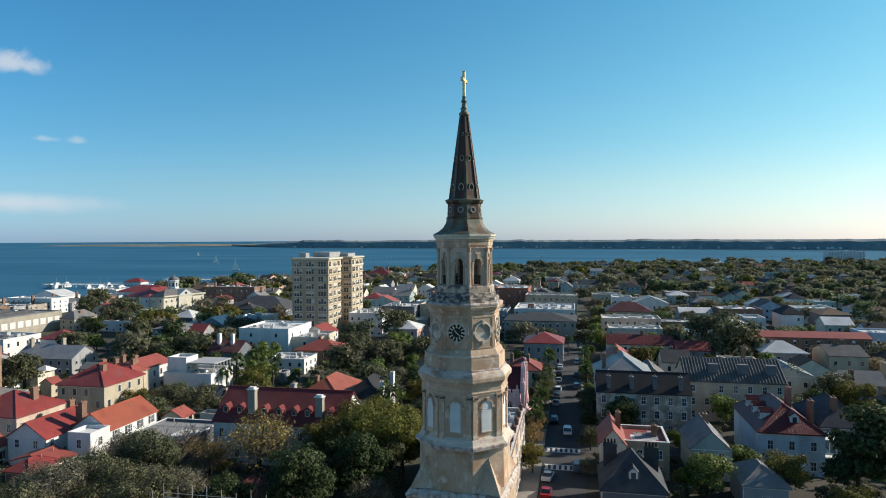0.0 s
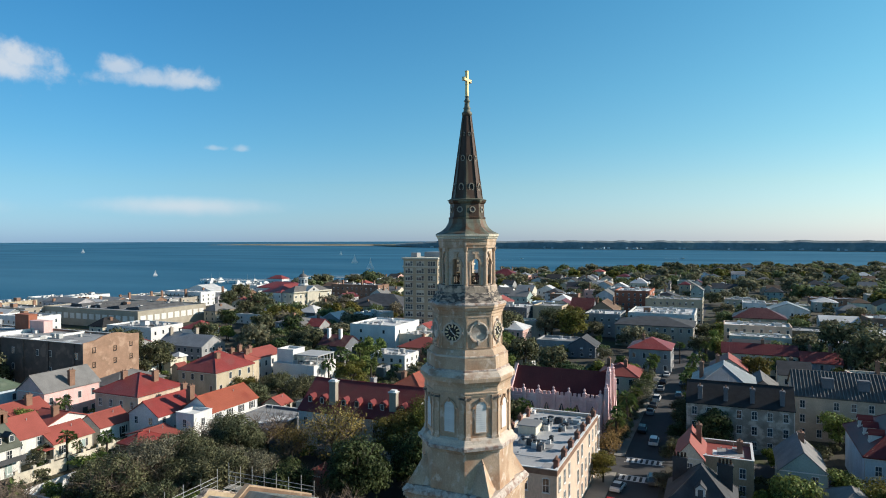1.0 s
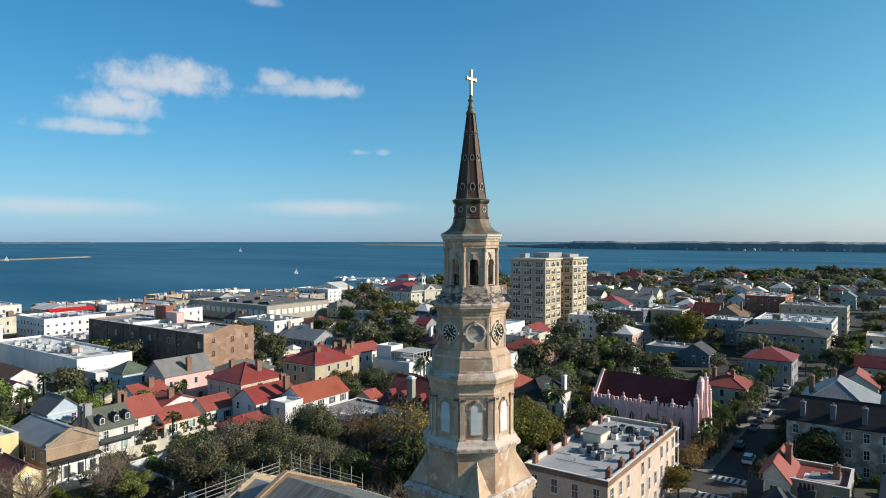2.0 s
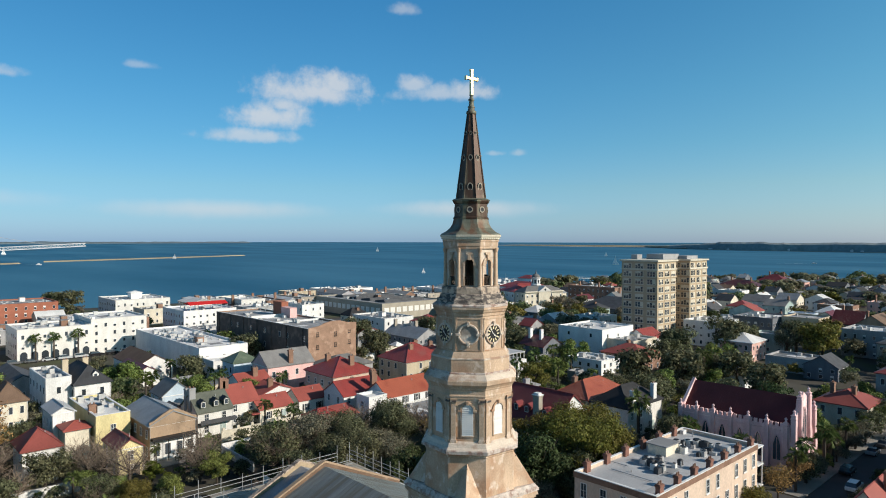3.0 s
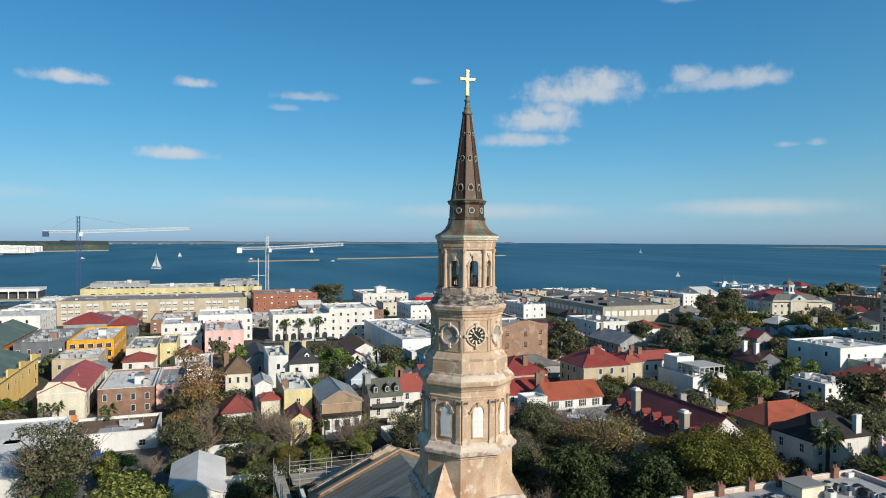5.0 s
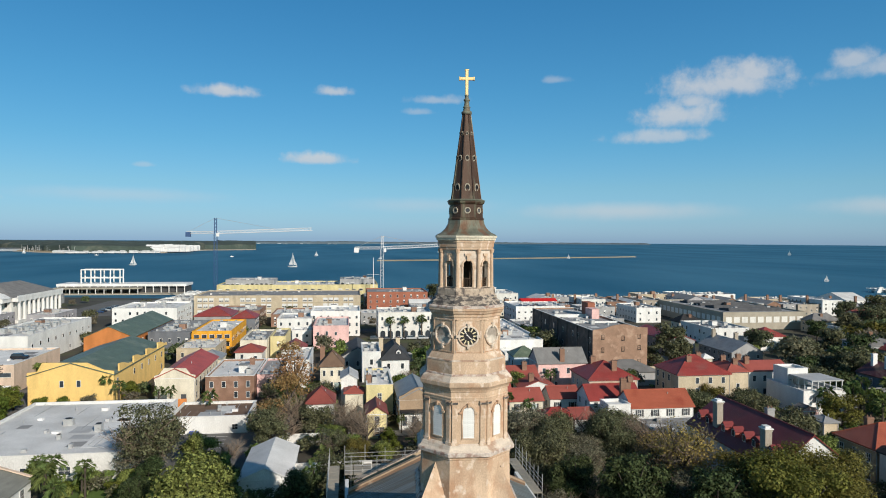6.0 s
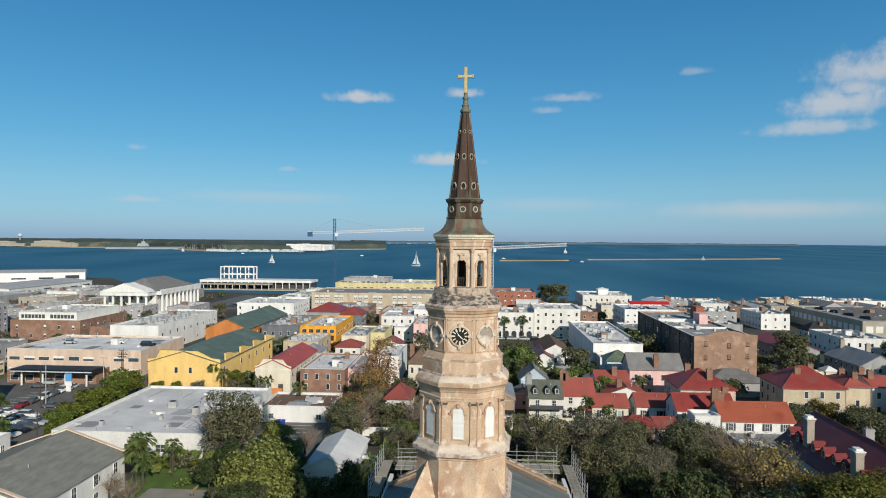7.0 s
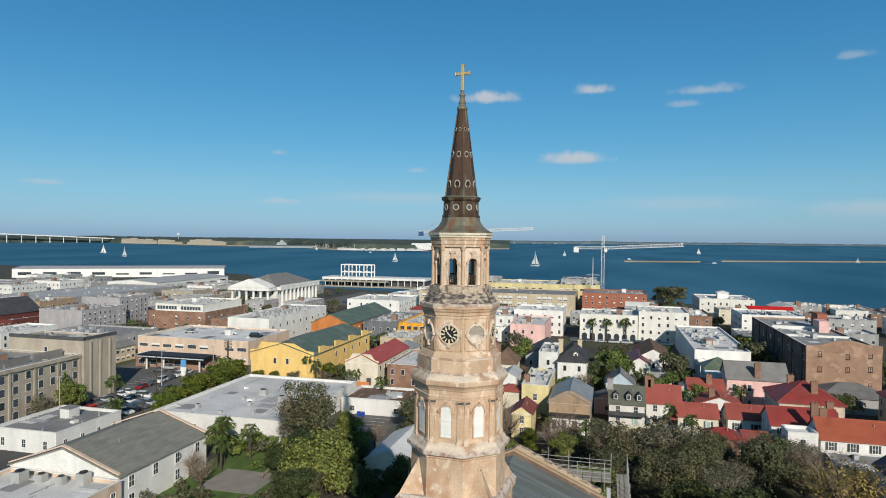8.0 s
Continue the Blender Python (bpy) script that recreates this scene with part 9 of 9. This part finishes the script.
        com = x < -118 and y < 330 and not (x > -205 and y > 125)
        if frng.random() > (0.3 if com else 0.82 if y < 230 else 0.72) or not inside(px_, py_) or not inside(px_ - 15, py_ + 15) or not near_free(px_, py_, 1.0):
            continue
        if any(math.hypot(px_ - a, py_ - b) < 6 for a, b in TAKEN):
            continue
        built = -125 < px_ < 150 and 130 < py_ < 430
        if frng.random() < (0.58 if built and px_ < 20 else 0.22 if built else 0.1):
            continue
        if -118 < px_ < -55 and 110 < py_ < 168:
            if frng.random() < 0.5:
                tree(frng.choice(("palm", "shrub", "green")), px_, py_, frng.uniform(0.4, 0.6))
            continue
        dist = math.hypot(px_ - 20, py_ + 60)
        if dist < 235 and -110 < px_ < 90:
            tree(frng.choice(("oak", "oak", "green", "magnolia", "grey", "green", "palm", "golden")), px_, py_, frng.uniform(0.55, 0.95))
        elif dist < 480:
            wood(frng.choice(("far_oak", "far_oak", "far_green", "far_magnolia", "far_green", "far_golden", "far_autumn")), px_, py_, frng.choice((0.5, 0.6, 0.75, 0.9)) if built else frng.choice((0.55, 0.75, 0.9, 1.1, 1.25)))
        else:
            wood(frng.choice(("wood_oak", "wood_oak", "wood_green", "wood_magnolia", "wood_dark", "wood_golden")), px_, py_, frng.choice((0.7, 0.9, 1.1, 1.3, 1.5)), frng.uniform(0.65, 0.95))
    y += step
# low growth in gardens and yards
for x0, x1, y0, y1 in ((-150, -44, -34, 64), (-34, 4, 70, 125), (-150, -34, 64, 150), (20, 95, 45, 130), (-62, -26, -64, -14)):
    for x in np.arange(x0, x1, 2.9):
        for y in np.arange(y0, y1, 2.9):
            px_, py_ = x + frng.uniform(-1, 1), y + frng.uniform(-1, 1)
            if frng.random() > 0.4 or not near_free(px_, py_, 0.4) or (-101 < px_ < -56 and -51 < py_ < -26) or (-79 < px_ < -59 and 49 < py_ < 73) or (-88 < px_ < -81 and -25 < py_ < 13) or (-128 < px_ < -118 and py_ < 35):
                continue
            if (-47 < px_ < -35 and -59 < py_ < -46) or (-56 < px_ < -34 and -34 < py_ < -20):
                continue
            if (-63 < px_ < -56 and -28 < py_ < 11) or (65 < py_ < 77 and px_ < 9) or (73 < py_ < 83 and px_ > 16):
                continue
            wood(frng.choice(("under_green", "under_oak", "under_oak", "under_grey")), px_, py_, frng.uniform(0.5, 1.15), frng.uniform(0.7, 1.2))
for x in np.arange(-400, -112, 15):
    for y in np.arange(-330, 112, 13):
        px_, py_ = x + frng.uniform(-5, 5), y + frng.uniform(-5, 5)
        if frng.random() < 0.5 and near_free(px_, py_, 1.2) and inside(px_ - 20, py_) and not (-262 < px_ < -250) and not (-182 < px_ < -28 and -112 < py_ < -90) and not (-142 < px_ and py_ < -94):
            wood(frng.choice(("far_green", "far_oak", "far_magnolia", "far_autumn")), px_, py_, frng.uniform(0.4, 0.8))
join_woods()

# ---- cars ----
paints = dict(white=(0.75, 0.75, 0.74), silver=(0.42, 0.43, 0.44), black=(0.015, 0.015, 0.018), grey=(0.11, 0.115, 0.12), blue=(0.03, 0.06, 0.16), red=(0.32, 0.02, 0.02))


def car_mesh(kind):
    bm = bmesh.new()
    l, w, h = (4.6, 0.9, 1.45) if kind == "sedan" else (4.8, 0.95, 1.75) if kind == "suv" else (5.6, 1.0, 2.4)
    hood = 0.72 if kind != "van" else 1.1
    side = {"sedan": [(-2.3, 0.3), (2.3, 0.3), (2.32, 0.62), (1.95, hood), (0.95, 0.9), (-1.5, 0.92), (-2.28, 0.9)],
            "suv": [(-2.4, 0.32), (2.4, 0.32), (2.4, 0.8), (2.1, 0.98), (1.1, 1.05), (-2.3, 1.08), (-2.4, 0.9)],
            "van": [(-2.8, 0.35), (2.8, 0.35), (2.8, 0.9), (2.4, 1.15), (1.9, 1.3), (-2.75, 1.35), (-2.8, 1.0)]}[kind]
    extrude_poly(bm, side, -w, w)
    zt = side[4][1]
    cab = {"sedan": (0.95, -1.6, 0.35, -1.0), "suv": (1.1, -2.3, 0.5, -2.0), "van": (1.9, -2.75, 1.2, -2.7)}[kind]
    bmesh.ops.bevel(bm, geom=bm.edges[:], offset=0.07, segments=2, affect="EDGES")
    body = mesh_of(bm, "body", WHITE)
    bm = bmesh.new()
    v = [bm.verts.new((x, y, z)) for x, y, z in ((cab[1], -w * 0.93, zt - 0.05), (cab[0], -w * 0.93, zt - 0.05), (cab[0], w * 0.93, zt - 0.05), (cab[1], w * 0.93, zt - 0.05),
                                                 (cab[3], -w * 0.78, h - 0.04), (cab[2], -w * 0.78, h - 0.04), (cab[2], w * 0.78, h - 0.04), (cab[3], w * 0.78, h - 0.04))]
    for ids in ((0, 3, 2, 1), (4, 5, 6, 7), (0, 1, 5, 4), (1, 2, 6, 5), (2, 3, 7, 6), (3, 0, 4, 7)):
        bm.faces.new([v[i] for i in ids])
    glass = mesh_of(bm, "cabin_glass", GLASS)
    bm = bmesh.new()
    box(bm, cab[3] + 0.05, cab[2] - 0.05, -w * 0.76, w * 0.76, h - 0.045, h)
    bmesh.ops.bevel(bm, geom=bm.edges[:], offset=0.02, segments=1, affect="EDGES")
    return body, glass, mesh_of(bm, "roof_panel", WHITE)


CAR = {k: car_mesh(k) for k in ("sedan", "suv", "van")}
PAINT = {k: material(k + "_car_paint", v, 0.25, 0.95, 0.5, 4.0, 0.0, spec=0.6) for k, v in paints.items()}
bm = bmesh.new()
rod(bm, (0, -0.12, 0), (0, 0.12, 0), 0.33, 14)
me_tyre = mesh_of(bm, "tyre", BLACK)
bm = bmesh.new()
rod(bm, (0, -0.13, 0), (0, 0.13, 0), 0.2, 10)
me_rim = mesh_of(bm, "rim", STEEL)
car_body = {}


def car(kind, colour, x, y, ang):
    key = kind, colour
    if key not in car_body:
        made = []
        for me in (CAR[kind][0], CAR[kind][2]):
            c = me.copy()
            c.materials.clear()
            c.materials.append(PAINT[colour])
            made.append(c)
        car_body[key] = made
    ob = thing("car", x, y, 0.05, ang, f"parked {colour} {kind} on dark asphalt", "car", "parked cars")
    share("body", car_body[key][0], ob, Matrix())
    share("cabin_glass", CAR[kind][1], ob, Matrix())
    share("roof_panel", car_body[key][1], ob, Matrix())
    a = 1.4 if kind != "van" else 1.8
    for sx_ in (-a, a):
        for sy_ in (-0.82, 0.82):
            t = share("wheel", me_tyre, ob, pose(sx_, sy_, 0.33))
            if x * x + y * y < 22500:
                share("rim", me_rim, t, Matrix())
    return ob


def deck_car(kind, colour, x, y, z):
    car(kind, colour, x, y, 92).matrix_world = pose(x, y, z, 0, 0, 92)


for kind, col, x, y, ang in (("suv", "white", 13.3, 87.2, 91), ("sedan", "white", 10.0, 57.8, 82), ("suv", "black", 10.0, 95.4, 91), ("sedan", "silver", 10.0, 112.4, 90), ("sedan", "grey", 10.1, 120.0, 90), ("suv", "white", 10.2, 127.4, 89),
                             ("sedan", "silver", 10.1, 140.4, 90), ("suv", "grey", 15.4, 63.4, 96), ("sedan", "red", 10.0, 49.8, 88), ("sedan", "black", 10.0, 150, 90), ("suv", "grey", 15.6, 133, 90), ("sedan", "white", 10.1, 162, 90), ("suv", "silver", 15.7, 172, 90), ("sedan", "grey", 15.6, 150, 90)):
    car(kind, col, x, y, ang)
crng = random.Random(9)
cols_ = ["white", "silver", "black", "grey", "white", "blue", "grey", "black", "silver", "red"]
for i in range(9):
    if crng.random() < 0.85:
        car(crng.choice(("sedan", "suv", "suv")), crng.choice(cols_), -72.5 - i * 3.0, -104.0, 90 + crng.uniform(-2, 2))
    if crng.random() < 0.8:
        car(crng.choice(("sedan", "suv")), crng.choice(cols_), -73.0 - i * 3.0, -110.5, 90)
car("van", "white", -66.5, -103.5, 90)
for i in range(8):
    car(crng.choice(("sedan", "suv")), crng.choice(cols_), -69.5 - i * 3.0, -117.6, 90 + crng.uniform(-2, 2))
for i in range(5):
    car(crng.choice(("sedan", "suv")), crng.choice(cols_), -104 - i * 3.1, -104.5, 90)
for i in range(6):
    car(crng.choice(("sedan", "suv")), crng.choice(cols_), -97 - i * 4.2, -118.5 + crng.uniform(-0.5, 0.5), 8)
    if i % 2:
        car(crng.choice(("sedan", "suv")), crng.choice(cols_), -116 - i * 2.2, -129, 90)
for i in range(8):
    car(crng.choice(("sedan", "suv")), crng.choice(cols_), -225.0, -1 + i * 5.4, 90)
for i in range(14):
    car(crng.choice(("sedan", "suv")), crng.choice(cols_), -345 - (i % 7) * 5, -150 - (i // 7) * 9, 90)
car("sedan", "grey", -66, 30, 60), deck_car("suv", "black", -148, -111.5, 7.7), deck_car("sedan", "white", -152, -124, 7.7), deck_car("sedan", "silver", -150, -140, 7.7), car("sedan", "black", -60.5, -2, 92), car("suv", "white", -150, -120.5, 10)

# ---- boats ----
SAIL = material("white_sailcloth", (0.80, 0.79, 0.76), 0.8, 0.9, 0.5, 4.0, 0.0)


def sailboat(x, y, s, ang, label="small sailing boat with white sails"):
    ob = thing("sailboat", x, y, -1.2, ang, label, "sailboat", "sailboats")
    bm = bmesh.new()
    pts = [(-5, 0.0), (5.2, 0.0), (6.0, 1.3), (-5.2, 1.2)]
    lo = [bm.verts.new((px_ * (0.9 if z == 0 else 1), sg * (0.5 if z == 0 else 1.6) * (0.05 if px_ > 5 else 1), z)) for px_, z in pts for sg in (-1, 1)]
    for ids in ((0, 2, 3, 1), (0, 6, 4, 2), (1, 3, 5, 7), (2, 4, 5, 3), (0, 1, 7, 6), (4, 6, 7, 5)):
        bm.faces.new([lo[i] for i in ids])
    h = link("hull", bm, TRIM, ob)
    bm = bmesh.new()
    rod(bm, (0.6, 0, 1.2), (0.6, 0, 16), 0.12, 6)
    m = link("mast", bm, STEEL, ob)
    bm = bmesh.new()
    for tri in (((0.4, 0, 2.4), (-4.8, 0.7, 2.4), (-1.8, 0.9, 8.5), (0.4, 0, 15.6)), ((0.8, 0, 13.5), (2.6, 0.5, 6.5), (5.8, 0, 1.8), (1.0, 0.7, 2.2))):
        f = bm.faces.new([bm.verts.new(p) for p in tri])
    sl = link("sail", bm, SAIL, ob)
    so = sl.modifiers.new("thickness", "SOLIDIFY")
    so.thickness = 0.04
    for o in (h, m, sl):
        o.scale = (s, s, s)


for x, y, s, a in ((-1085, -371, 1.15, 75), (-1014, -104, 1.55, 65), (-1242, -1155, 1.3, 100), (-1064, -945, 1.25, 80), (-626, 542, 0.5, 60), (-621, 1010, 1.1, 30), (-465, 798, 1.15, 20), (-1902, -914, 0.9, 90), (-1530, 540, 0.8, 60), (-2000, 1500, 1.1, 50), (-1000, 1560, 0.8, 40), (-2200, 300, 1.2, 90), (-1700, -100, 0.9, 80)):
    sailboat(x, y, s, a)


def motorboat(x, y, ang, wake=25):
    ob = thing("motorboat", x, y, -1.2, ang, "white motorboat trailing a wake", "motorboat", "motorboats")
    bm = bmesh.new()
    taper(bm, -4, 4, -1.4, 1.4, 0, 1.3, 1.1), box(bm, -2, 1.4, -1, 1, 1.3, 2.6)
    link("hull", bm, TRIM, ob)
    if wake:
        bm = bmesh.new()
        quad(bm, ((-3, -0.8, 0.08), (-3, 0.8, 0.08), (-3 - wake, 2.2, 0.08), (-3 - wake, -2.2, 0.08)))
        link("wake", bm, SAIL, ob, "white foam wake")


motorboat(-393, 1354, 20, 60), motorboat(-60, 1500, 15, 40), motorboat(-1300, 215, 60, 18), motorboat(-1480, 60, 80, 0), motorboat(-1700, -650, 90, 0), motorboat(-1600, -300, 90, 0)


# ---- harbour piers ----
for label, x0, y0, x1, y1, w in (("long white timber pier over the harbour", -420, 566, -300, 566, 7), ("white timber pier with moored boats", -482, 470, -380, 492, 6)):
    pier = thing("pier", (x0 + x1) / 2, (y0 + y1) / 2, -1.2, math.degrees(math.atan2(y1 - y0, x1 - x0)), label, "pier", "piers")
    ln = math.hypot(x1 - x0, y1 - y0)
    bm = bmesh.new()
    box(bm, -ln / 2, ln / 2, -w / 2, w / 2, 2.6, 3.1)
    link("deck", bm, WALL["white"], pier)
    bm = bmesh.new()
    rod(bm, (0, 0, -0.5), (0, 0, 2.6), 0.35, 6)
    me_pp = mesh_of(bm, "post", WALL["white"])
    bm = bmesh.new()
    for s_ in (-1, 1):
        rod(bm, (-ln / 2, s_ * (w / 2 - 0.1), 4.3), (ln / 2, s_ * (w / 2 - 0.1), 4.3), 0.12, 4)
        for i in range(int(ln / 4)):
            rod(bm, (-ln / 2 + i * 4, s_ * (w / 2 - 0.1), 3.1), (-ln / 2 + i * 4, s_ * (w / 2 - 0.1), 4.3), 0.12, 4)
    link("railing", bm, WALL["white"], pier)
    for i in range(int(ln / 9)):
        for s_ in (-1, 1):
            share("post", me_pp, pier, pose(-ln / 2 + 2 + i * 9, s_ * (w / 2 - 0.4), 0))
for x, y, rm, lb in ((-398, 491, REDTIN, "white pier pavilion with dark red hipped roof"), (-339, 545, GREYTIN, "white pier pavilion with grey hipped roof")):
    house("pavilion", lb, x - 9, x + 9, y - 6, y + 6, 5.4, "hip", 3.4, "white", rm, 1, "NW", far=True, z0=-1.2, category="pavilion", take=False)


def yacht(x, y, ang, s, mast):
    ob = thing("yacht", x, y, -1.2, ang, "white moored motor yacht with two decks", "yacht", "moored yachts")
    bm = bmesh.new()
    pts = [(-9, -2.2), (6, -2.4), (11, 0), (6, 2.4), (-9, 2.2)]
    lo = [bm.verts.new((a * 0.92, b * 0.8, 0)) for a, b in pts]
    hi = [bm.verts.new((a, b, 2.4)) for a, b in pts]
    bm.faces.new(lo[::-1]), bm.faces.new(hi)
    for i in range(5):
        bm.faces.new((lo[i], lo[(i + 1) % 5], hi[(i + 1) % 5], hi[i]))
    h_ = link("hull", bm, WALL["white"], ob)
    bm = bmesh.new()
    taper(bm, -7, 4, -1.9, 1.9, 2.4, 4.6, 0.9), taper(bm, -5, 1.5, -1.5, 1.5, 4.6, 6.4, 0.9)
    c_ = link("cabin", bm, WALL["white"], ob)
    bm = bmesh.new()
    rod(bm, (-2, 0, 6.4), (-2, 0, 6.4 + mast), 0.12, 5), rod(bm, (-2, -1.2, 7.4), (-2, 1.2, 7.4), 0.1, 4)
    m_ = link("mast", bm, STEEL, ob)
    for o in (h_, c_, m_):
        o.scale = (s, s, s)


yrng = random.Random(3)
for i in range(9):
    yacht(yrng.uniform(-490, -395), yrng.uniform(452, 486), yrng.choice((90, 100, 80)), yrng.uniform(0.45, 0.85), yrng.uniform(3, 9))
for i in range(8):
    yacht(-330 + i * 9 + yrng.uniform(-2, 2), 592 + i * 9 + yrng.uniform(-3, 3), yrng.choice((20, 30, 10)), yrng.uniform(0.4, 0.7), yrng.uniform(3, 11))


# ---- cranes ----
def lattice(bm, a, b, w, n, r):
    a, b = Vector(a), Vector(b)
    d = (b - a)
    s = d.cross(Vector((0, 0, 1)))
    s = s.normalized() if s.length > 0.1 else Vector((1, 0, 0))
    u = s.cross(d).normalized()
    crn = [(s + u) * w / 2, (s - u) * w / 2, (-s - u) * w / 2, (-s + u) * w / 2]
    for c in crn:
        rod(bm, a + c, b + c, r, 4)
    for i in range(n):
        p, q = a + d * (i / n), a + d * ((i + 1) / n)
        for j in range(4):
            rod(bm, p + crn[j], q + crn[(j + 1) % 4], r * 0.7, 3)


CRANEBLUE = material("blue_crane_steel", (0.05, 0.10, 0.22), 0.6, 0.8, 0.5, 4.0, 0.0)
CRANEWHITE = material("white_crane_steel", (0.72, 0.72, 0.72), 0.6, 0.85, 0.5, 4.0, 0.0)


def crane(x, y, z_jib, z_top, back, front, tilt, mast_m, label):
    ob = thing("tower_crane", x, y, 0, 0, label, "crane", "cranes")
    bm = bmesh.new()
    lattice(bm, (0, 0, 0), (0, 0, z_jib), 1.9, 18, 0.11)
    link("mast", bm, mast_m, ob)
    bm = bmesh.new()
    lattice(bm, (0, 0, z_jib), (0, 0, z_top), 1.4, 4, 0.16)
    link("head", bm, mast_m, ob)
    bm = bmesh.new()
    lattice(bm, (0, 1, z_jib + 0.5), (0, front, z_jib + tilt), 1.7, 26, 0.16)
    link("jib", bm, CRANEWHITE, ob)
    bm = bmesh.new()
    lattice(bm, (0, -1, z_jib + 0.5), (0, -back, z_jib + 0.3), 1.4, 7, 0.16)
    link("counter_jib", bm, CRANEWHITE, ob)
    bm = bmesh.new()
    box(bm, -1.2, 1.2, -back - 0.5, -back + 2.6, z_jib - 2.6, z_jib + 0.6)
    link("counterweight", bm, mast_m if mast_m is CRANEBLUE else CRANEWHITE, ob)
    bm = bmesh.new()
    rod(bm, (0, 0, z_top), (0, -back + 1, z_jib + 0.8), 0.09, 4), rod(bm, (0, 0, z_top), (0, front * 0.62, z_jib + tilt * 0.7 + 0.8), 0.09, 4)
    link("tie", bm, STEEL, ob)
    bm = bmesh.new()
    box(bm, 0.9, 2.6, 0.8, 2.6, z_jib - 2.2, z_jib + 0.2)
    link("cab", bm, CRANEWHITE, ob)


crane(-386, -101, 48.2, 58.3, 18.5, 63, 3.2, CRANEBLUE, "tall blue tower crane with white jib above the harbour")
crane(-368, 9, 38.6, 47, 18, 49, 3.0, CRANEWHITE, "white tower crane behind red brick buildings")
mast = thing("flagpole", -360, 3, 0, 0, "tall white flagpole with yard", "flagpole")
bm = bmesh.new()
rod(bm, (0, 0, 0), (0, 0, 33), 0.35, 6, 0, 0.15), rod(bm, (0, -4, 22), (0, 4, 22), 0.12, 5)
link("pole", bm, CRANEWHITE, mast)


# ---- utility poles, far ship and bridge ----
def pole(x, y, h, arms):
    ob = thing("utility_pole", x, y, 0, 0, "wooden utility pole with cross arms", "utility pole", "utility poles")
    bm = bmesh.new()
    rod(bm, (0, 0, 0), (0, 0, h), 0.17, 8, 0, 0.12)
    link("shaft", bm, BARK, ob)
    for i in range(arms):
        bm = bmesh.new()
        box(bm, -0.08, 0.08, -1.3, 1.3, h - 0.6 - i, h - 0.45 - i)
        for yy in (-1.1, -0.5, 0.5, 1.1):
            rod(bm, (0, yy, h - 0.45 - i), (0, yy, h - 0.2 - i), 0.05, 5)
        link("cross_arm", bm, BARK, ob)


pole(-112, -100, 13, 3), pole(-114, -101.5, 12, 2), pole(-62, -90, 9, 1), pole(-96, -113, 10, 0)
ship = thing("aircraft_carrier", -2120, -1150, 0, 0, "grey museum aircraft carrier moored on the far shore", "ship")
bm = bmesh.new()
GREYSHIP = material("grey_ship_paint", (0.30, 0.33, 0.36), 0.8, 0.8, 0.02, 0.2, 0.0)
extrude_poly(bm, [(-14, 0), (14, 0), (15, 7), (20, 10), (-20, 10), (-15, 7)], -120, 120)
link("hull", bm, GREYSHIP, ship)
bm = bmesh.new()
taper(bm, -7, 7, -24, 14, 10, 20, 0.8), taper(bm, -5, 5, -12, 4, 20, 27, 0.6), rod(bm, (0, -4, 27), (0, -4, 42), 0.9, 6)
link("island", bm, GREYSHIP, ship)
ship.rotation_euler = (0, 0, radians(23))
bridge = thing("viaduct", -2110, -2430, 0, 0, "long pale concrete bridge on piers across the river", "bridge")
bm = bmesh.new()
v = []
for i in range(25):
    t = i / 24
    x, y, z = -560 * t + 130, 330 * t - 150, 47 - 25 * t
    v.append((x, y, z))
rows_ = [[bm.verts.new((x + dx, y + dy, z + dz)) for dx, dy, dz in ((-3, -5, -2), (3, 5, -2), (3, 5, 2), (-3, -5, 2))] for x, y, z in v]
for lo, hi in zip(rows_, rows_[1:]):
    for i in range(4):
        bm.faces.new((lo[i], lo[(i + 1) % 4], hi[(i + 1) % 4], hi[i]))
bm.faces.new(rows_[0]), bm.faces.new(rows_[-1][::-1])
link("deck", bm, FARWHITE, bridge)
for i in range(0, 25, 2):
    x, y, z = v[i]
    bm = bmesh.new()
    rod(bm, (x, y, -2), (x, y, z), 1.7, 6)
    link("pier", bm, FARWHITE, bridge)
